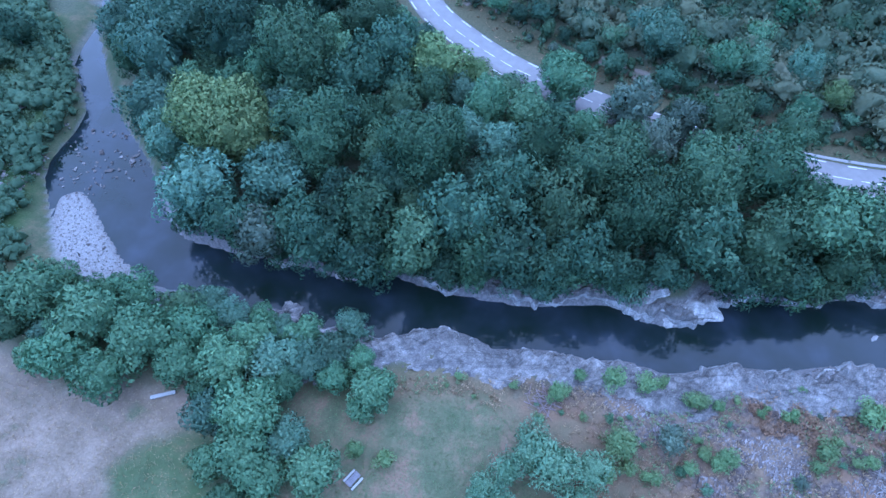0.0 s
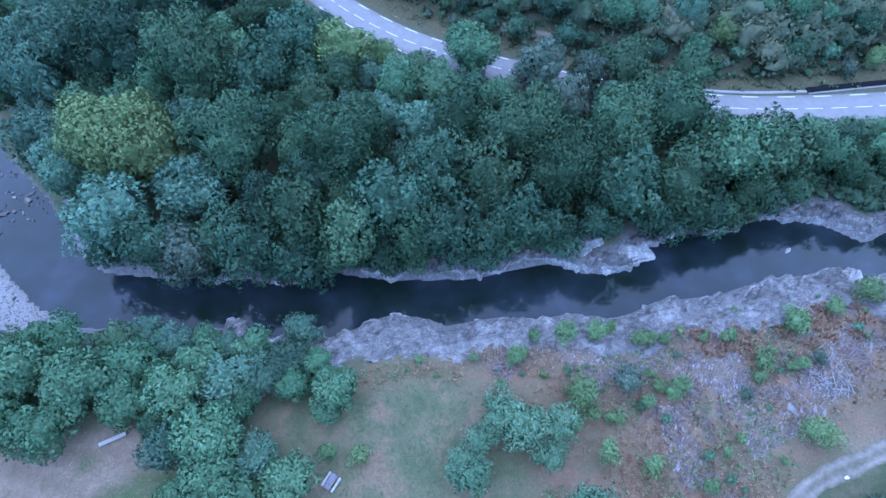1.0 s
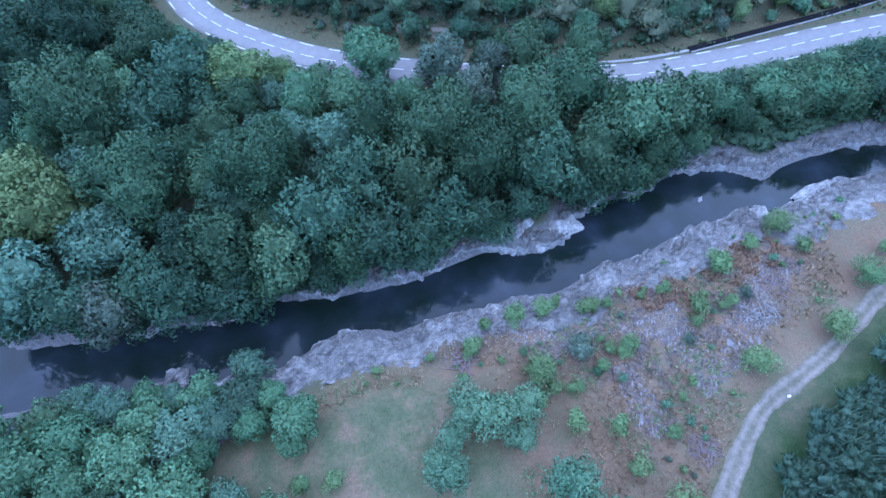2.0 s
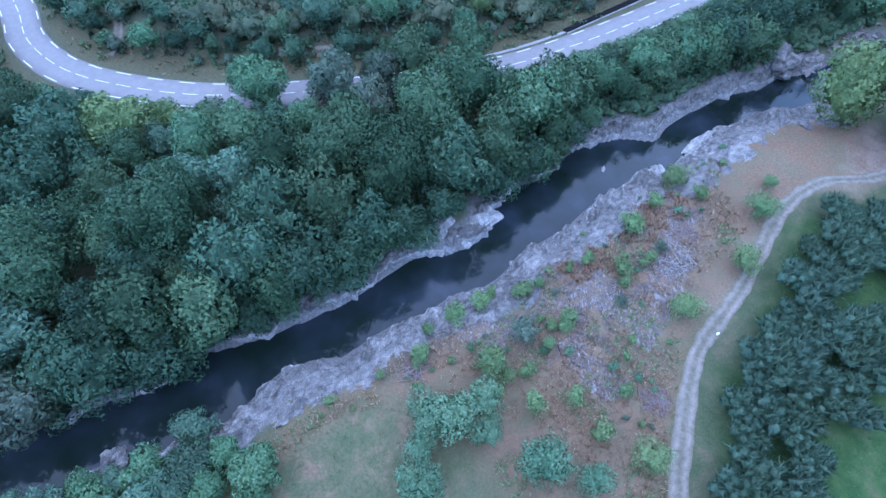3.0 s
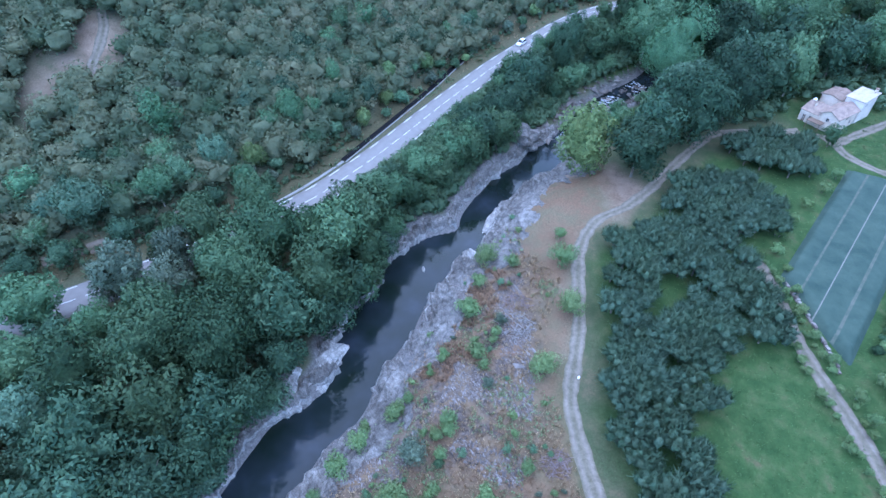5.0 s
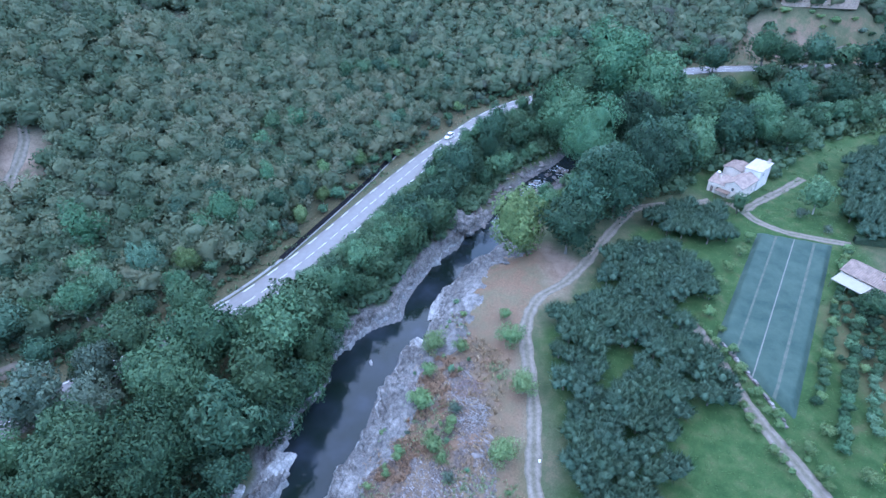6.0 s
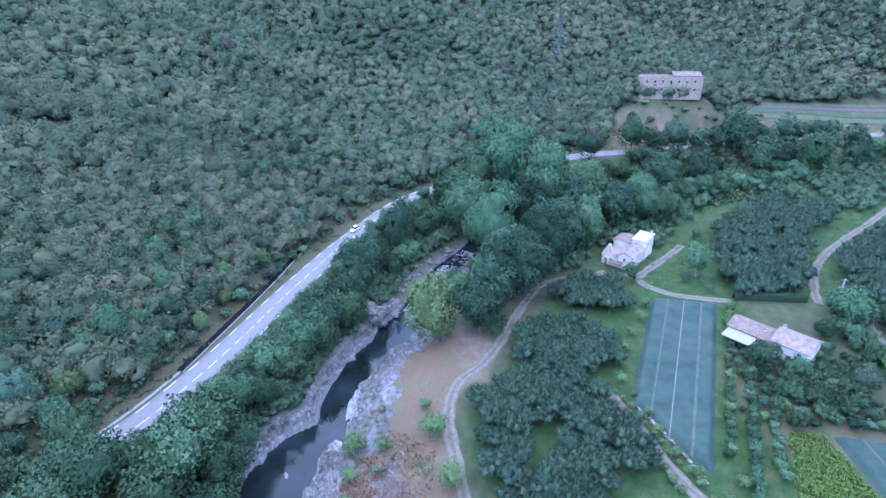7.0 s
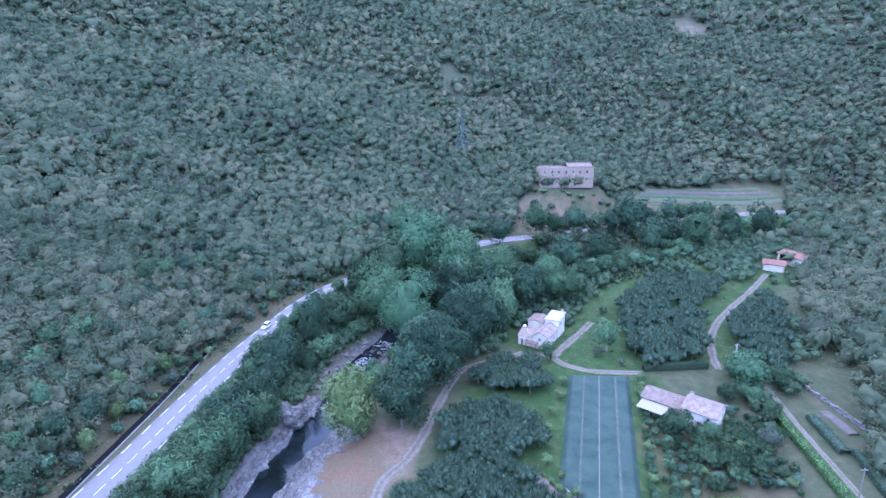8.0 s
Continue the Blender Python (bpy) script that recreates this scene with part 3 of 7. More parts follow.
GROVE_EAST = [(43.6, 59.6, 7.5, "broad"), (39.9, 50.1, 7, "dark"), (49.9, 50.5, 7.1, "broad"), (52.6, 61.4, 6.6, "broad"), (62,
    63.6, 5.9, "broad"), (59.2, 52.6, 7.2, "broad"), (67.7, 52.6, 7.2, "broad"), (41.8, 73.7, 4.5, "willow"), (33.5, 77.5, 5.1,
    "willow"), (49.6, 73, 5.2, "broad"), (60.5, 71.5, 4.5, "broad"), (37.2, 69.8, 4.4, "willow"), (35.4, 47.2, 4.5, "dark"),
    (46.1, 47.1, 4.9, "dark"), (55.1, 47.1, 4.5, "dark"), (62.6, 48.1, 4.5, "broad")]
ROADSIDE_TREES = [(22.8, 85, 5.5, "fresh"), (22.3, 91.1, 3.4, "fresh"), (21.1, 80.2, 3.8, "dark"), (79.4, 56.8, 5.7, "silver"),
    (78.5, 51.3, 4.7, "broad"), (34.3, 81.1, 4, "willow"), (93.8, 48.9, 5, "broad"), (100.6, 46.7, 5.4, "broad"), (109.7, 43.8, 6,
    "dark"), (120, 42.5, 5.9, "dark"), (132.2, 41.5, 6.1, "dark"), (103.2, 43.2, 4.7, "broad"), (91, 45.7, 4.4, "broad"), (82.3,
    47.9, 3.7, "broad"), (112.4, 39.4, 5.5, "broad"), (141.6, 40.7, 5.3, "dark"), (69.5, 53.8, 6.3, "broad"), (62.3, 59.6, 5.6,
    "broad"), (55, 64.9, 4.9, "broad"), (50.4, 73.3, 3.8, "willow"), (43.5, 76.6, 3.7, "broad")]
TREES_UPSTREAM = [(112.5, 18.7, 7.2, "light"), (146.1, 2.2, 6.8, "bluish"), (112.6, 6.6, 7.0,
    "dark"), (122.5, 4.6, 6.6, "dark"), (134, -3.3, 8.2, "dark"), (146.8, -10.4, 7.9, "dark"), (136.8, 40.8, 5.5, "dark"), (120.3, 42.3, 5.1, "dark"), (107.4, 44, 5, "fresh"), (98.5, 46.4, 4.8,
    "fresh"), (179.1, 16, 9.4, "fresh"), (209.4, 3.3, 12.5, "fresh"), (200.5, -12.8, 10.9, "fresh"), (175.3, -6.1, 9, "dark"),
    (166.5, -16.2, 7.7, "dark"), (189.3, -25.3, 8.4, "fresh"), (167.1, -24.5, 6.8, "fresh"), (182.1, -35.3, 7.1, "dark"), (190.5,
    -46, 7.3, "fresh"), (89.9, 49.7, 5.1, "fresh")]
TREES_UPSTREAM_B = [(187.8, 23.3, 8.2, "broad"), (202.5, 11.7, 9.2, "broad"), (210.2, -1.6, 10.2, "broad"), (200.3, -14.5, 9.2,
    "broad"), (179, -20.8, 7.9, "dark"), (160.7, -7.9, 8.1, "dark"), (135, 2.9, 6.9, "dark"), (160.2, -18.6, 7.2, "dark"), (185.4,
    -27.6, 7.7, "broad"), (188.2, -39.5, 7, "dark"), (186.5, -53.9, 6.2, "broad"), (150, -54.5, 4.8, "fresh"), (145.1, -35.2, 2.7,
    "broad"), (218, -58.5, 8, "dark"), (233.7, -77.9, 7.6, "dark"), (251.3, -53.5, 8.1, "broad"), (257.4, -99.5, 9.4, "dark"),
    (238.2, -102.9, 8.3, "dark"), (249.8, -118.6, 8.1, "dark"), (235.8, -124.1, 7.7, "broad"), (248.4, -145.5, 8.1, "dark"),
    (260.7, -169.8, 8.5, "dark")]
SOUTH_GROVE = [(-52.2, 38.5, 6.3, "fresh"), (-44.4, 35.3, 5.9, "fresh"), (-62.8, 42.5, 5.6, "broad"), (-38, 37.5, 4.6, "fresh"),
    (-54.6, 34, 4.9, "fresh"), (-48, 30.1, 4.4, "broad"), (-37.7, 31.7, 4.1, "fresh"), (-30.5, 31.7, 4.9, "fresh"), (-25.5, 24.4,
    5, "fresh"), (-25.9, 19.6, 4.4, "fresh"), (-23.4, 16.4, 3.7, "fresh"), (-16.7, 17.4, 4, "fresh"), (-23.9, 33, 4.5, "bluish"),
    (-14.1, 39.9, 3.1, "bluish"), (-16.1, 34.7, 3.7, "bluish"), (-20, 32.5, 3.7, "bluish"), (-9.5, 28.3, 3.8, "fresh"), (-11.4,
    25.8, 2.4, "fresh"), (-32.8, 40.9, 3.1, "bluish"), (-48.1, 44, 4, "broad"), (-41.6, 43, 3.5, "broad"), (-61.4, 46.1, 4.5,
    "broad"), (-64.9, 38.2, 4.2, "broad")]
BANK_SHRUBS = [(10.1, 30, 1.1, "bush"), (16.6, 28.9, 1.8, "bush"), (20.3, 31.9, 1.3, "bush"), (25.1, 31, 2.3, "bush"), (29.9,
    30.1, 2.1, "bush"), (32.9, 31, 1.5, "bush"), (23.7, 21.3, 2.8, "bush"), (31.1, 21.7, 2.5, "willow"), (37.3, 27.6, 1.6,
    "bush"), (39.6, 27, 1.2, "bush"), (27.7, 17, 1.3, "bush"), (32.4, 18, 1.3, "bush"), (37.6, 19.1, 1.9, "bush"), (35.2,
    20.2, 1.2, "bush"), (49.4, 25.5, 1.3, "bush"), (51.1, 20.1, 2, "bush"), (49.5, 18, 1.3, "bush"), (56.2, 18.7, 1.3,
    "bush"), (59.5, 25.1, 2.5, "bush"), (53, 29.6, 0.8, "bush"), (11.7, 19.9, 4.2, "silver"), (18.9, 17.4, 3.3, "silver"),
    (8.5, 17.4, 3, "silver"), (-11.4, 20.4, 1.8, "bush"), (-7.9, 19.3, 1.7, "bush"), (4.7, 15.3, 2.9, "silver"), (24.2, 18.1,
    1.5, "bush")]
TERRACE_SHRUBS = [(74.2, 27.6, 3.1, "bush"), (67.1, 26.4, 1.8, "bush"), (74.2, 22.1, 1.8, "bush"), (77.8, 13, 3.1, "bush"),
    (66.6, 8.5, 3.1, "bush"), (52.3, 9.2, 2.9, "bush"), (60, 25.5, 2.1, "bush"), (85.1, 15.5, 1.6, "bush"), (48.3, 25.1, 1.1,
    "bush"), (54.7, 18.6, 0.9, "bush"), (35.9, 27.4, 1.8, "bush"), (23.4, 20.6, 2.6, "bush"), (30.5, 21.6, 2.2, "willow"),
    (34.6, 19.8, 1.2, "bush"), (31.5, 17.9, 1.2, "broad"), (36.5, 18.7, 1.5, "bush"), (24.6, 13.1, 2.3, "bush"), (29.8, 10, 2,
    "bush"), (36, 6.1, 1.4, "bush"), (28.2, 4.3, 2.4, "bush"), (30.9, -2, 2.8, "bush"), (26.7, 17, 1.1, "bush"), (21.2, 16.9,
    2, "bush"), (14.2, 18.3, 4.6, "silver"), (16.4, 13.7, 3, "silver"), (19.2, 5.9, 4.4, "silver"), (23.4, 0.9, 2.9, "silver"),
    (6, 13.8, 3.6, "silver"), (16.1, 28.4, 1.6, "bush"), (40.3, 9.8, 1, "bush"), (59.1, 18.7, 1.3, "willow"), (46.5, 16.3, 1.2,
    "willow")]

WORDS = {"broad": "full green broadleaf tree", "dark": "dense dark green broadleaf tree", "light": "tall pale yellow-green tree",
         "bluish": "feathery blue-green acacia tree", "willow": "grey-green willow tree", "fresh": "bright green leafy young tree"}
BUSH = {"broad": "rounded green shrub", "dark": "low dark green shrub", "light": "pale green shrub", "bluish": "feathery blue-green small tree",
        "willow": "pale grey-green broom shrub", "fresh": "bright green round shrub"}
WORDS["silver"] = BUSH["silver"] = "feathery grey-green small tree"
WORDS["bush"], BUSH["bush"] = "spreading light green tree", "soft light green shrub"
ORCHARD_EAST = [(209, -94), (204, -121), (182, -103), (164, -90.5), (140, -79.5), (136.5, -63), (150, -60), (188, -72)]
ORCHARD_FAR = [(143, -91), (162, -99.5), (186, -121.5), (181, -129), (143.4, -106.8), (132, -96)]
models, turn_rs = {}, np.random.RandomState(5)
planted = []


def fill(poly, tries, radius, kinds, seed, gap=0.62, test=None):
    """Trees for the open places left in an area."""
    rs = np.random.RandomState(seed)
    p, out = np.array(poly), []
    x, y, r = rs.uniform(p[:, 0].min(), p[:, 0].max(), tries), rs.uniform(p[:, 1].min(), p[:, 1].max(), tries), rs.uniform(*radius, tries)
    ok = inside(x, y, poly) & (test(x, y) if test else True)
    have = np.array(planted)
    for a, b, c in zip(x[ok], y[ok], r[ok]):
        if (((have[:, 0] - a) ** 2 + (have[:, 1] - b) ** 2) > (gap * (have[:, 2] + c)) ** 2).all():
            out.append((round(a, 1), round(b, 1), round(c, 1), kinds[rs.randint(len(kinds))]))
            have = np.vstack([have, (a, b, c)])
    return out


def road_cap(x, y):
    """How tall growth may stand between river and road: lower towards the roadside, which is kept clear."""
    d, side, zr = to_line(np.array(float(x)), np.array(float(y)), road_line)
    if side > 0 or d > 40 or x < -20 or x > 200 or 29 < x < 57 or (x - 22.8) ** 2 + (y - 87) ** 2 < 36:
        return 99.0
    if x > 135:
        return max(2.4, float(1.1 * (d - 3.5) + 3.0 + zr - height_at(x, y)))
    if x > 84:
        return max(1.5, float(0.6 * (d - 4.5) + 1.2 + zr - height_at(x, y)))
    return max(1.2, float(0.72 * (d - 4) + 2.0 + zr - height_at(x, y)))


def plant(groups, words, where, size, height, crown, name="tree", category="tree", variants=3, **more):
    """Plants a group of trees or shrubs, each standing on the ground."""
    for x, y, r, kind in groups:
        planted.append((x, y, r))
        key = (name, kind, turn_rs.randint(variants))
        s = r / crown
        cap = road_cap(x, y) / height
        great = name == "tree" and r > 7.2
        if great:
            key, s = ("great", kind, turn_rs.randint(2)), r / (2 * crown)
            cap = cap / 2
        if key not in models:
            models[key] = tree(kind, 11 * len(models) + 3, 2 * height, 2 * crown, 0.52, 19, 120, 7600, 3, name=name) if great else tree(kind, 11 * len(models) + 3, height, crown, name=name, **more)
            first = True
        else:
            first = False
        s = min(s, cap / 0.6)
        m = Matrix.LocRotScale((x, y, float(height_at(x, y))), Euler((0, 0, turn_rs.uniform(0, 6.28))), (s, s, min(s * turn_rs.uniform(0.9, 1.1), cap)))
        ob = models[key] if first else copy_thing(models[key], m)
        ob.matrix_basis = m
        tagged(ob, f"{words[kind]} {where}", category, size)


plant(GROVE_WEST, WORDS, "on the wooded river bend", "trees of the river wood", 12.0, 5.0)
plant(GROVE_MID, WORDS, "on the rocky river bank", "trees of the river wood", 12.0, 5.0)
plant(GROVE_EAST, WORDS, "between river and road", "trees of the river wood", 12.0, 5.0)
plant(ROADSIDE_TREES, WORDS, "beside the country road", "trees along the road", 12.0, 5.0)
plant(TREES_UPSTREAM, WORDS, "beside the river upstream", "trees upstream", 12.0, 5.0)
plant([(158.5, 6.3, 9.2, "fresh")], {"fresh": "tall pale green poplar"}, "rising over the rapids", "trees upstream", 27.0, 9.2, name="tall_tree", variants=1, leaf=0.42, lobes=16, knobs=110, cards=6500, cuts=3)
plant([(160.5, 37.5, 4.3, "dark"), (154.5, 36.0, 3.8, "dark"), (166.5, 36.0, 3.9, "dark")], {"dark": "slender dark green tree"}, "between rapids and road", "trees upstream", 17.0, 4.2, name="slender_tree", variants=2, leaf=0.36, cards=2400)
plant(TREES_UPSTREAM_B, WORDS, "on the valley floor upstream", "trees upstream", 12.0, 5.0, name="far_tree", leaf=0.46, lobes=11, knobs=50, cards=1200, cuts=2)
edge_rs = np.random.RandomState(8)
BANK_EDGE = []
for bx, by in smooth_line(BANK_N, 4.2):
    if -48 < bx < 31 or 47 < bx < 74:
        BANK_EDGE.append((bx + edge_rs.normal(0, 0.6), by + edge_rs.uniform(1.2, 3.6), edge_rs.uniform(3.2, 4.8), ("broad", "dark", "broad", "bluish")[edge_rs.randint(4)]))
plant(BANK_EDGE, WORDS, "overhanging the rocky river edge", "trees of the river wood", 9.0, 5.0, name="meadow_tree")
plant(SOUTH_GROVE, WORDS, "beside the picnic meadow", "trees round the meadow", 9.0, 5.0, name="meadow_tree")
MEADOW_WOOD = [(-68, 48), (-56, 47.5), (-42, 45.5), (-33, 43), (-22, 38), (-12, 38.5), (-10.5, 33), (-21, 28), (-19, 17), (-29, 12), (-32, 20), (-35, 30.5), (-56, 31.5), (-70, 38)]
plant(fill(MEADOW_WOOD, 4000, (2.6, 4.4), ("fresh", "fresh", "broad", "fresh", "bluish"), 35, 0.6), WORDS, "beside the picnic meadow", "trees round the meadow", 9.0, 5.0, name="meadow_tree")
for shrubs in (BANK_SHRUBS, TERRACE_SHRUBS):
    plant([q for q in shrubs if q[2] <= 2.6], BUSH, "on the stony river terrace", "shrubs of the terrace", 2.6, 1.6, "shrub", "shrub", 3, leaf=0.15, lobes=9, knobs=45, cards=1500, cuts=2, fluff=0.62)
    plant([q for q in shrubs if q[2] > 2.6], BUSH, "on the stony river terrace", "shrubs of the terrace", 8.0, 5.0, "terrace_shrub", "shrub", 3, leaf=0.3, lobes=11, knobs=70, cards=2900, fluff=0.64)


free = lambda x, y: ~inside(x, y, SAND) & (to_line(x, y, track_line)[0] > 2.4) & (to_line(x, y, south)[0] > 3.5) & (value_noise(x + 11, y, 7) > 0.35)
plant(fill(TERRACE, 420, (0.5, 1.3), ("bush", "silver", "bush", "willow", "fresh"), 34, 0.8, free), BUSH, "between the stones of the terrace", "shrubs of the terrace", 2.2, 1.6, "low_shrub", "shrub", 3, leaf=0.2, lobes=8, knobs=30, cards=620, cuts=1, fluff=0.55)


off_road = lambda x, y: (to_line(x, y, road_line)[0] > 7.5) & (to_line(x, y, north)[0] > np.where(x < -45, 6.5, 3))
RIVER_WOOD = [(-78, 118), (-64, 92), (-48, 68), (-20, 55), (30, 49), (74, 50), (72, 58), (40, 75), (8, 93), (-13, 112), (-16, 150), (-70, 160)]
plant(fill(RIVER_WOOD, 5000, (3.6, 5.6), ("broad", "dark", "fresh", "bluish", "broad"), 31, test=off_road), WORDS, "in the river wood", "trees of the river wood", 12.0, 5.0)
HILL_TREES = [(54, 89.5, 4.2, "fresh"), (43, 97, 5, "bluish"), (59, 89, 3.2, "silver"), (67, 86, 3.6, "bluish"), (72, 81, 2.8, "light"),
              (132, 69.8, 2.6, "light"), (104.7, 81.5, 3, "fresh"), (87, 81.6, 4, "fresh"), (120, 74, 2.6, "bush"), (101, 71.5, 2.2, "bush"), (112, 70.8, 2, "light")]
plant([(65.5, 96.5, 4.4, "fresh"), (92.5, 79.5, 2.4, "fresh")], {"fresh": "slender bright green tree"}, "at the foot of the oak slope", "trees along the road", 13.0, 4.2, name="slender_tree", variants=2, leaf=0.36, cards=1900, fluff=0.7)
plant(HILL_TREES, WORDS, "at the foot of the oak slope", "trees along the road", 12.0, 5.0)
HILL_FOOT = [(-40, 190), (0, 140), (14, 112), (30, 97), (60, 80), (90, 74), (130, 71), (165, 66), (190, 56), (212, 40), (232, 18), (248, -10), (254, -30),
             (262, -28), (258, 6), (240, 40), (205, 74), (160, 88), (100, 92), (60, 100), (30, 118), (16, 150), (-10, 200)]
plant(fill(HILL_FOOT, 7000, (2.2, 4.2), ("broad", "dark", "bluish", "dark", "fresh"), 32, 0.7, off_road), WORDS, "at the foot of the oak slope", "trees along the road", 9.0, 5.0, name="slope_tree", leaf=0.44, lobes=11, knobs=50, cards=1000, cuts=2)
STREAM_WOOD = [(128, 37), (170, 30), (192, 22), (208, 6), (222, -14), (232, -36), (247, -78), (274, -150), (292, -235), (280, -240), (258, -155), (228, -120), (205, -62), (184, -38), (176, -8), (150, 8), (136, 14), (134, 20), (150, 27)]
dry_land = lambda x, y: ~inside(x, y, RIVER) & (to_line(x, y, road_line)[0] > 8) & ((x > 178) | (np.minimum(to_line(x, y, north)[0], to_line(x, y, south)[0]) > 4.5))
plant(fill(STREAM_WOOD, 6000, (3.0, 5.4), ("broad", "fresh", "silver", "broad", "fresh"), 33, 0.66, dry_land), WORDS, "along the upper river", "trees upstream", 9.0, 5.0, name="valley_tree", leaf=0.46, lobes=11, knobs=50, cards=1000, cuts=2)
WEST_BANK = [(-120, 40), (-84, 44), (-72, 52), (-79.5, 70), (-80.5, 78), (-79.5, 94), (-89, 114), (-112, 150), (-150, 150), (-150, 40)]


VALLEY_FLOOR = [(132, 8), (158, -18), (166, -30), (172, -50), (186, -60), (222, -84), (212, -118), (216, -140), (262, -155), (250, -110), (232, -60), (214, -16), (190, 6), (165, 16)]
FAR_ROADSIDE = [(249, -62, 6.8, "broad"), (252, -72, 7.3, "dark"), (255, -82, 6.2, "broad"), (257, -92, 7.0, "dark"), (262, -100, 5.9, "broad"), (264, -109, 6.8, "dark"),
                (268, -117, 5.7, "broad"), (271, -126, 6.5, "bluish"), (275, -134, 5.9, "broad"), (278, -143, 5.4, "dark"), (238, -34, 6.2, "dark"), (241, -54, 5.9, "broad"), (283, -152, 5.4, "broad")]
plant(FAR_ROADSIDE, WORDS, "in front of the upper road", "trees upstream", 11.0, 5.0, name="valley_tree", leaf=0.46, lobes=11, knobs=50, cards=1000, cuts=2)
HOUSES = [(221, -161, 9), (216, -148, 7), (214, -171, 7), (157, -37, 12), (112, -62, 11)]
DRIVES = [np.array(q, float) for q in ([(147, -27), (149.5, -33.5), (142.8, -39.5), (137.4, -52), (136.8, -60.5)], [(146, -36.5), (160, -47.5), (171, -56)],
          [(137, -82.5), (154.7, -89.3), (178, -108), (211, -142)], [(128, -90), (100, -85), (70, -80)], [(139, -8.6), (143, -13), (146, -21), (150, -29)])]
open_ground = lambda x, y: dry_land(x, y) & np.all([np.hypot(x - a, y - b) > r for a, b, r in HOUSES], 0) & np.all([to_line(x, y, q)[0] > 3.2 for q in DRIVES], 0)
SCRUB_ZONES = [[(130, -2), (152, -4), (172, -20), (176, -50), (168, -52), (158, -26), (146, -18), (140, -8)],
               [(206, -117), (222, -86), (236, -118), (262, -155), (240, -185), (214, -170), (196, -140)],
               [(118, -85), (134, -82), (140, -90), (152, -108), (170, -126), (152, -126), (136, -108), (122, -96)],
               [(100, -74), (112, -83), (128, -88), (136, -85), (124, -80), (112, -77)], VALLEY_FLOOR]
RIVERSIDE_EAST = [(84, 46), (100, 42), (128, 37), (150, 30), (172, 22), (195, 14), (192, 34), (175, 43), (150, 50), (120, 55), (86, 60)]
plant(fill(RIVERSIDE_EAST, 3000, (2.0, 4.2), ("broad", "dark", "broad", "fresh"), 39, 0.62, lambda x, y: (to_line(x, y, road_line)[0] > 5.4) & ~inside(x, y, RIVER) & (to_line(x, y, north)[0] > 3.2)), WORDS, "between river and road", "trees along the road", 9.0, 5.0, name="valley_tree", leaf=0.46, lobes=11, knobs=50, cards=1000, cuts=2)
YARD_SIDE = [(272, -52), (283, -56), (284, -98), (300, -112), (310, -135), (296, -125), (272, -102), (264, -78), (262, -56)]
plant(fill(YARD_SIDE, 260, (1.2, 3.0), ("broad", "dark", "willow", "bush"), 38, 0.9), WORDS, "on the farm terraces", "bushes of the farm", 4.6, 4.0, "valley_bush", "bush", 3, leaf=0.42, lobes=9, knobs=40, cards=780, cuts=2)
embankment = lambda x, y: (to_line(x, y, road_line)[1] > 0) & (to_line(x, y, road_line)[0] > 8.6 - 1.6 * (x > 165)) & (to_line(x, y, road_line)[0] < 17)
EMBANKMENT = [(-20, 190), (-16, 110), (20, 90), (60, 70), (130, 56), (190, 38), (250, -40), (268, -40), (240, 60), (150, 90), (50, 110), (10, 190)]
plant(fill(EMBANKMENT, 6000, (1.1, 2.8), ("bush", "broad", "willow", "broad", "silver"), 37, 0.7, embankment), BUSH, "on the rough road embankment", "shrubs of the embankment", 2.6, 1.6, "roadside_shrub", "shrub", 3, leaf=0.24, lobes=9, knobs=40, cards=640, cuts=2)


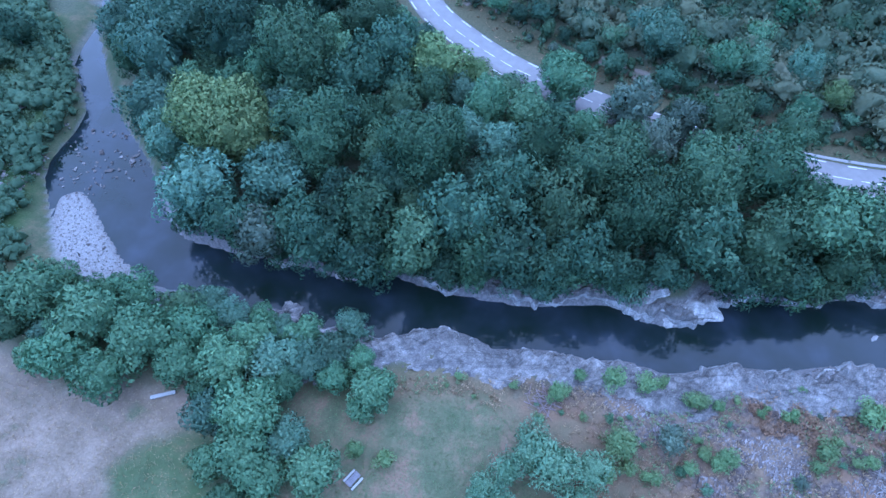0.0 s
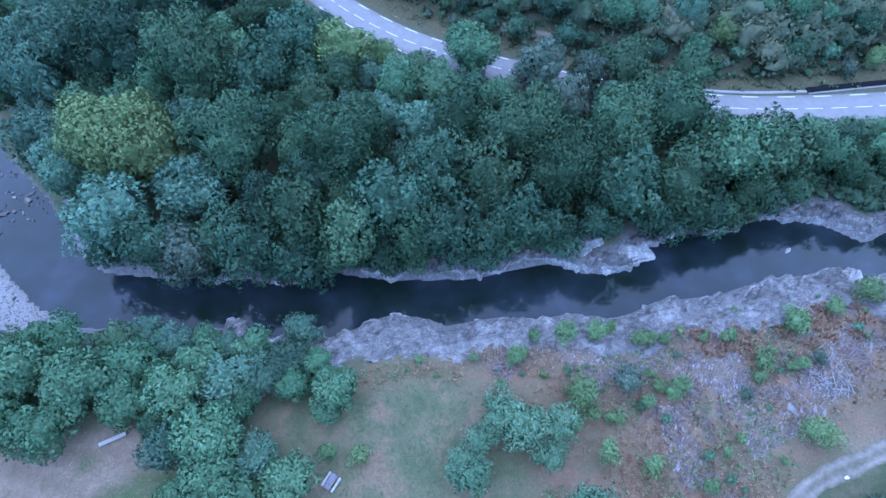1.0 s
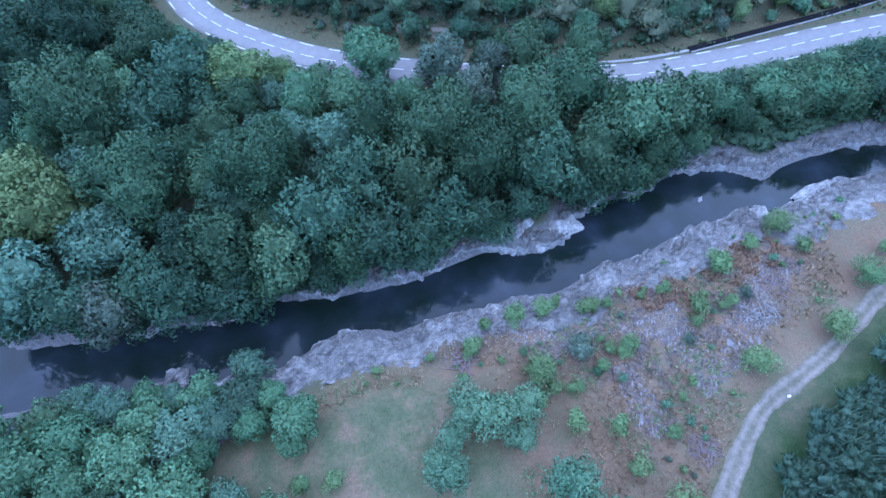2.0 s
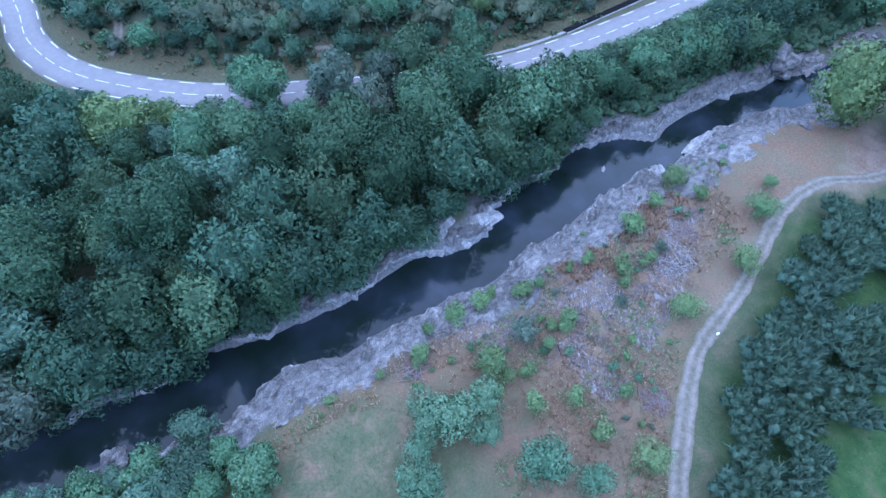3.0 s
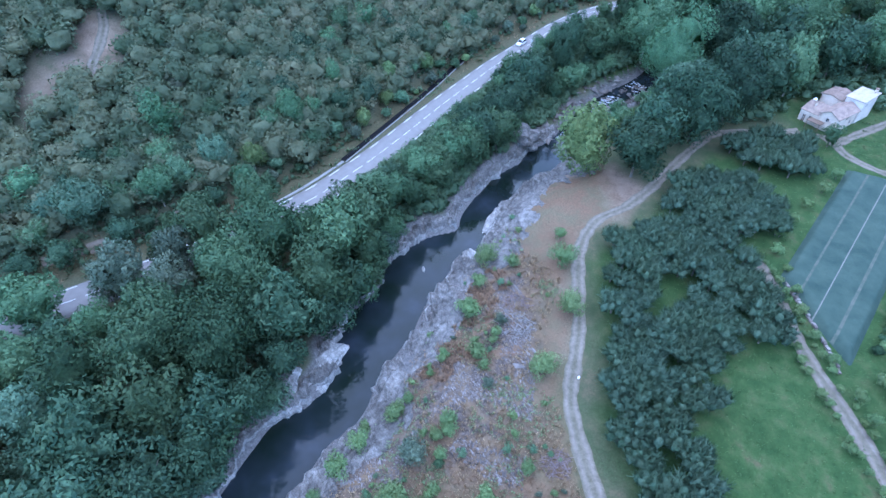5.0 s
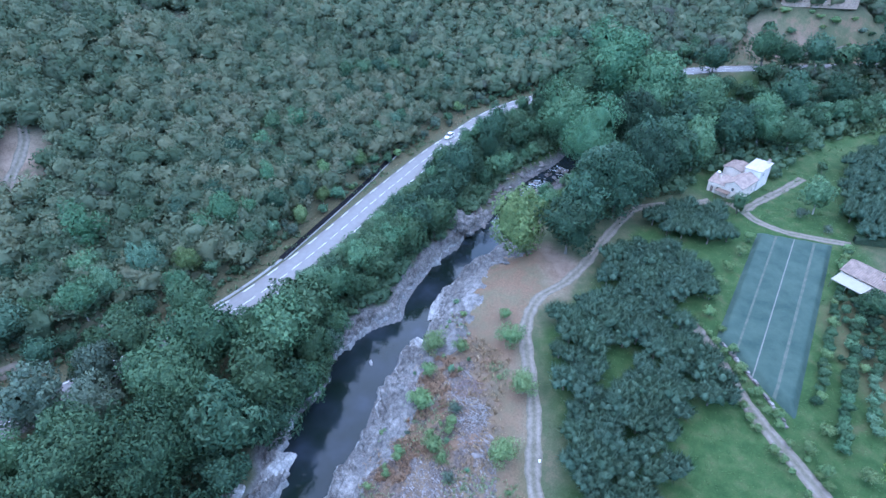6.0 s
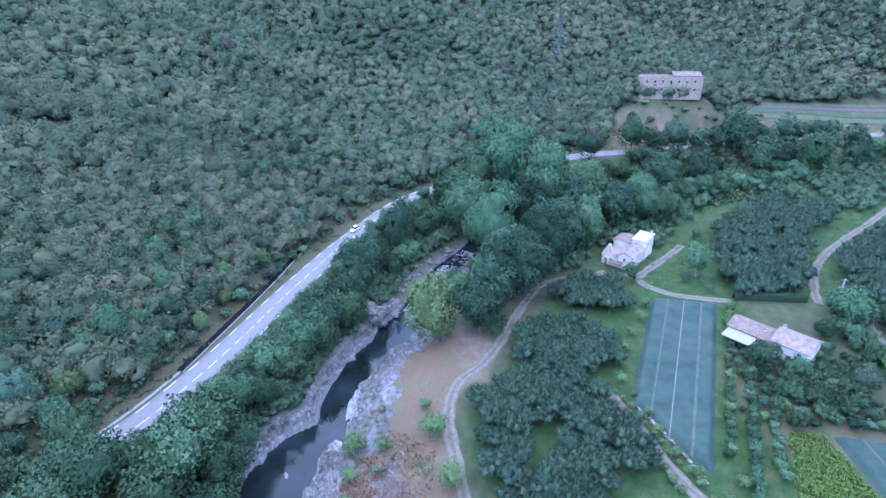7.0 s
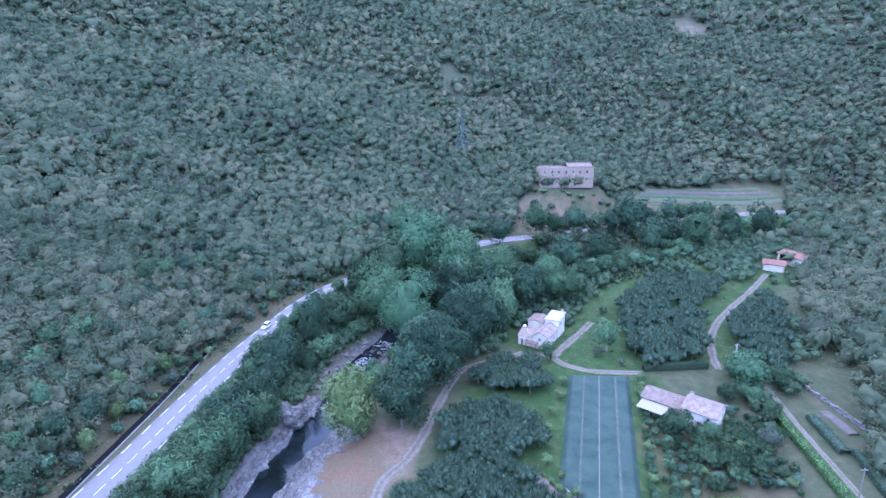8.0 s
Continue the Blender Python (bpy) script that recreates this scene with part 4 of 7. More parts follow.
# ------------------------------------------------------------------ the wooded hills, one sheet of crowns
def woods(name, count, area, reach, size, cards, leaf, keep, material, label, seed, knobs=12, cuts=2):
    """Uncountable oak crowns on the slopes: closed canopy of lobed domes with leaf sprays over them."""
    rs = np.random.RandomState(seed)
    step = math.sqrt((area[1] - area[0]) * (area[3] - area[2]) / count)
    x, y = np.meshgrid(np.arange(area[0], area[1], step), np.arange(area[2], area[3], step))
    x[::2] += step / 2
    x, y = x.ravel() + rs.uniform(-0.42, 0.42, x.size) * step, y.ravel() + rs.uniform(-0.42, 0.42, y.size) * step
    dist = np.hypot(x, y)
    ok = (dist > reach[0]) & (dist < reach[1]) & keep(x, y)
    x, y = x[ok], y[ok]
    z = height_at(x, y)
    n = len(x)
    s = size * rs.uniform(0.7, 1.3, n) * (0.85 + 0.35 * value_noise(x, y, 30))
    surface = lobed(rs, n, 7, knobs, 0.58, (0.3, 0.42))
    girth = np.stack([s * rs.uniform(0.95, 1.2, n), s * rs.uniform(0.95, 1.2, n), s * rs.uniform(0.8, 1.15, n)], -1)
    mid = np.stack([x, y, z + 0.75 * s], -1)
    e = unit(rs.normal(size=(n, cards, 3)) + [0, 0, 0.5])
    far, nrm = surface(e)
    p = e * (far * rs.uniform(0.84, 1.08, far.shape))[..., None] * girth[:, None] + mid[:, None]
    out = unit(nrm + 0.4 * e + [0, 0, 0.1])
    v, shade = leaf_cards(rs, p.reshape(-1, 3), out.reshape(-1, 3), leaf, leaf * 0.6, 0.1, 0.55)
    shade = np.repeat(unit(out + 0.2 * e).reshape(-1, 3), 3, 0)
    body = crown_body(surface, n, cuts, girth, mid, 0.72, -0.1)
    me = joined(name, v, shade, body)
    tone = np.clip(0.5 * rs.uniform(0, 1, n) + 0.3 * value_noise(x, y, 38) + 0.3 * value_noise(x + 90, y, 14) - 0.05, 0, 1)
    attribute(me, "tone", np.concatenate([np.repeat(tone, cards * 3), np.repeat(tone, len(BALLS[cuts][0]))]))
    me.materials.append(material)
    return tagged(new(name, me), label, "woodland", kind="stuff")


def woods_material(name, *tones):
    m, n, l, b = mat(name, 0.7, 0.04)
    a, geo = n.new("ShaderNodeAttribute"), n.new("ShaderNodeNewGeometry")
    a.attribute_name = "tone"
    tone = ramp(n, l, a.outputs["Fac"], *tones)
    c = mixc(n, l, 0.12, tone.outputs[0], ramp(n, l, geo.outputs["Random Per Island"], (0.0, (0.25, 0.27, 0.25)), (1.0, (0.75, 0.72, 0.7))).outputs[0], "OVERLAY")
    leafy = tex(n, l, 1.7, 5, 0.8)
    mottle = ramp(n, l, leafy.outputs[0], (0.32, (0.86, 0.87, 0.86)), (0.5, (0.98, 0.98, 0.98)), (0.68, (1.1, 1.09, 1.06)))
    bump(n, l, b, leafy.outputs[0], 0.45, 0.4)
    tint = mixc(n, l, 1.0, c, mottle.outputs[0], "MULTIPLY")
    l.new(tint, b.inputs["Base Color"])
    tr = n.new("ShaderNodeBsdfTranslucent")
    l.new(tint, tr.inputs["Color"])
    mx = n.new("ShaderNodeMixShader")
    mx.inputs[0].default_value = 0.42
    l.new(b.outputs[0], mx.inputs[1])
    l.new(tr.outputs[0], mx.inputs[2])
    l.new(mx.outputs[0], n["Material Output"].inputs["Surface"])
    return m


WOODS = woods_material("leaf_woods", (0.1, (0.109, 0.108, 0.083)), (0.3, (0.103, 0.146, 0.085)), (0.5, (0.144, 0.183, 0.113)), (0.72, (0.188, 0.210, 0.126)), (0.95, (0.241, 0.247, 0.160)))
THICKET = woods_material("leaf_thicket", (0.0, (0.087, 0.139, 0.080)), (0.5, (0.121, 0.185, 0.107)), (0.8, (0.151, 0.220, 0.124)), (1.0, (0.189, 0.248, 0.139)))


def on_hill(x, y):
    d, side, _ = to_line(x, y, road_line)
    bare_spot = sum((np.hypot(x - a, y - b) < 1.1 * r) for a, b, r in BARE) > 0
    return (side > 0) & (d > np.where(x > 80, 8.5, 12.5) + 5.5 * value_noise(x, y, 12)) & (value_noise(x, y, 17) > 0.08) & ~inside(x, y, OPEN) & ~bare_spot


def on_south_hill(x, y):
    return (y + 110 + 0.6 * (x - 130) < np.where(x > 145, 3, -4)) & (x > 60) & ~inside(x, y, ORCHARD_FAR)


def beyond(x, y):
    """The slopes outside the stretch of valley that is looked along."""
    away = (x < -95) | (y < -60 - 0.35 * abs(x - 60))
    return away & (to_line(x, y, south)[0] > 12) & ~((x > 30) & (x < 260) & (y > -150)) & ~inside(x, y, RIVER)


woods("oak_wood_near", 13000, (-70, 240, -40, 240), (60, 205), 3.1, 250, 0.40, on_hill, WOODS, "dense evergreen oak wood on the hillside", 1, 22)
woods("oak_wood_slope", 27000, (-120, 420, -200, 380), (205, 370), 3.7, 58, 0.66, on_hill, WOODS, "dense evergreen oak wood on the slope", 2)
woods("oak_wood_far", 27000, (-40, 640, -560, 560), (370, 610), 4.6, 24, 1.05, on_hill, WOODS, "far evergreen oak wood on the ridge", 3, 9, 1)
woods("oak_wood_south", 3000, (90, 330, -330, -90), (100, 400), 4.0, 130, 0.56, on_south_hill, WOODS, "evergreen oak wood on the southern slope", 4)
woods("oak_wood_ridge", 5200, (380, 900, -620, 300), (610, 850), 7.0, 16, 1.8, on_hill, WOODS, "far oak wood below the skyline", 6, 6, 1)
woods("oak_wood_round", 3000, (-500, 300, -500, 400), (120, 520), 5, 8, 1.2, beyond, WOODS, "loose oak wood on the outer slopes", 5, 6, 1)


def in_scrub(x, y):
    return open_ground(x, y) & np.any([inside(x, y, q) for q in SCRUB_ZONES], 0) & ~inside(x, y, ORCHARD_EAST) & ~inside(x, y, ORCHARD_FAR) & (value_noise(x, y, 9) > 0.2)


def on_west_bank(x, y):
    return inside(x, y, WEST_BANK) & ~inside(x, y, RIVER) & ~inside(x, y, GRAVEL) & (value_noise(x, y, 6) > 0.22)


woods("valley_thicket", 4700, (95, 270, -190, 20), (60, 400), 2.2, 50, 0.42, in_scrub, THICKET, "dense green bushes and low trees on the valley floor", 7, 12, 1)
woods("west_thicket", 3300, (-150, -70, 38, 152), (40, 400), 1.7, 44, 0.34, on_west_bank, THICKET, "tangled green bushes on the west bank", 8, 12, 1)


def embankment_growth(x, y):
    d, side, _ = to_line(x, y, road_line)
    return (side > 0) & (d > 8.3) & (d < 15) & (value_noise(x, y, 7) > 0.3) & ~inside(x, y, OPEN)


def riverside(x, y):
    d, side, _ = to_line(x, y, road_line)
    return (side < 0) & (d > 5.2) & (to_line(x, y, north)[0] > 3.2) & (to_line(x, y, north)[0] < to_line(x, y, south)[0]) & ~inside(x, y, RIVER)


def below_far_road(x, y):
    d, side, _ = to_line(x, y, road_line)
    return (side < 0) & (d > 5.5) & (d < 26) & (y < -52)


woods("embankment_thicket", 16000, (-20, 270, -45, 170), (60, 400), 0.95, 24, 0.24, embankment_growth, THICKET, "low green bushes on the road embankment", 9, 0, 1)
woods("riverside_thicket", 6500, (60, 215, 5, 70), (60, 400), 1.5, 44, 0.3, riverside, THICKET, "low green bushes between river and road", 10, 12, 1)
woods("roadside_thicket", 1500, (235, 300, -165, -50), (60, 400), 2.6, 50, 0.5, below_far_road, WOODS, "dark green bushes below the upper road", 11)


# ------------------------------------------------------------------ rock banks
def rock_material(name, dark, mid, pale, streak=0.9):
    m, n, l, b = mat(name, 0.85, 0.25)
    a, c = tex(n, l, 0.9, 6, 0.65), tex(n, l, 5.0, 5, 0.7)
    w = n.new("ShaderNodeTexWave")
    w.inputs["Scale"].default_value, w.inputs["Distortion"].default_value, w.inputs["Detail"].default_value = streak, 9.0, 3.0
    co = n.new("ShaderNodeTexCoord")
    mp = n.new("ShaderNodeMapping")
    mp.inputs["Rotation"].default_value = (0.3, 0.2, 0.7)
    l.new(co.outputs["Object"], mp.inputs[0])
    l.new(mp.outputs[0], w.inputs["Vector"])
    f = mixc(n, l, 0.45, a.outputs[0], c.outputs[0])
    f = mixc(n, l, 0.3, f, tex(n, l, 0.22, 4, 0.6).outputs[0])
    f = mixc(n, l, 0.03, f, w.outputs[0])
    col = ramp(n, l, f, (0.36, dark), (0.5, mid), (0.66, pale))
    v = n.new("ShaderNodeTexVoronoi")
    v.feature = "DISTANCE_TO_EDGE"
    v.inputs["Scale"].default_value = 0.3
    mp2 = n.new("ShaderNodeMapping")
    mp2.inputs["Rotation"].default_value, mp2.inputs["Scale"].default_value = (0, 0, 0.9), (0.45, 1.5, 1.0)
    l.new(mixc(n, l, 0.35, co.outputs["Object"], tex(n, l, 0.7, 3, 0.6).outputs["Color"], "LINEAR_LIGHT"), mp2.inputs[0])
    l.new(mp2.outputs[0], v.inputs["Vector"])
    crack = ramp(n, l, v.outputs[0], (0.0, (0.2, 0.2, 0.2)), (0.045, (1, 1, 1)))
    l.new(mixc(n, l, 0.5, col.outputs[0], crack.outputs[0], "MULTIPLY"), b.inputs["Base Color"])
    bump(n, l, b, f, 0.9, 0.3)
    return m


ROCK = rock_material("schist", (0.042, 0.039, 0.036), (0.14, 0.130, 0.12), (0.33, 0.31, 0.285))
PALE_ROCK = rock_material("bleached_schist", (0.10, 0.096, 0.092), (0.26, 0.248, 0.232), (0.53, 0.505, 0.475))


def strata(x, y, size):
    """Jagged relief whose ribs run slantwise, like tilted schist."""
    u, v = 0.8 * x + 0.6 * y, (-0.6 * x + 0.8 * y) * 2.4
    return ridged(u, v, size, 5)


def bank_rock(name, line, sign, start, stop, widths, rise, label, seed):
    """A ledge of jagged rock along a bank: out of the water, over the edge and back into the ground."""
    p = smooth_line(line, 0.3)
    p = p[(p[:, 0] > start) & (p[:, 0] < stop)]
    d = np.gradient(p, axis=0)
    d = d / np.linalg.norm(d, axis=1)[:, None]
    nrm = np.stack([-d[:, 1], d[:, 0]], -1) * sign
    s = np.arange(len(p)) * 0.3
    width = widths[0] + (widths[1] - widths[0]) * value_noise(s, s * 0 + seed * 31, 9)
    top = rise[0] + (rise[1] - rise[0]) * value_noise(s, s * 0 + seed * 57, 7)
    t = np.concatenate([[-0.1, -0.04], np.linspace(0, 1, 30)])
    jag = 3.2 * (ridged(s, s * 0 + seed * 5, 4.6, 5) - 0.5) + 1.1 * (value_noise(s, s * 0 + seed, 0.9) - 0.5)
    jag = jag - jag.mean() + 0.45
    off = t[None] * width[:, None] + jag[:, None] * (1 - np.clip(t, 0, 1))[None]
    xy = p[:, None] + nrm[:, None] * off[..., None]
    x, y = xy[..., 0] + 0.25 * (value_noise(xy[..., 0], xy[..., 1], 0.7) - 0.5), xy[..., 1] + 0.25 * (value_noise(xy[..., 1], xy[..., 0], 0.7) - 0.5)
    lift = np.interp(t, [-0.1, 0.0, 0.035, 0.2, 0.5, 0.8, 1.0], [-0.7, -0.15, 0.4, 0.8, 1.0, 0.8, 0.0])
    base = height_at(x, y)
    rel = 2.6 * (strata(x, y, 7.5) - 0.55) + 1.3 * (strata(x + 50, y, 2.2) - 0.5)
    steps = np.round(rel * 2.2) / 2.2
    rel = 0.55 * rel + 0.45 * steps + 0.3 * (value_noise(x, y, 0.7) - 0.5)
    z = water_level(x, y) + lift[None] * top[:, None] + rel * np.clip((t + 0.05) * 7, 0, 1)[None]
    z = np.where((t > 0.12)[None], np.maximum(z, base + 0.1 + 0.45 * rel), z)
    k = np.clip((t - 0.78) / 0.22, 0, 1)[None]
    z = z * (1 - k) + (base - 0.35 + 0.6 * rel) * k
    z = np.where(t[None] < 0, np.minimum(z, water_level(x, y) - 0.1), np.where(t[None] < 0.6, np.maximum(z, water_level(x, y) + 0.1 + 0.1 * value_noise(x, y, 0.5)), z))
    f = grid_faces(len(p), len(t))
    me = mesh_from(name, np.stack([x, y, z], -1).reshape(-1, 3), f if sign < 0 else f[:, ::-1])
    me.materials.append(ROCK)
    me.materials.append(PALE_ROCK)
    column = np.tile(np.arange(len(t) - 1), len(p) - 1)
    me.polygons.foreach_set("material_index", np.where((column >= 1) & (column <= 3), 1, 0).astype(np.int32))
    return tagged(new(name, me), label, "rock", kind="structure")


bank_rock("rock_bank_north", BANK_N, 1, -30, 132, (2.0, 5.0), (1.2, 2.8), "jagged grey schist ledge above the water", 1)
bank_rock("rock_bank_south", BANK_S, -1, -36, 118, (6.5, 12.5), (1.3, 2.8), "broad pale schist shelf beside the river", 2)


def boulder(name, place, size, turn, seed, material=None, cuts=4, label="grey schist boulder at the water's edge", flat=0.0):
    """An angular rock: a round body cut by noise and sunk a little into its bed."""
    bm = bmesh.new()
    bmesh.ops.create_icosphere(bm, subdivisions=cuts, radius=1.0)
    for v in bm.verts:
        q = v.co * 1.3 + Vector((seed * 7.1, seed * 3.3, 0))
        k = 1 + 0.45 * (noise.noise(q) + 0.5 * noise.noise(q * 2.3) + 0.25 * noise.noise(q * 5.1))
        v.co = Vector((v.co.x * size[0], v.co.y * size[1], v.co.z * size[2])) * k
    me = bpy.data.meshes.new(name)
    bm.to_mesh(me)
    bm.free()
    me.materials.append(material or ROCK)
    ob = new(name, me)
    ob.matrix_world = pose(*place, 0, 0, turn)
    return tagged(ob, label, "rock")


boulder("boulder", (123.5, 36.2, 2.2), (4.4, 3.6, 3.8), 20, 1, label="large rounded grey boulder on the river bank")
boulder("rock_outcrop", (39.5, 45.4, 1.0), (6.2, 3.6, 1.9), -12, 2, PALE_ROCK, label="pale rock outcrop reaching into the river")
boulder("rock_outcrop", (34.0, 46.5, 1.4), (4.5, 3.0, 2.0), 20, 3, PALE_ROCK, label="pale rock outcrop with dark hollows")
boulder("rock_outcrop", (-15.8, 52.2, 0.5), (2.6, 1.7, 1.2), 30, 4, PALE_ROCK, label="pale rock outcrop under the trees")
boulder("rock_outcrop", (-27.5, 54.6, 0.4), (1.8, 1.2, 0.9), 10, 5, PALE_ROCK, label="pale rock outcrop under the trees")
boulder("rock_outcrop", (-25.2, 43.6, 0.8), (2.0, 1.7, 1.5), 10, 6, label="grey rock outcrop below the trees")
boulder("rock_outcrop", (90.5, 32.2, 0.2), (4.5, 1.3, 0.7), 3, 7, PALE_ROCK, label="bleached white rock slab at the waterline")
boulder("rock_outcrop", (77, 32.2, 0.2), (2.6, 1.4, 0.9), 30, 8, PALE_ROCK, label="bleached rock slab at the waterline")
boulder("rock_outcrop", (131, 33.5, 1.5), (4, 2.6, 2.2), -30, 9, label="grey rock outcrop by the rapids")
boulder("stone", (69.9, 39.5, 0.05), (0.75, 0.3, 0.22), 35, 10, PALE_ROCK, 2, "white stone standing out of the water")


def cobbles(name, x, y, size, material, label, seed, sink=0.3, level=None, slabs=1.0):
    """Loose angular stones, far too many to count."""
    rs = np.random.RandomState(seed)
    n = len(x)
    z = height_at(x, y) if level is None else level
    base = np.array([(1, 0, 0), (0, 1, 0), (-1, 0, 0), (0, -1, 0), (0, 0, 1), (0, 0, -1)], float)
    tri = np.array([(0, 1, 4), (1, 2, 4), (2, 3, 4), (3, 0, 4), (1, 0, 5), (2, 1, 5), (3, 2, 5), (0, 3, 5)])
    v = base[None] * rs.uniform(0.6, 1.3, (n, 6, 1)) + rs.normal(0, 0.18, (n, 6, 3))
    s = size * rs.lognormal(0, 0.45, n)
    v = v * (s[:, None] * np.stack([rs.uniform(0.8, 1.5, n) * slabs, rs.uniform(0.5, 1.0, n), rs.uniform(0.35, 0.7, n)], -1))[:, None]
    a = rs.uniform(0, 6.28, n) if slabs == 1 else rs.normal(0.9, 0.5, n)
    ca, sa = np.cos(a)[:, None], np.sin(a)[:, None]
    w = np.stack([v[..., 0] * ca - v[..., 1] * sa, v[..., 0] * sa + v[..., 1] * ca, v[..., 2]], -1)
    w = w + np.stack([x, y, z + s * sink * 0.5], -1)[:, None]
    f = (np.arange(n)[:, None, None] * 6 + tri[None]).reshape(-1, 3)
    me = mesh_from(name, w.reshape(-1, 3), f)
    me.materials.append(material)
    return tagged(new(name, me), label, "stones", kind="stuff")


def scatter(poly, count, seed, test=None):
    rs = np.random.RandomState(seed)
    p = np.array(poly)
    x, y = rs.uniform(p[:, 0].min(), p[:, 0].max(), count), rs.uniform(p[:, 1].min(), p[:, 1].max(), count)
    ok = inside(x, y, poly)
    if test is not None:
        ok &= test(x, y)
    return x[ok], y[ok]


def stone_material(name, dark, middle, pale):
    m, n, l, b = mat(name, 0.9, 0.2)
    geo = n.new("ShaderNodeNewGeometry")
    t = tex(n, l, 6.0)
    c = ramp(n, l, geo.outputs["Random Per Island"], (0.0, dark), (0.5, middle), (1.0, pale))
    l.new(mixc(n, l, 0.3, c.outputs[0], t.outputs[0], "OVERLAY"), b.inputs["Base Color"])
    return m


STONE = stone_material("loose_stone", (0.07, 0.06, 0.053), (0.14, 0.122, 0.110), (0.25, 0.225, 0.205))
SHARD = stone_material("schist_shard", (0.070, 0.060, 0.055), (0.135, 0.118, 0.110), (0.25, 0.225, 0.212))
FOAM = stone_material("white_water", (0.30, 0.31, 0.33), (0.42, 0.43, 0.45), (0.55, 0.56, 0.58))
bare = lambda x, y: (value_noise(x, y, 5) > 0.52) & (value_noise(x + 40, y, 14) > 0.3)
sx, sy = scatter(SCREE, 42000, 21, bare)
cobbles("scree_stones", sx, sy, 0.085, SHARD, "grey broken schist shards on the river terrace", 22, slabs=2.0)
shore = [(-30, 44), (-10, 40), (10, 38), (40, 35), (70, 35), (95, 33), (116, 27), (118, 20), (96, 27), (70, 28), (40, 27), (14, 30), (-12, 33)]
sx, sy = scatter(shore, 5200, 23, lambda x, y: ~inside(x, y, RIVER) & (value_noise(x, y, 6) > 0.35))
cobbles("shore_stones", sx, sy, 0.14, STONE, "grey broken stones on the rock shelf", 24)
sx, sy = scatter(GRAVEL, 5200, 25)
cobbles("gravel_bar_pebbles", sx, sy, 0.1, STONE, "pale pebbles of the gravel bar", 26)
riffle = [(-79, 78), (-74, 70), (-66, 70), (-58, 76), (-66, 88), (-76, 90)]
sx, sy = scatter(riffle, 260, 27, lambda x, y: value_noise(x, y, 4) > 0.4)
cobbles("riffle_stones", sx, sy, 0.3, STONE, "pale stones breaking the shallow water", 28, level=sx * 0 + 0.03)
rapid = [(131, 29), (148, 26.5), (170, 16), (168, 9), (150, 19), (130, 24)]
sx, sy = scatter(rapid, 420, 29)
cobbles("rapid_stones", sx, sy, 0.55, STONE, "grey stones in the rapids", 30, level=water_level(sx, sy) + 0.1)
sx, sy = scatter(rapid, 2200, 33, lambda x, y: value_noise(x, y, 3.5) > 0.5)
cobbles("white_water", sx, sy, 0.17, FOAM, "white water breaking over the rapids", 34, sink=0, level=water_level(sx, sy) + 0.06, slabs=2.2)
rapid_banks = [(126, 38), (150, 33), (168, 25), (180, 14), (172, 4), (158, 10), (146, 16), (126, 20)]
sx, sy = scatter(rapid_banks, 900, 35, lambda x, y: ~inside(x, y, RIVER) & (np.minimum(to_line(x, y, north)[0], to_line(x, y, south)[0]) < 3.6))
cobbles("rapid_bank_rocks", sx, sy, 0.75, STONE, "tumbled grey rocks beside the rapids", 36)
sx, sy = scatter([(-100, 60), (-81, 62), (-79, 94), (-92, 112)], 1500, 31, lambda x, y: value_noise(x, y, 7) > 0.5)
cobbles("bank_stones", sx, sy, 0.35, STONE, "grey stones on the overgrown bank", 32)


# ------------------------------------------------------------------ low growth
def tufts(name, x, y, height, blades, width, material, label, seed, lean=0.6, flat=0.0):
    """Grass tufts and low growth: pointed blades spread from each foot."""
    rs = np.random.RandomState(seed)
    n = len(x)
    foot = np.stack([x, y, height_at(x, y) - 0.03], -1)
    s = height * rs.uniform(0.5, 1.4, n)
    d = unit(rs.normal(size=(n, blades, 3)) * [1, 1, 0.4] * lean + [0, 0, 1 - flat])
    side = unit(np.cross(d, rs.normal(size=(n, blades, 3)))) * width * s[:, None, None]
    start = foot[:, None] + rs.normal(0, 0.25, (n, blades, 3)) * [1, 1, 0] * s[:, None, None]
    tip = start + d * s[:, None, None]
    mid = start * 0.45 + tip * 0.55
    v = np.stack([start, mid + side, tip, mid - side], 2).reshape(-1, 3)
    shade = np.repeat(unit(d * 0.5 + [0, 0, 0.7]).reshape(-1, 3), 4, 0)
    me = mesh_from(name, v, np.arange(len(v)).reshape(-1, 4), True, shade)
    me.materials.append(material)
    return tagged(new(name, me), label, "grass", kind="stuff")


BUSHY = foliage("weed_leaf", (0.13, 0.19, 0.09), (0.24, 0.31, 0.16), 0.05)
STRAW = foliage("straw", (0.22, 0.165, 0.095), (0.42, 0.33, 0.205), 0.05)
RUST = foliage("rust_grass", (0.19, 0.130, 0.082), (0.32, 0.225, 0.145), 0.05)
GRASS = foliage("grass", (0.07, 0.125, 0.05), (0.14, 0.21, 0.09), 0.05)
SCRUB = foliage("scrub_leaf", (0.07, 0.115, 0.06), (0.145, 0.205, 0.105), 0.05)
sx, sy = scatter(TERRACE, 15000, 41, lambda x, y: (value_noise(x, y, 5) < 0.58) & ~inside(x, y, SAND))
tufts("dry_grass", sx, sy, 0.5, 5, 0.12, STRAW, "dry straw-coloured grass between the stones", 42)
sx, sy = scatter(TERRACE, 14000, 43, lambda x, y: (value_noise(x + 60, y, 9) > 0.58) & ~inside(x, y, SAND))
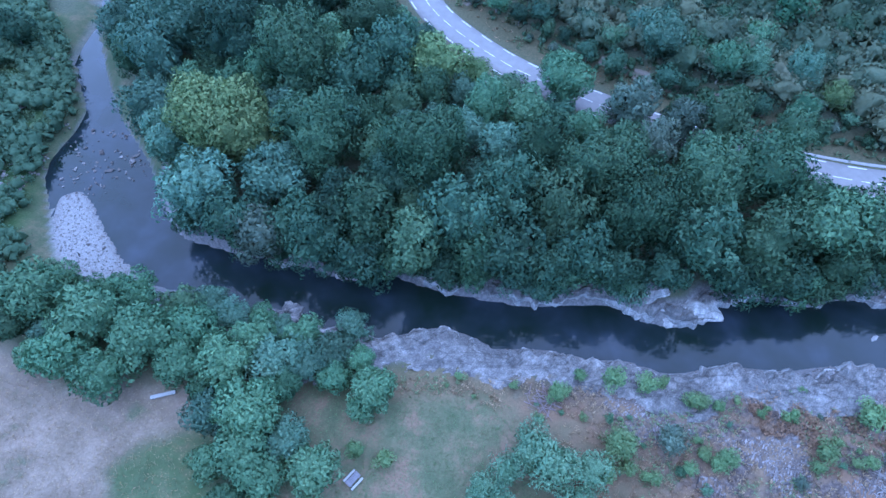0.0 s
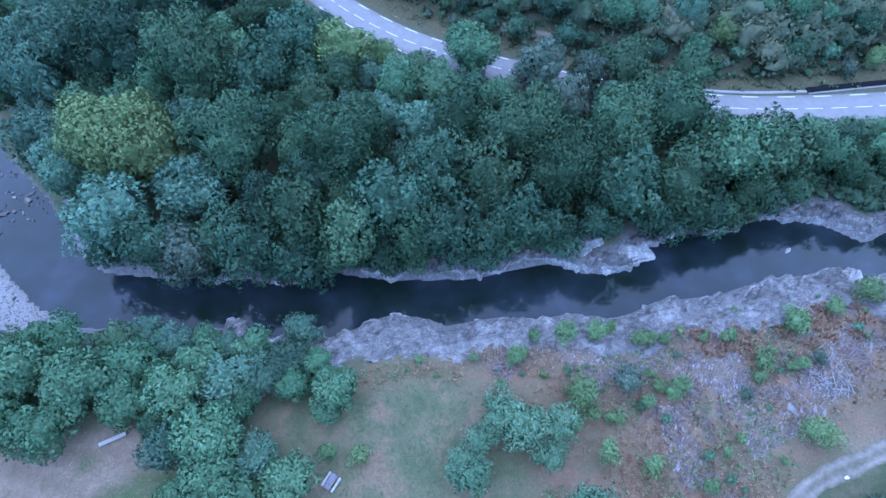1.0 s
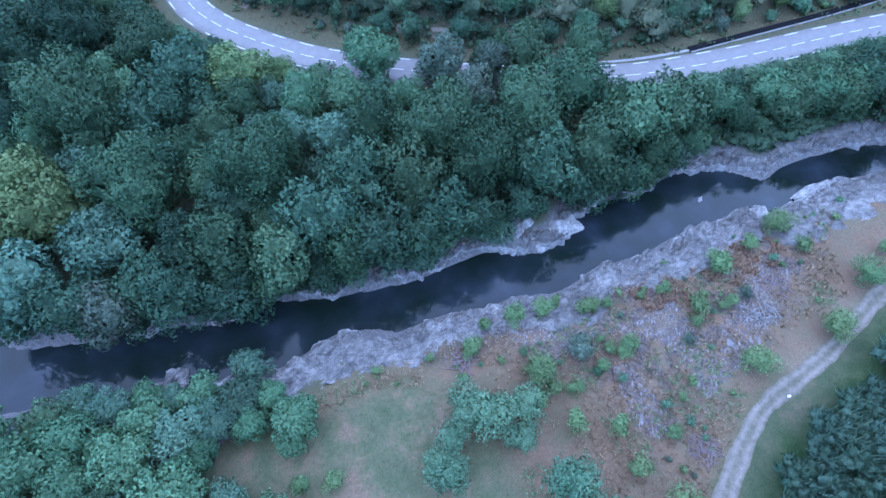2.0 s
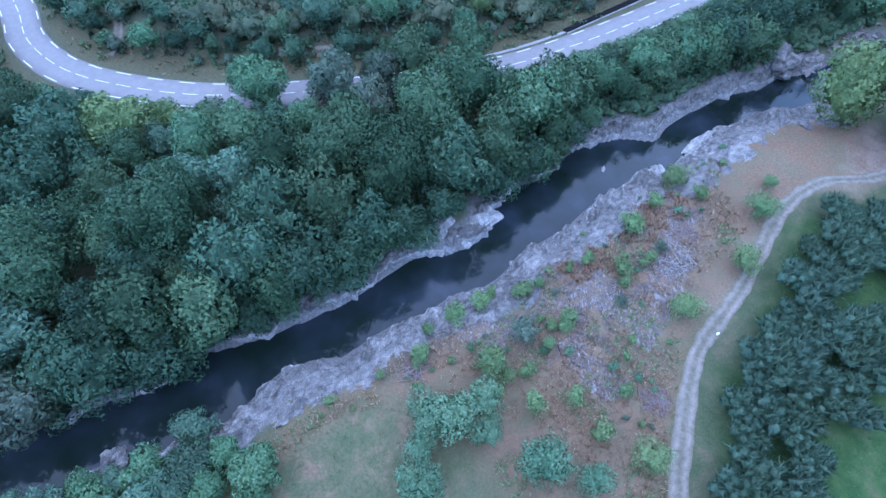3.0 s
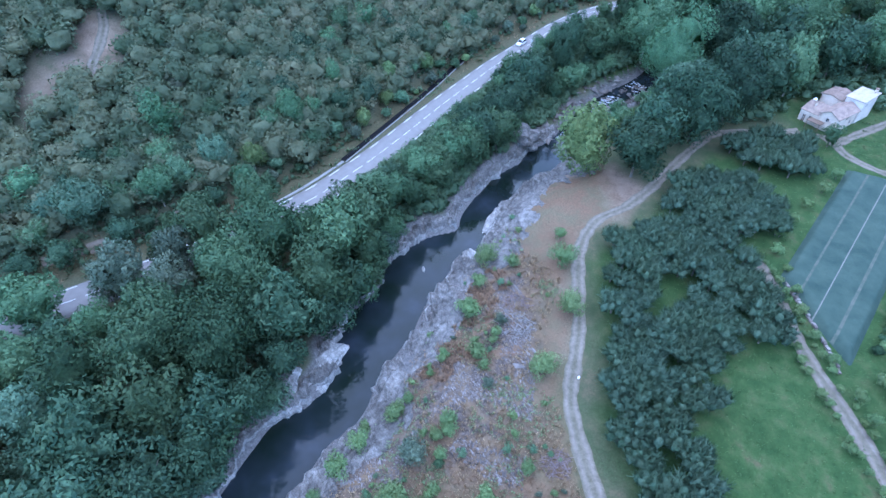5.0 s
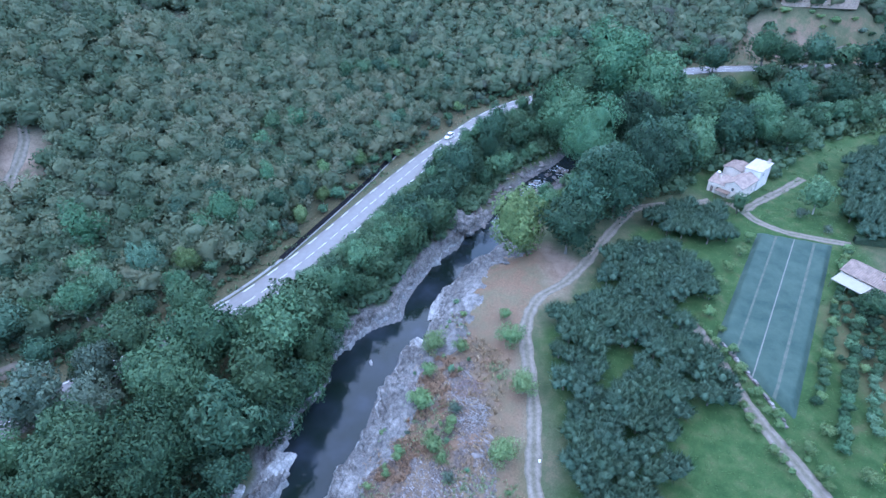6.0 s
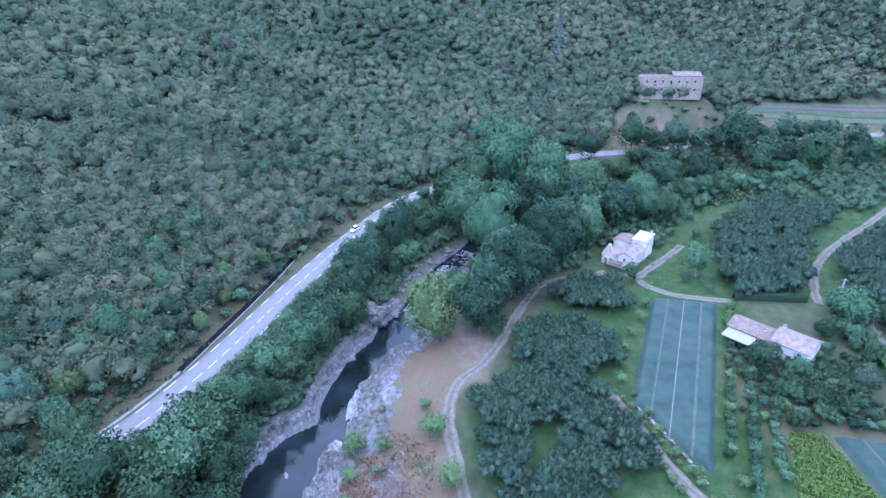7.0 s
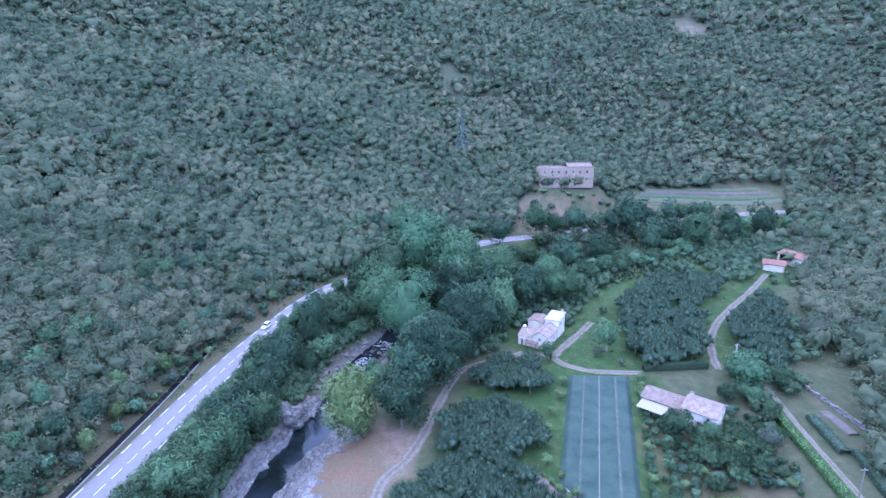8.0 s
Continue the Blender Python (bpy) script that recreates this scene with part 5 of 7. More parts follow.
tufts("rusty_grass", sx, sy, 0.45, 5, 0.12, RUST, "rust-brown dry grass on the terrace", 44)
sx, sy = scatter([(44, 27.5), (58, 27.5), (72, 28), (76, 24), (66, 20), (52, 20.5), (44, 23)], 3600, 67, lambda x, y: value_noise(x, y, 3) + 0.5 * value_noise(x, y, 1.2) > 0.85)
tufts("russet_grass", sx, sy, 0.5, 6, 0.16, RUST, "russet dry grass behind the rock shelf", 68)
sx, sy = scatter(LAWN, 7000, 61)
tufts("lawn_grass", sx, sy, 0.2, 4, 0.14, GRASS, "short worn grass of the picnic lawn", 62, 1.0)
sx, sy = scatter(DRY, 8000, 63)
tufts("dry_meadow_grass", sx, sy, 0.22, 4, 0.12, STRAW, "short dry grass of the bare meadow", 64, 1.0)
sx, sy = scatter(TERRACE, 9500, 65, lambda x, y: (value_noise(x + 20, y + 40, 6) > 0.6) & ~inside(x, y, SAND))
tufts("terrace_weeds", sx, sy, 0.55, 8, 0.11, BUSHY, "pale green weeds on the stony terrace", 66, 1.1)
green_zone = [(-100, 35), (-84, 62), (-84, 95), (-92, 120), (-120, 150), (-130, 60)]
sx, sy = scatter(green_zone, 2600, 45)
tufts("bank_scrub", sx, sy, 1.3, 12, 0.16, SCRUB, "tangled green scrub on the river bank", 46, 1.2)
north_zone = [(-60, 82), (-40, 60), (0, 51), (48, 49), (70, 49), (100, 42), (128, 36), (160, 40), (130, 52), (80, 58), (40, 74), (8, 92), (-12, 115), (-12, 150), (-60, 150)]
sx, sy = scatter(north_zone, 6500, 47, lambda x, y: (to_line(x, y, road_line)[0] > 5.0))
tufts("undergrowth", sx, sy, 1.2, 11, 0.17, SCRUB, "dense green undergrowth below the trees", 48, 1.2)


def hill_edge(x, y):
    d, side, _ = to_line(x, y, road_line)
    return (side > 0) & (d > 5.2) & (d < 24)


sx, sy = scatter([(-30, 90), (60, 66), (160, 50), (240, -20), (262, -60), (280, -60), (230, 60), (150, 85), (40, 110), (10, 150), (-30, 150)], 17000, 49, hill_edge)
k = value_noise(sx, sy, 9)
tufts("verge_grass", sx[k < 0.55], sy[k < 0.55], 0.6, 6, 0.11, RUST, "brown dry grass on the road embankment", 50)
tufts("verge_scrub", sx[k >= 0.5], sy[k >= 0.5], 0.9, 10, 0.16, SCRUB, "low green scrub on the road embankment", 51, 1.1)
sx, sy = scatter([(185, -20), (205, -10), (228, -32), (243, -75), (262, -135), (232, -140), (205, -75), (190, -50)], 2600, 53)
tufts("valley_scrub", sx, sy, 2.2, 14, 0.17, SCRUB, "dense green scrub on the valley floor", 54, 1.1)
sx, sy = scatter(MEADOW, 9000, 55)
tufts("meadow_grass", sx, sy, 0.28, 4, 0.12, GRASS, "short green meadow grass", 56, 0.9)
sx, sy = scatter([(138, -30), (150, -64), (137, -80), (190, -140), (225, -120), (215, -70), (180, -60), (165, -45)], 2600, 57)
tufts("garden_grass", sx, sy, 0.5, 6, 0.14, GRASS, "rough green grass round the houses", 58, 1.0)


# ------------------------------------------------------------------ road lines, drain, sign, car
def dashes(offset, period, length, width, start=0.0):
    """White dashes along the road, each a thin plate of its own."""
    p = smooth_line(ROAD, 0.4)
    d = np.gradient(p[:, :2], axis=0)
    d = d / np.linalg.norm(d, axis=1)[:, None]
    n = np.stack([-d[:, 1], d[:, 0]], -1)
    run = np.concatenate([[0], np.cumsum(np.linalg.norm(np.diff(p[:, :2], axis=0), axis=1))])
    for s in np.arange(start + 40, run[-1] - 60, period):
        at = np.linspace(s, s + length, 5)
        c = np.stack([np.interp(at, run, p[:, k]) for k in range(3)], -1)
        m = np.stack([np.interp(at, run, n[:, k]) for k in range(2)], -1)
        rows = []
        for o in (-width / 2, width / 2):
            xy = c[:, :2] + m * (offset + o)
            rows.append(np.column_stack([xy, c[:, 2] + 0.06 - 0.016 * abs(offset) + 0.012]))
        v = np.stack(rows, 1).reshape(-1, 3)
        part("line_dash", mesh_from("line_dash", v, grid_faces(5, 2)[:, ::-1]), PAINT, road)


dashes(0.0, 4.75, 3.2, 0.16)
dashes(3.4, 7.15, 3.4, 0.22)
dashes(-3.4, 7.15, 3.4, 0.22, 2.0)
CONCRETE = plain("concrete", (0.2, 0.19, 0.18), (0.3, 0.29, 0.27), 1.5, 0.9, relief=0.01)
# near-black colour that paints in the shaded void of the channel
VOID_BLACK = plain("void_black", (0.006, 0.006, 0.007), (0.014, 0.014, 0.015), 2.0, 0.95, 0.05)


def drain():
    """An open roadside channel, its dark void painted near-black on a raised strip, along the foot of the embankment.
    """
    line = smooth_line([(86, 68.0), (101, 67.0), (126, 65.2), (142, 64.4), (157, 63.4)], 1.0)
    base = new("drainage_channel")
    z = np.array([float(height_at(a, b)) for a, b in line])
    q = np.column_stack([line, np.convolve(np.pad(z, 4, "edge"), np.ones(9) / 9, "valid") + 0.3])
    part("channel_lining", ribbon("channel_lining", q, [-0.62, -0.60, -0.1, 0.1, 0.56, 0.58], [-0.5, 0.16, 0.08, 0.08, 0.3, -0.5]), VOID_BLACK, base, "raised strip painted near-black for the dark void")
    part("channel_lip", ribbon("channel_lip", q, [-0.74, -0.73, -0.64, -0.63], [-0.6, 0.0, 0.02, -0.6]), CONCRETE, base)
    tagged(base, "black open drainage channel beside the road", "drain")
    kerb = smooth_line([(58, 76.3), (66, 72.6), (76, 69.8), (86, 68.0)], 1.0)
    z = height_at(kerb[:, 0], kerb[:, 1])
    me = ribbon("gutter_kerb", np.column_stack([kerb, z]), [-0.3, -0.28, 0.28, 0.3], [-0.3, 0.16, 0.2, -0.3])
    me.materials.append(CONCRETE)
    tagged(new("gutter_kerb", me), "pale concrete gutter kerb beside the road", "kerb")


drain()


def box(bm, size, at, turn=0.0, bevel=0.0):
    """Adds a box with optional chamfers to a bmesh."""
    r = bmesh.ops.create_cube(bm, size=1.0)
    m = Matrix.Translation(at) @ Matrix.Rotation(turn, 4, "Z") @ Matrix.Diagonal((*size, 1))
    bmesh.ops.transform(bm, matrix=m, verts=r["verts"])
    if bevel:
        bmesh.ops.bevel(bm, geom=list({e for v in r["verts"] for e in v.link_edges}), offset=bevel, segments=2, affect="EDGES")
    return bm


def cylinder(bm, r1, r2, height, at, sides=16, axis=None):
    m = Matrix.Translation(at) @ (axis.to_track_quat("Z", "Y").to_matrix().to_4x4() if axis else Matrix.Identity(4))
    bmesh.ops.create_cone(bm, cap_ends=True, segments=sides, radius1=r1, radius2=r2, depth=height, matrix=m)
    return bm


WHITE_CAR = plain("car_paint_white", (0.78, 0.79, 0.8), (0.84, 0.84, 0.85), 0.5, 0.25, 0.5)
GLASS_DARK = plain("dark_glass", (0.01, 0.012, 0.015), (0.02, 0.024, 0.03), 1.0, 0.05, 0.5)
RUBBER = plain("rubber", (0.015, 0.015, 0.015), (0.03, 0.03, 0.03), 6.0, 0.8)
STEEL = plain("galvanised_steel", (0.45, 0.46, 0.47), (0.6, 0.6, 0.61), 4.0, 0.4, 0.5, 0.9)
LAMP_GLASS = plain("lamp_glass", (0.6, 0.6, 0.58), (0.75, 0.75, 0.72), 3.0, 0.15)
TAIL_RED = plain("tail_lamp_red", (0.3, 0.02, 0.02), (0.4, 0.04, 0.03), 3.0, 0.2)


def car(x, y, z, turn, paint, label, scale=1.0):
    """A small hatchback: lofted body, glasshouse, four wheels, lamps."""
    base = new("car")
    L, W = 4.1, 1.72
    side = [(-2.05, 0.35, 0.55), (-2.0, 0.62, 0.8), (-1.85, 0.85, 0.95), (-1.2, 0.92, 1.0), (-0.4, 0.95, 1.0), (0.8, 0.93, 1.0), (1.3, 0.86, 0.98), (1.9, 0.72, 0.9), (2.05, 0.45, 0.6)]
    v, f = [], []
    for sx_, top, wk in side:
        for yy, zz in ((-1, 0.22), (-1, 0.5), (-0.97, top - 0.06), (-0.8, top), (0.8, top), (0.97, top - 0.06), (1, 0.5), (1, 0.22)):
            v.append((sx_, yy * W / 2 * wk, zz))
    for a in range(len(side) - 1):
        for b in range(8):
            f.append((a * 8 + b, a * 8 + (b + 1) % 8, (a + 1) * 8 + (b + 1) % 8, (a + 1) * 8 + b))
    bm = bmesh.new()
    vs = [bm.verts.new(q) for q in v]
    for q in f:
        bm.faces.new([vs[i] for i in q])
    bm.faces.new(vs[:8][::-1])
    bm.faces.new(vs[-8:])
    bmesh.ops.recalc_face_normals(bm, faces=bm.faces[:])
    part("body", bm, paint, base)
    roof = [(-1.75, 0.95, 0.78), (-1.45, 1.38, 0.66), (-0.2, 1.48, 0.66), (0.35, 1.42, 0.65), (1.1, 0.94, 0.76)]
    bm = bmesh.new()
    ring = [[bm.verts.new((a, s * w, b)) for s in (-1, 1)] for a, b, w in roof]
    low = [[bm.verts.new((a, s * 0.8, 0.9)) for s in (-1, 1)] for a, b, w in roof]
    for k in range(4):
        for s in (0, 1):
            bm.faces.new((low[k][s], low[k + 1][s], ring[k + 1][s], ring[k][s]))
    bm.faces.new((ring[0][0], ring[0][1], ring[1][1], ring[1][0]))
    bm.faces.new((ring[3][0], ring[3][1], ring[4][1], ring[4][0]))
    bmesh.ops.recalc_face_normals(bm, faces=bm.faces[:])
    part("windows", bm, GLASS_DARK, base, "dark tinted windows")
    bm = bmesh.new()
    box(bm, (1.75, 1.34, 0.06), (-0.55, 0, 1.46), bevel=0.02)
    for sx_, ang in ((-1.6, 0.3), (0.75, -0.5)):
        for s in (-1, 1):
            box(bm, (0.08, 0.07, 0.55), (sx_, s * 0.7, 1.17))
    part("roof", bm, paint, base)
    for sx_ in (-1.25, 1.3):
        for s in (-1, 1):
            bm = cylinder(bmesh.new(), 0.31, 0.31, 0.2, (sx_, s * 0.78, 0.31), 18, Vector((0, 1, 0)))
            wheel = part("wheel", bm, RUBBER, base)
            part("rim", cylinder(bmesh.new(), 0.19, 0.19, 0.22, (sx_, s * 0.79, 0.31), 12, Vector((0, 1, 0))), STEEL, wheel)
    for s in (-1, 1):
        part("headlight", box(bmesh.new(), (0.12, 0.32, 0.14), (1.98, s * 0.55, 0.62), bevel=0.03), LAMP_GLASS, base)
        part("tail_light", box(bmesh.new(), (0.1, 0.2, 0.3), (-2.0, s * 0.6, 0.72), bevel=0.03), TAIL_RED, base)
    base.matrix_world = pose(x, y, z, 0, 0, turn) @ Matrix.Diagonal((scale, scale, scale, 1))
    return tagged(base, label, "car")


car(163.2, 51.2, 11.15, 166, WHITE_CAR, "small white car driving on the country road")


def post(name, x, y, z, height, radius, material, label, category, plates=()):
    base = new(name)
    part("post", cylinder(bmesh.new(), radius, radius * 0.8, height + 0.4, (0, 0, height / 2 - 0.2), 12), material, base)
    for part_name, size, at, mt in plates:
        part(part_name, box(bmesh.new(), size, at, bevel=0.01), mt, base)
    base.location = (x, y, z)
    return tagged(base, label, category)


SIGN_WHITE = plain("sign_white", (0.7, 0.7, 0.7), (0.8, 0.8, 0.8), 2.0, 0.5)
sx_, sy_ = 158.6, 46.6
post("sign_post", sx_, sy_, float(height_at(sx_, sy_)), 4.2, 0.11, SIGN_WHITE, "tall white road post at the roadside", "post",
     [("sign_plate", (0.06, 0.7, 0.5), (0, 0, 3.9), SIGN_WHITE)])
WOOD_POLE = plain("pole_wood", (0.16, 0.13, 0.1), (0.26, 0.22, 0.18), 2.0, 0.9)
POLE_CONCRETE = plain("pole_concrete", (0.42, 0.41, 0.39), (0.55, 0.54, 0.52), 2.0, 0.9)
post("utility_pole", 136.5, -86.5, float(height_at(136.5, -86.5)), 8.0, 0.2, POLE_CONCRETE, "pale concrete utility pole beside the orchard", "pole",
     [("crossarm", (0.12, 1.6, 0.12), (0, 0, 7.6), STEEL)])
post("utility_pole", 83.5, -80.5, float(height_at(83.5, -80.5)), 8.0, 0.17, WOOD_POLE, "dark wooden utility pole beside the path", "pole",
     [("crossarm", (0.12, 1.4, 0.12), (0, 0, 7.6), STEEL)])
post("marker_post", 163, 63.2, float(height_at(163, 63.2)), 1.1, 0.09, SIGN_WHITE, "small white marker post on the verge", "post")


# ------------------------------------------------------------------ dirt tracks
def dirt_material():
    m, n, l, b = mat("track_dirt", 0.95, 0.1)
    a = n.new("ShaderNodeAttribute")
    a.attribute_name = "rut"
    t, f = tex(n, l, 1.2, 5, 0.7), tex(n, l, 8, 4, 0.7)
    pale = ramp(n, l, t.outputs[0], (0.3, (0.14, 0.120, 0.096)), (0.7, (0.235, 0.203, 0.168)))
    mid = ramp(n, l, t.outputs[0], (0.35, (0.095, 0.090, 0.060)), (0.65, (0.160, 0.138, 0.103)))
    c = mixc(n, l, a.outputs["Fac"], mid.outputs[0], pale.outputs[0])
    l.new(mixc(n, l, 0.35, c, f.outputs[0], "OVERLAY"), b.inputs["Base Color"])
    bump(n, l, b, f.outputs[0], 0.6, 0.05)
    return m


DIRT = dirt_material()


def dirt_track(name, points, width, label):
    """Two worn wheel ruts with a rougher crown between them."""
    line = smooth_line(points, 0.5)
    o = np.linspace(-1, 1, 13)
    s = np.arange(len(line)) * 0.5
    edge = width / 2 * (1 + 0.45 * (value_noise(s, s * 0 + 9, 1.7) - 0.5))
    d = np.gradient(line, axis=0)
    d = d / np.linalg.norm(d, axis=1)[:, None]
    n = np.stack([-d[:, 1], d[:, 0]], -1)
    xy = line[:, None] + n[:, None] * (o[None] * edge[:, None])[..., None]
    rut = np.exp(-(((abs(o) - 0.5) / 0.26) ** 2))
    z = height_at(xy[..., 0], xy[..., 1]) + 0.07 - 0.05 * rut[None] - 0.12 * (abs(o) > 0.99)[None]
    me = mesh_from(name, np.dstack([xy, z]).reshape(-1, 3), grid_faces(len(line), len(o))[:, ::-1], True)
    attribute(me, "rut", np.tile(rut, len(line)) * (0.75 + 0.5 * value_noise(xy[..., 0].ravel(), xy[..., 1].ravel(), 1.0)))
    me.materials.append(DIRT)
    return tagged(new(name, me), label, "track", kind="structure")


dirt_track("dirt_track", TRACK, 2.8, "pale two-rut dirt track along the orchard")
dirt_track("farm_drive", [(147, -27), (149.5, -33.5), (147, -37), (142.8, -39.5), (139, -45), (137.4, -52), (136.8, -60.5)], 2.6, "pale gravel drive to the house")
dirt_track("farm_drive_spur", [(146, -36.5), (152, -41), (160, -47.5), (167, -53), (171, -56)], 2.6, "pale gravel drive beside the house")
dirt_track("upper_drive", [(137, -82.5), (144, -84.5), (154.7, -89.3), (166, -97), (178, -108), (190, -121), (202, -133), (211, -142)], 2.6, "pale two-rut drive through the far orchard")
dirt_track("hill_track", [(5, 121), (9.5, 126), (11, 131), (10.5, 137), (13.5, 145), (22, 152)], 2.6, "pale dirt track climbing between the oaks")
dirt_track("old_path", [(33, 99), (40, 94), (47, 89.7), (54, 86.3), (62, 83)], 2.4, "grey path below the oak wood")
dirt_track("slope_track", [(66, 116.5), (70, 119), (75, 121), (80, 124), (84, 129)], 2.2, "pale track on the bare slope")
dirt_track("garden_path", [(97, -19.5), (90.2, -23.6), (77.6, -28.2), (69.8, -32), (60.9, -37), (50, -42)], 2.8, "brown earth path beside the netted field")
dirt_track("terrace_path", [(128, -90), (117, -88), (100, -85), (84, -82.5), (70, -80)], 1.5, "pale path between the garden terraces")


# ------------------------------------------------------------------ orchards and gardens
def fruit_tree(seed, height=4.2, crown=2.6, kind="orchard", shoots=1050, length=0.8, width=0.075, name="orchard_tree"):
    """An old fruit tree: short trunk, spreading limbs, long leafy shoots that point up and out."""
    rs = np.random.RandomState(seed)
    base = new(name)
    n = 11
    a = np.arange(n) * 2.4
    r = crown * np.sqrt((np.arange(n) + 0.5) / n) * 0.75
    tips = np.stack([r * np.cos(a), r * np.sin(a), height * (0.72 - 0.22 * (r / crown) ** 2) + rs.normal(0, 0.25, n)], -1)
    paths = [[((0, 0, -0.3), 0.2), ((0, 0, 0.5), 0.16), ((0.05, 0, 1.2), 0.14)]]
    for q in tips:
        paths.append([((0.05, 0, 1.1), 0.08), (tuple(q * [0.5, 0.5, 0.62] + [0, 0, 0.25]), 0.055), (tuple(q), 0.025)])
    part("trunk", tube_mesh(paths, 5), BARK, base)
    k = rs.randint(n, size=shoots)
    out = unit(rs.normal(size=(shoots, 3)) * [0.9, 0.9, 0.6] + [0, 0, 0.4])
    at = tips[k] + out * rs.uniform(0.2, 1.0, (shoots, 1)) * crown * 0.4
    up = unit(out * 0.6 + rs.normal(0, 0.25, (shoots, 3)) + [0, 0, 0.35])
    nrm = unit(out + 0.3 * rs.normal(size=(shoots, 3)) + [0, 0, 0.3])
    side = unit(np.cross(nrm, up))
    le, wi = length * rs.uniform(0.6, 1.4, (shoots, 1)), width * rs.uniform(0.7, 1.3, (shoots, 1))
    v = np.stack([at - up * le * 0.6 + side * wi, at + up * le, at - up * le * 0.6 - side * wi], 1).reshape(-1, 3)
    shade = np.repeat(unit(out * 0.8 + 0.4 * nrm + [0, 0, 0.25]), 3, 0)
    core = cores(rs, tips - [0, 0, 0.15], np.full(n, crown * 0.28), 1, 0.25)
    part("crown", joined("crown", v, shade, core), LEAF[kind], base)
    return base


ORCHARD = [(89, 6.5), (97, -2), (96, -16.5), (76, -27), (65, -17), (53, -15.5), (42, -18), (28, -24), (35, -10), (45, -4), (54, -0.2), (72, 3)]
CLEARING = [(82, -2.6), (84.5, -10.7), (74, -12), (71.6, -4.5)]
ORCHARD_UPPER = [(131.7, -10.8), (143, -17), (142, -29), (132.1, -34), (126.1, -30), (125, -17.8)]
ORCHARD_MID = [(106.4, -2.3), (117.6, -5.5), (121.5, -17), (114.6, -25.7), (104.6, -25.6), (99.5, -18), (97.5, -13), (97, -4)]
orchard_models = {}


def orchard(poly, step, turn, words, group, seed, kind="orchard", holes=(), size=1.0, keep_all=0.93):
    """Trees in rows within a plot."""
    rs = np.random.RandomState(seed)
    p = np.array(poly)
    c, s = math.cos(turn), math.sin(turn)
    mid = p.mean(0)
    for i in np.arange(-22, 23):
        for j in np.arange(-22, 23):
            u, v = i * step + rs.normal(0, 0.5), j * step + (i % 2) * step / 2 + rs.normal(0, 0.5)
            x, y = mid[0] + u * c - v * s, mid[1] + u * s + v * c
            if not inside(np.array(x), np.array(y), poly) or any(inside(np.array(x), np.array(y), h) for h in holes) or rs.rand() > keep_all:
                continue
            key = (kind, rs.randint(4))
            made = key in orchard_models
            if not made:
                orchard_models[key] = fruit_tree(90 + len(orchard_models), kind=kind)
            q = size * rs.uniform(0.85, 1.2)
            m = Matrix.LocRotScale((x, y, float(height_at(x, y))), Euler((0, 0, rs.uniform(0, 6.28))), (q, q, q * rs.uniform(0.9, 1.1)))
            ob = copy_thing(orchard_models[key], m) if made else orchard_models[key]
            ob.matrix_basis = m
            tagged(ob, words, "fruit tree", group)


orchard(ORCHARD, 3.55, 0.3, "dark blue-green cherry tree in the orchard rows", "trees of the orchard", 61, holes=[CLEARING], keep_all=0.98)
orchard(ORCHARD_UPPER, 3.8, 0.5, "dark blue-green cherry tree in the upper orchard", "trees of the upper orchard", 62, keep_all=1.0)
orchard(ORCHARD_MID, 3.8, 0.5, "dark blue-green cherry tree in the upper orchard", "trees of the upper orchard", 65, keep_all=1.0)
orchard(ORCHARD_EAST, 4.5, 0.2, "dark blue-green cherry tree behind the house", "trees of the eastern orchard", 63, size=1.15)
orchard(ORCHARD_FAR, 4.4, 0.2, "dark blue-green cherry tree by the far drive", "trees of the far orchard", 64, size=1.1)
GARDEN_B = [(106, -60), (97, -52), (88, -54), (90, -64), (100, -78), (112, -82), (108, -74)]
orchard(GARDEN_B, 3.4, -0.3, "green fruit bush below the house", "garden fruit bushes", 66, "broad", size=0.75)

AROUND = [(106.8, -56.2, 3.6, "broad"), (104.8, -62.8, 2.9, "fresh"), (126, -83, 6.2, "fresh"), (132, -86, 4.2, "broad"), (119, -81, 3.0, "fresh"),
          (100.5, -74, 2.8, "willow"), (113, -82.5, 2.4, "broad"), (126, -93, 3.4, "broad"), (121, -75.5, 2.6, "broad")]
plant(AROUND, WORDS, "in the garden round the house", "garden trees", 9.0, 5.0, name="meadow_tree")
PATHSIDE = [(98.5, -24.5, 1.6, "bush"), (94, -26.5, 1.2, "light"), (88, -27.5, 1.5, "bush"), (83.5, -28.8, 1.4, "bush"), (78.5, -31, 1.2, "bush"),
            (74, -33.4, 1.3, "bush"), (68, -36.5, 1.5, "bush"), (64, -38.5, 1.4, "bush"), (59, -41, 1.4, "bush"), (104, -25, 1.8, "light"),
            (110, -27, 1.5, "bush"), (117, -30, 1.6, "light"), (124, -33.5, 1.7, "bush"), (131, -36.5, 1.7, "bush"), (72, -28.5, 1.2, "bush"),
            (66, -31.5, 1.1, "bush"), (72.5, -40, 1.5, "bush"), (88, -43.5, 1.3, "light"), (65, -44, 1.6, "bush"), (58, -35, 1.2, "bush")]
row_rs = np.random.RandomState(81)


def bush_row(a, b, step, sizes, kinds):
    """Places for bushes along a line, a little uneven."""
    a, b = np.array(a, float), np.array(b, float)
    n = int(np.linalg.norm(b - a) / step)
    return [(*(a + (b - a) * (k + 0.5) / n + row_rs.normal(0, 0.25, 2)), row_rs.uniform(*sizes), kinds[row_rs.randint(len(kinds))]) for k in range(n)]


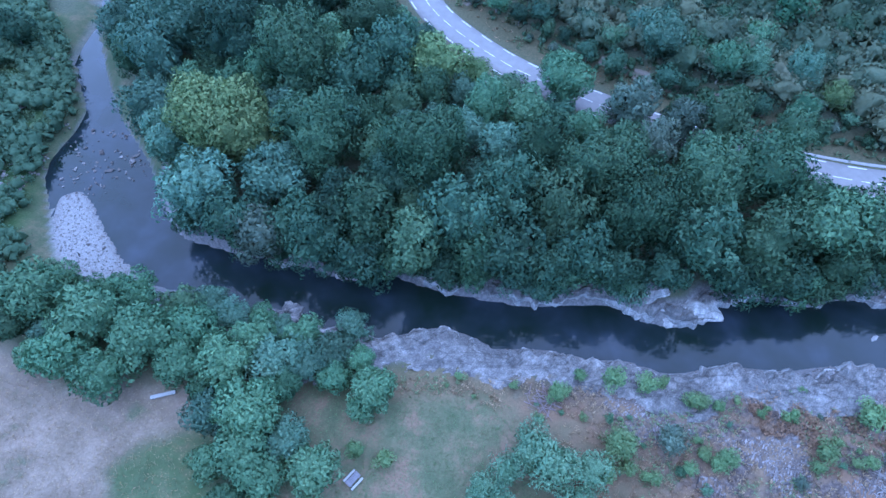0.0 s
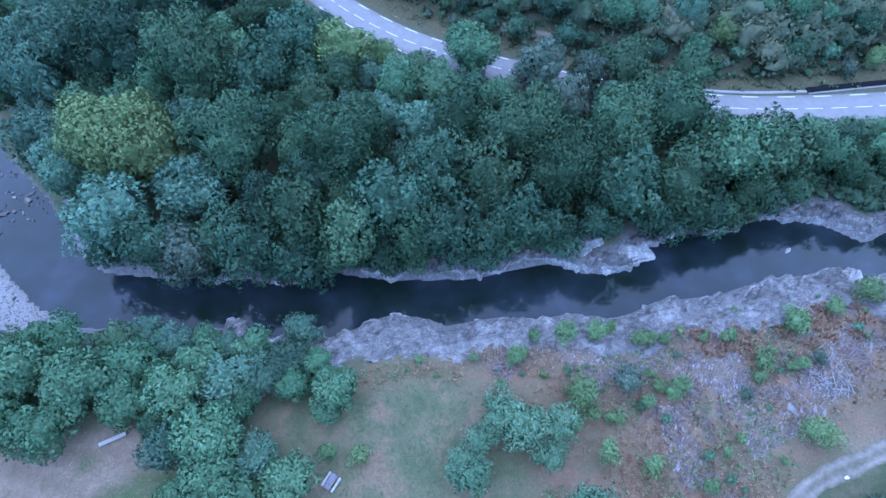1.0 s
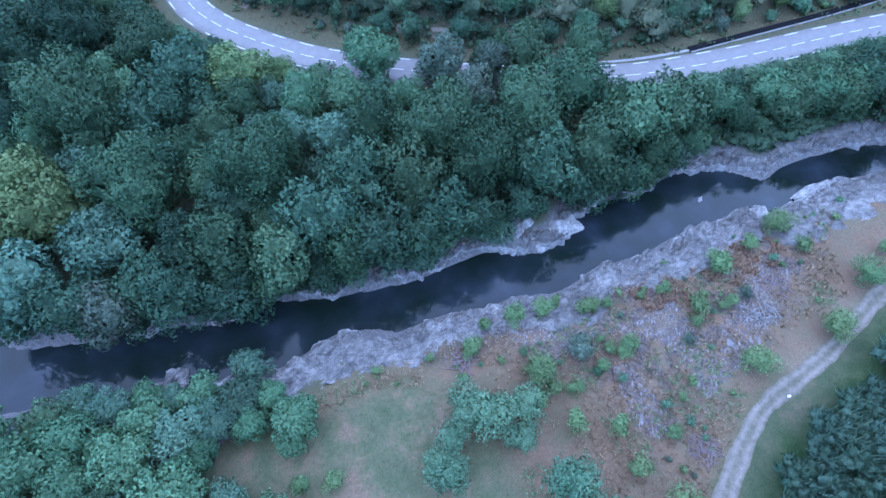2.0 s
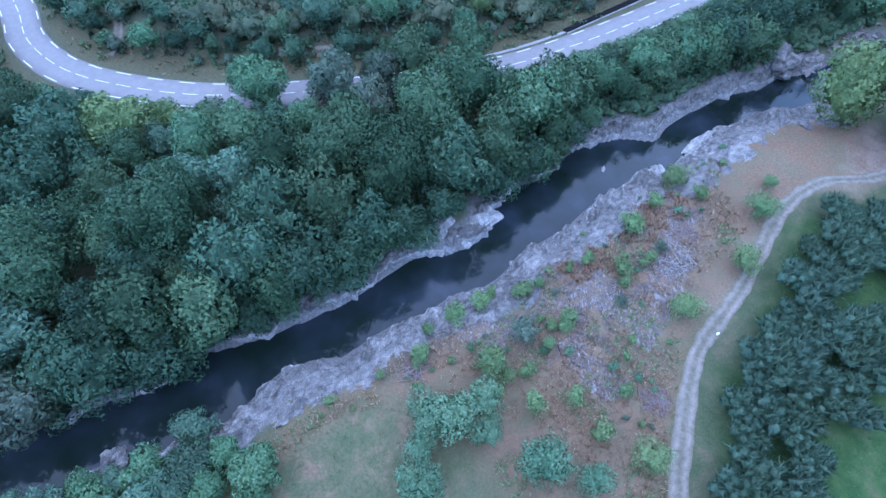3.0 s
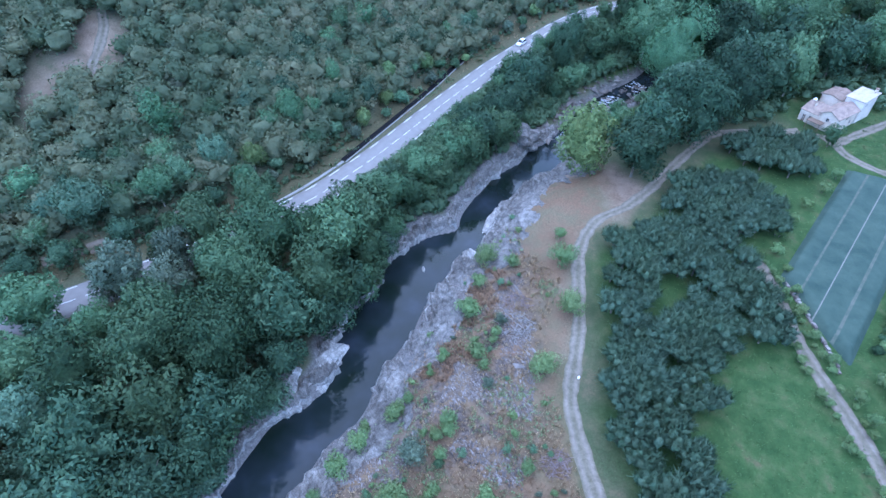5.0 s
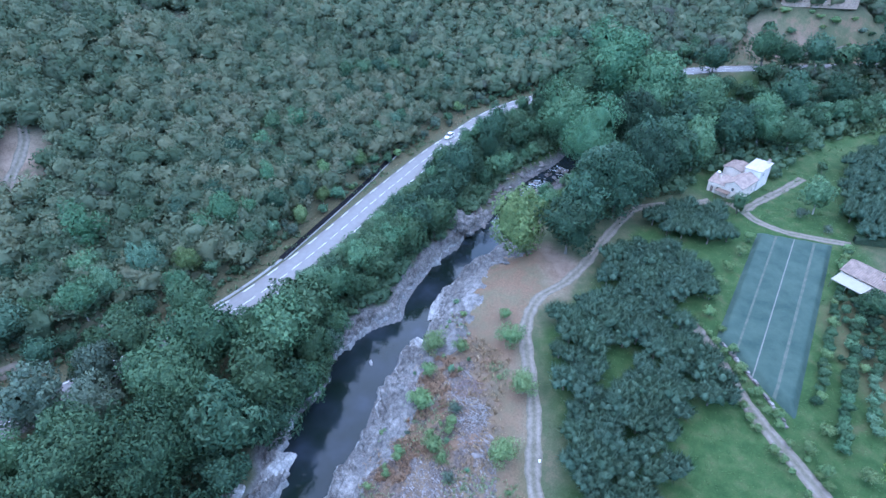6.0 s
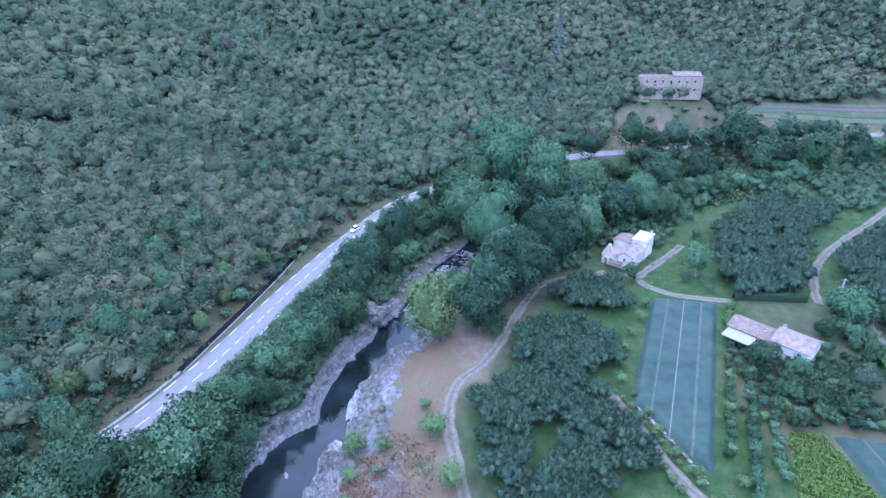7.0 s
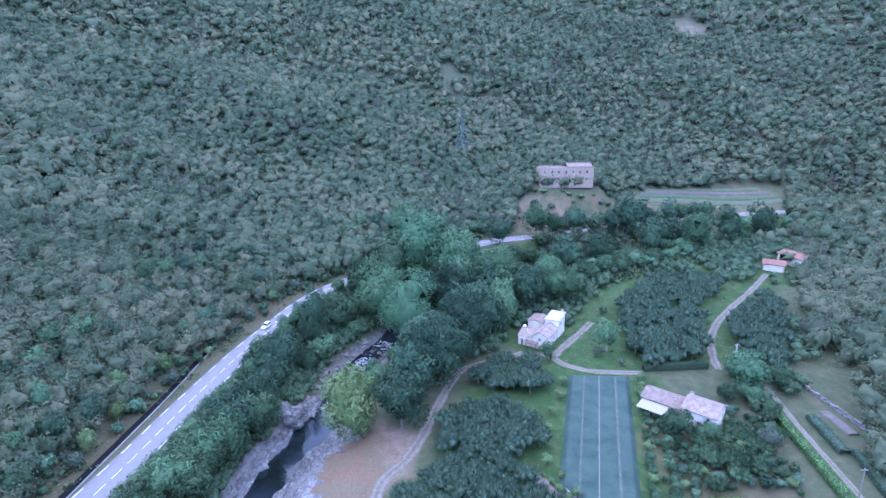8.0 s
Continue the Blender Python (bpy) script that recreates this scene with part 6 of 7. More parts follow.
GARDEN_ROWS = bush_row((134, -58.5), (78, -40), 1.9, (1.0, 1.5), ("broad", "bush", "broad")) + bush_row((104, -52.5), (69, -41.5), 1.8, (1.2, 1.7), ("broad", "fresh", "broad")) + \
    bush_row((92, -53), (74, -47.3), 1.9, (1.1, 1.5), ("silver", "broad", "silver")) + bush_row((112, -53.5), (101, -56), 2.2, (1.3, 1.8), ("broad", "dark"))
plant(GARDEN_ROWS, BUSH, "in a garden row", "bushes of the garden rows", 2.6, 1.6, "garden_bush", "bush", 3, leaf=0.2, lobes=9, knobs=40, cards=860, cuts=2)
GARDEN = [(86, -43), (104, -47), (122, -57), (111, -64), (117, -76), (100, -77), (86, -72), (88, -60)]
plant(fill(GARDEN, 900, (0.8, 2.0), ("broad", "dark", "bush", "broad", "bluish"), 36, 0.72), BUSH, "in the overgrown garden", "bushes of the garden", 2.6, 1.6, "garden_bush", "bush", 3, leaf=0.2, lobes=9, knobs=40, cards=860, cuts=2)
for k in (-1.9, 1.9):
    PATHSIDE += bush_row((97 - 0.4 * k, -19.5 + 0.9 * k), (70 - 0.4 * k, -32 + 0.9 * k), 2.4, (0.6, 1.2), ("bush", "light", "bush")) + \
        bush_row((69 - 0.45 * k, -32.4 + 0.85 * k), (50 - 0.45 * k, -42 + 0.85 * k), 2.6, (0.6, 1.2), ("bush", "light", "bush"))
plant(PATHSIDE, BUSH, "beside the netted field", "shrubs by the field", 2.6, 1.6, "shrub", "shrub", 3, leaf=0.15, lobes=9, knobs=45, cards=1500, cuts=2, fluff=0.62)
LAWN_SIDE = [(140, -27, 2.2, "broad"), (147, -51, 1.8, "willow"), (152, -62, 2.0, "fresh"), (164, -60, 1.8, "broad"), (176, -62, 2.2, "broad"),
             (141, -56, 1.4, "willow"), (170, -30, 3.0, "broad"), (176, -38, 3.0, "dark")]
plant(LAWN_SIDE, BUSH, "round the white house", "shrubs by the house", 2.6, 1.6, "shrub", "shrub", 3, leaf=0.15, lobes=9, knobs=45, cards=1500, cuts=2, fluff=0.62)

# conifer on the slope
CONIFER_LEAF = foliage("conifer_needles", (0.18, 0.225, 0.175), (0.29, 0.34, 0.275))


def conifer(x, y, height, radius, label):
    rs = np.random.RandomState(77)
    base = new("conifer")
    n = 2600
    h = rs.uniform(0.08, 1, n) ** 0.8
    a = rs.uniform(0, 6.28, n)
    tier = 0.75 + 0.25 * np.cos(h * 14 * 6.28)
    r = radius * (1 - h) * np.sqrt(rs.uniform(0.3, 1, n)) * tier
    p = np.stack([r * np.cos(a), r * np.sin(a), h * height], -1)
    out = unit(np.stack([np.cos(a), np.sin(a), 0 * a + 0.6], -1))
    part("trunk", tube_mesh([[((0, 0, -0.6), 0.35), ((0, 0, height * 0.5), 0.2), ((0, 0, height), 0.04)]]), BARK, base)
    v, shade = leaf_cards(rs, p, out, 0.9, 0.5, 0.3, 0.5)
    part("crown", mesh_from("crown", v, np.arange(len(v)).reshape(-1, 3), True, shade), CONIFER_LEAF, base)
    base.location = (x, y, float(height_at(x, y)))
    tagged(base, label, "conifer")


conifer(326, -23, 24, 5.5, "tall blue-green conifer above the oak wood")

# netted fields
def net_material(name, dark, light):
    m, n, l, b = mat(name, 0.75, 0.3)
    t, f = tex(n, l, 0.25, 5, 0.65), tex(n, l, 14.0, 2, 0.5)
    c = ramp(n, l, t.outputs[0], (0.3, dark), (0.7, light))
    l.new(mixc(n, l, 0.3, c.outputs[0], f.outputs[0], "OVERLAY"), b.inputs["Base Color"])
    bump(n, l, b, tex(n, l, 0.9, 4, 0.6).outputs[0], 0.5, 0.15)
    return m


NET = net_material("crop_net", (0.019, 0.042, 0.031), (0.050, 0.078, 0.056))
TAPE = plain("seam_tape", (0.09, 0.095, 0.08), (0.20, 0.19, 0.165), 2.0, 0.9)
FADED_TAPE = plain("faded_seam_tape", (0.035, 0.062, 0.045), (0.115, 0.115, 0.09), 0.9, 0.9)


def netted_field(name, corners, seams, label):
    """A crop net stretched over low hoops, with pale seams where its widths meet. corners: near-left, far-left, far-right, near-right."""
    c = np.array(corners, float)
    u, v = np.meshgrid(np.linspace(0, 1, 46), np.linspace(0, 1, 80))

    def spot(u, v):
        return ((1 - v) * (1 - u))[..., None] * c[0] + (v * (1 - u))[..., None] * c[1] + (v * u)[..., None] * c[2] + ((1 - v) * u)[..., None] * c[3]

    def height(u, v, xy):
        rim = np.minimum(np.minimum(u, 1 - u) * 14, np.minimum(v, 1 - v) * 30)
        sag = 0.25 * np.abs(np.sin(u * math.pi * (len(seams) + 1))) + 0.25 * value_noise(xy[..., 0], xy[..., 1], 2.5)
        return height_at(xy[..., 0], xy[..., 1]) + np.clip(rim, 0, 1) * (0.75 + sag) - 0.05

    base = new(name)
    xy = spot(u, v)
    me = mesh_from("net", np.dstack([xy, height(u, v, xy)]).reshape(-1, 3), grid_faces(80, 46), True)
    part("net", me, NET, base)
    for s, w, tape in seams:
        uu, vv = np.meshgrid(np.array([s - w, s - w / 2, s + w / 2, s + w]), np.linspace(0.005, 0.995, 80))
        xy = spot(uu, vv)
        z = height(uu, vv, xy) + np.array([0.0, 0.05, 0.05, 0.0])
        part("seam", mesh_from("seam", np.dstack([xy, z]).reshape(-1, 3), grid_faces(80, 4), True), tape, base, "pale frayed seam")
    return tagged(base, label, "crop net")


netted_field("netted_field", [(91.0, -25.2), (136.4, -39.2), (135.2, -56.0), (74.0, -36.2)], [(0.26, 0.014, FADED_TAPE), (0.5, 0.008, TAPE), (0.76, 0.018, FADED_TAPE)], "blue-green crop net stretched over a narrow field")
netted_field("netted_field", [(68, -62.8), (86.5, -61.2), (83.0, -81), (62, -79)], [(0.22, 0.012, FADED_TAPE), (0.6, 0.012, FADED_TAPE)], "blue-green crop net over a garden plot")
YELLOW = foliage("yellow_crop", (0.10, 0.18, 0.04), (0.19, 0.28, 0.075), 0.05)
sx, sy = scatter([(86.5, -53.6), (86.8, -60), (66, -62), (58, -52), (66, -47)], 3600, 71)
tufts("yellow_crop", sx, sy, 0.6, 7, 0.16, YELLOW, "bright yellow-green vegetable crop", 72, 0.9)
VINE = foliage("vine_leaf", (0.10, 0.20, 0.05), (0.19, 0.33, 0.10), 0.05)


def hedge(name, a, b, width, height, kind_mat, label, category, count=2600, leaf=0.16, seed=5):
    """A clipped row: stems below and leaves over a boxy body."""
    rs = np.random.RandomState(seed)
    a, b = np.array(a, float), np.array(b, float)
    d = (b - a) / np.linalg.norm(b - a)
    n = np.array([-d[1], d[0]])
    base = new(name)
    L = np.linalg.norm(b - a)
    s, w, h = rs.uniform(0, L, count), rs.uniform(-1, 1, count), rs.uniform(0.1, 1, count)
    face = rs.randint(3, size=count)
    w = np.where(face < 2, np.sign(w) * rs.uniform(0.85, 1.05, count), w)
    h = np.where(face == 2, rs.uniform(0.9, 1.05, count), h)
    xy = a + s[:, None] * d + (w * width / 2)[:, None] * n
    z = height_at(xy[:, 0], xy[:, 1]) + h * height * (0.92 + 0.16 * value_noise(s, s * 0, 1.5))
    out = np.where((face == 2)[:, None], np.array([[0, 0, 1.0]]), np.column_stack([np.sign(w)[:, None] * n, 0 * w]))
    v, shade = leaf_cards(rs, np.column_stack([xy, z]), out, leaf, leaf * 0.7, 0.1, 0.6)
    part("leaves", mesh_from("leaves", v, np.arange(len(v)).reshape(-1, 3), True, shade), kind_mat, base)
    t = np.linspace(0, L, 24)
    c = a + t[:, None] * d
    q = np.column_stack([c, height_at(c[:, 0], c[:, 1])])
    k = width * 0.42
    part("hedge_core", ribbon("hedge_core", q, [-k, -k, 0, k, k], [0, 0.84 * height, 0.88 * height, 0.84 * height, 0]), HEDGE_SHADE, base)
    return tagged(base, label, category)


# dark green painted on the core for the shade between a row's leaves
HEDGE_SHADE = plain("twig_shade", (0.03, 0.045, 0.025), (0.06, 0.08, 0.045), 2.0, 0.95)
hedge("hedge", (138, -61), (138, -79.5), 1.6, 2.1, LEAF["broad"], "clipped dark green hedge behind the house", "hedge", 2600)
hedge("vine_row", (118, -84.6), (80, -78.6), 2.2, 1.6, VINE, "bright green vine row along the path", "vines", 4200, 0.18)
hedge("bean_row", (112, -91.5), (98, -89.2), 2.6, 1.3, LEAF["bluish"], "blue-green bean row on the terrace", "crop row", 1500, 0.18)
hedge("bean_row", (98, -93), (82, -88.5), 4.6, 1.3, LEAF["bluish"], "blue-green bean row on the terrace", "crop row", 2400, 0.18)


# ------------------------------------------------------------------ houses
def mottled(name, base_col, stain, scale=0.5):
    m, n, l, b = mat(name, 0.9, 0.2)
    t, f = tex(n, l, scale, 6, 0.7), tex(n, l, 9.0, 3, 0.6)
    c = ramp(n, l, t.outputs[0], (0.35, stain), (0.6, base_col))
    l.new(mixc(n, l, 0.25, c.outputs[0], f.outputs[0], "OVERLAY"), b.inputs["Base Color"])
    bump(n, l, b, f.outputs[0], 0.4, 0.02)
    return m


PLASTER = mottled("pale_plaster", (0.70, 0.60, 0.50), (0.52, 0.43, 0.35))
PLASTER_BLUE = mottled("whitewash", (0.74, 0.67, 0.60), (0.58, 0.52, 0.46))
RUBBLE = mottled("rubble_stone", (0.40, 0.295, 0.225), (0.24, 0.175, 0.132), 1.2)
TILE = mottled("clay_tile", (0.27, 0.20, 0.16), (0.16, 0.12, 0.097), 0.9)
TILE_PALE = mottled("faded_clay_tile", (0.33, 0.25, 0.205), (0.20, 0.15, 0.122), 0.9)
TOWER_ROOF = mottled("pale_flat_roof", (0.46, 0.40, 0.36), (0.34, 0.29, 0.26), 0.7)
TILE_RED = mottled("red_clay_tile", (0.28, 0.145, 0.105), (0.19, 0.10, 0.075), 0.9)
CANVAS = plain("cream_awning", (0.27, 0.24, 0.19), (0.34, 0.305, 0.245), 1.0, 0.8)
SHUTTER = plain("shutter_paint", (0.35, 0.42, 0.5), (0.45, 0.52, 0.6), 2.0, 0.7)
DARK_SHUTTER = plain("shutter_brown", (0.12, 0.08, 0.06), (0.2, 0.14, 0.1), 2.0, 0.8)
GLASS = GLASS_DARK


def wall(parent, a, b, bottom, top, openings, material, thick=0.45, peak=0.0):
    """One wall from a to b (plan), with openings cut through it: (along, sill, width, height). peak: a gable's extra height at mid-length."""
    a, b = Vector((*a, 0)), Vector((*b, 0))
    L = (b - a).length
    d = (b - a).normalized()
    n = Vector((-d.y, d.x, 0))
    xs = sorted({0, L, L / 2, *[o[0] for o in openings], *[o[0] + o[2] for o in openings]})
    zs = sorted({bottom, top, *[o[1] for o in openings], *[o[1] + o[3] for o in openings]})
    bm = bmesh.new()

    def put(x, z, k):
        return bm.verts.new(a + d * x + n * (thick * k) + Vector((0, 0, z)))

    def slab(corners):
        f, g = [put(x, z, 0) for x, z in corners], [put(x, z, 1) for x, z in corners]
        bm.faces.new(f)
        bm.faces.new(g[::-1])
        for i in range(len(f)):
            j = (i + 1) % len(f)
            bm.faces.new((f[j], f[i], g[i], g[j]))

    for x0, x1 in zip(xs, xs[1:]):
        for z0, z1 in zip(zs, zs[1:]):
            cx, cz = (x0 + x1) / 2, (z0 + z1) / 2
            if not any(o[0] < cx < o[0] + o[2] and o[1] < cz < o[1] + o[3] for o in openings):
                slab([(x0, z0), (x1, z0), (x1, z1), (x0, z1)])
    if peak:
        slab([(0, top), (L, top), (L / 2, top + peak)])
    bmesh.ops.remove_doubles(bm, verts=bm.verts[:], dist=0.002)
    bmesh.ops.recalc_face_normals(bm, faces=bm.faces[:])
    w = part("wall", bm, material, parent)
    for ox, oz, ow, oh in openings:
        q = a + d * (ox + ow / 2) + n * (thick * 0.45)
        ang = math.atan2(d.y, d.x)
        fr = bmesh.new()
        for s in (-1, 1):
            box(fr, (0.08, 0.1, oh), q + d * (s * (ow / 2 - 0.04)) + Vector((0, 0, oz + oh / 2)), ang)
        for zz in (oz + 0.04, oz + oh - 0.04):
            box(fr, (ow, 0.1, 0.08), q + Vector((0, 0, zz)), ang)
        box(fr, (0.06, 0.1, oh), q + Vector((0, 0, oz + oh / 2)), ang)
        door = oz <= bottom + 0.8 and oh > 1.8
        win = part("door" if door else "window", fr, PAINT, parent)
        part("pane", box(bmesh.new(), (ow - 0.1, 0.03, oh - 0.1), q + Vector((0, 0, oz + oh / 2)), ang), DARK_SHUTTER if door else GLASS, win)
    return w


def tiled_slope(parent, a, b, c, d, material, thick=0.16, step=0.42, name="roof"):
    """A roof slope with rows of half-round tiles; a-b is the eave, d-c the ridge."""
    a, b, c, d = (Vector(q) for q in (a, b, c, d))
    cols = max(4, int((b - a).length / step) * 4)
    rows = max(3, int((d - a).length / 0.5))
    nrm = (b - a).cross(d - a).normalized()
    if nrm.z < 0:
        nrm = -nrm
    v = []
    rs = random.Random(int(abs(a.x * 7 + a.y * 13)))
    for k in (1, 0):
        for j in range(rows + 1):
            lift = rs.uniform(-0.015, 0.015)
            for i in range(cols + 1):
                u, t = i / cols, j / rows
                p = (a * (1 - u) + b * u) * (1 - t) + (d * (1 - u) + c * u) * t
                h = thick + 0.09 * abs(math.sin(i * math.pi / 4)) + lift if k else 0.0
                v.append(p + nrm * h)
    f = grid_faces(rows + 1, cols + 1)
    m = (rows + 1) * (cols + 1)
    rim = [i for i in range(cols + 1)] + [j * (cols + 1) + cols for j in range(1, rows + 1)] + \
          [rows * (cols + 1) + i for i in range(cols - 1, -1, -1)] + [j * (cols + 1) for j in range(rows - 1, 0, -1)]
    sides = [(rim[k], rim[(k + 1) % len(rim)], rim[(k + 1) % len(rim)] + m, rim[k] + m) for k in range(len(rim))]
    me = mesh_from(name, [tuple(q) for q in v], np.vstack([f, f[:, ::-1] + m, sides]))
    bm = bmesh.new()
    bm.from_mesh(me)
    bmesh.ops.recalc_face_normals(bm, faces=bm.faces[:])
    bm.to_mesh(me)
    bm.free()
    return part(name, me, material, parent)


def gabled(parent, origin, along, across, length, depth, bottom, eave, peak, plaster, tile, front=(), back=(), end0=(), end1=(), over=0.4):
    """A block with a ridge along its length. Openings are per wall."""
    o, u, v = Vector(origin), Vector(along).normalized(), Vector(across).normalized()
    p = [o, o + u * length, o + u * length + v * depth, o + v * depth]
    wall(parent, p[0], p[1], bottom, eave, front, plaster)
    wall(parent, p[1] + v * 0.46, p[2] - v * 0.0, bottom, eave, end1, plaster, peak=peak)
    wall(parent, p[2], p[3], bottom, eave, back, plaster)
    wall(parent, p[3] - v * 0.0, p[0] + v * 0.46, bottom, eave, end0, plaster, peak=peak)
    drop = over * 2 * peak / depth
    z0, z1 = eave - drop + 0.06, eave + peak + 0.06
    l0, l1 = o - u * over, o + u * (length + over)
    for s in (0, 1):
        e = -v * over if s == 0 else v * (depth + over)
        tiled_slope(parent, (*(l0 + e), z0), (*(l1 + e), z0), (*(l1 + v * depth / 2), z1), (*(l0 + v * depth / 2), z1), tile)


def chimney(parent, x, y, bottom, top, w=0.6, cap=True):
    c = part("chimney", box(bmesh.new(), (w, w, top - bottom), (x, y, (bottom + top) / 2), 0.4), PLASTER, parent)
    if cap:
        part("chimney_cap", box(bmesh.new(), (w + 0.2, w + 0.2, 0.12), (x, y, top + 0.12), 0.4), TILE, c)


def house_by_field():
    """Two-part farmhouse: a tall block with a white gable, a lower wing, and a cream awning."""
    h = new("house")
    A = Vector((111.6, -59.6))
    e, n = Vector((-0.70, -0.714)), Vector((0.714, -0.70))
    g = float(height_at(112, -64)) - 0.4
    gabled(h, A, e, n, 7.4, 7.6, g, g + 4.7, 1.7, PLASTER_BLUE, TILE_PALE,
           front=[(1.0, g + 2.9, 0.9, 1.2), (3.4, g + 0.4, 1.1, 2.2), (5.3, g + 2.9, 0.9, 1.2)], end1=[(4.2, g + 2.7, 1.0, 1.3)])
    B = A - e * 10.2 + n * 1.2
    gabled(h, B, e, n, 9.7, 6.4, g, g + 3.4, 1.5, PLASTER, TILE, front=[(1.5, g + 0.4, 1.0, 2.1), (6.5, g + 1.4, 1.0, 1.1)], over=0.35)
    chimney(h, *(A + e * 0.6 + n * 3.9), g + 5.8, g + 7.3)
    chimney(h, *(B + e * 7.4 + n * 1.9), g + 3.6, g + 5.1, 0.5)
    bm = bmesh.new()
    c = [(B + e * 0.2 - n * 3.9, g + 2.5), (B + e * 6.8 - n * 3.9, g + 2.5), (B + e * 6.8 - n * 0.35, g + 3.1), (B + e * 0.2 - n * 0.35, g + 3.1)]
    top = [bm.verts.new((*q, z)) for q, z in c]
    low = [bm.verts.new((*q, z - 0.12)) for q, z in c]
    bm.faces.new(top)
    bm.faces.new(low[::-1])
    for i in range(4):
        bm.faces.new((top[i], low[i], low[(i + 1) % 4], top[(i + 1) % 4]))
    bmesh.ops.recalc_face_normals(bm, faces=bm.faces[:])
    awning = part("awning", bm, CANVAS, h, "cream canvas awning")
    for k in (0.4, 3.5, 6.6):
        q = B + e * k - n * 3.7
        part("awning_post", cylinder(bmesh.new(), 0.06, 0.06, 2.9, (*q, g + 1.1), 10), STEEL, awning)
    for k in (0.6, 2.1, 5.0, 6.5):
        q = A + e * k - n * 0.06
        part("shutter", box(bmesh.new(), (0.42, 0.06, 1.2), (*q, g + 3.5), math.atan2(e.y, e.x)), SHUTTER, h, "blue-grey painted shutter")
    tagged(h, "whitewashed farmhouse with clay tile roof and cream awning", "house")


house_by_field()


def white_house():
    """Pale plastered house of four blocks, the rear one a tower with a pale lean-to roof."""
    h = new("house")
    K = Vector((151.0, -36.2))
    r, l = Vector((0.84, -0.54)), Vector((0.54, 0.84))
    g = float(height_at(155, -36)) - 0.5
    # low front wing along the left facade
    gabled(h, K + l * 4.3 + r * 0.6, l, r, 5.0, 7.0, g, g + 3.3, 1.3, PLASTER, TILE_PALE, end1=[(2.0, g + 1.3, 0.9, 1.1)],
           back=[(2, g + 1.2, 0.9, 1.1)], front=[(1.6, g + 1.3, 1.0, 1.2), (3.4, g + 0.4, 0.9, 2.0)])
    # main gable end block
    gabled(h, K, r, l, 9.0, 4.6, g, g + 4.5, 1.2, PLASTER, TILE_PALE, front=[(1.5, g + 1.2, 0.9, 1.2), (4.5, g + 2.9, 0.8, 1.0), (6.8, g + 1.2, 0.9, 1.2)], end0=[(1.8, g + 2.8, 0.8, 1.0)])
    # rear block with a shallow dark roof
    q = K + r * 9.3 + l * 4.9
    gabled(h, q, r, l, 6.4, 5.0, g, g + 5.0, 0.5, PLASTER, TILE, front=[(1.2, g + 1.2, 0.9, 1.3), (4.2, g + 3.2, 0.8, 1.1)], over=0.3)
    # tower with lean-to roof
    q = K + r * 9.7 - l * 0.2
    d, w = 6.5, 4.4
    for a, b, o, pk in ((q, q + r * d, [(2, g + 4.6, 0.9, 1.1)], 0), (q + r * d + l * 0.46, q + r * d + l * (w - 0.46), [], 0), (q + r * d + l * w, q + l * w, [], 0), (q + l * (w - 0.46), q + l * 0.46, [(1.2, g + 4.4, 0.9, 1.2)], 0)):
        wall(h, a, b, g, g + 6.4, o, PLASTER_BLUE)
    a, b, c, e = q - l * 0.3 - r * 0.3, q + r * (d + 0.3) - l * 0.3, q + r * (d + 0.3) + l * (w + 0.3), q - r * 0.3 + l * (w + 0.3)
    tiled_slope(h, (*e, g + 6.45), (*a, g + 6.6), (*b, g + 7.4), (*c, g + 7.25), TOWER_ROOF, 0.1)
    chimney(h, *(q + r * 6.0 + l * 0.8), g + 6.4, g + 8.4, 0.55)
    chimney(h, *(K + l * 7.6 + r * 2.8), g + 3.8, g + 5.4, 0.5)
    part("satellite_dish", cylinder(bmesh.new(), 0.5, 0.15, 0.2, (*(K + l * 9.0 + r * 4.5), g + 5.0), 16, Vector((-1, 0.3, 0.4))), SIGN_WHITE, h, "white satellite dish")
    arb = part("pergola", box(bmesh.new(), (3.6, 2.2, 0.12), (*(K + l * 4.2 - r * 1.6), g + 2.7), math.atan2(l.y, l.x)), DARK_SHUTTER, h, "dark wooden pergola roof")
    for a in (-1.6, 1.6):
        part("pergola_post", cylinder(bmesh.new(), 0.07, 0.07, 2.7, (*(K + l * (4.2 + a) - r * 2.5), g + 1.35), 10), DARK_SHUTTER, arb)
    tagged(h, "pale plastered country house with faded clay roofs", "house")


white_house()


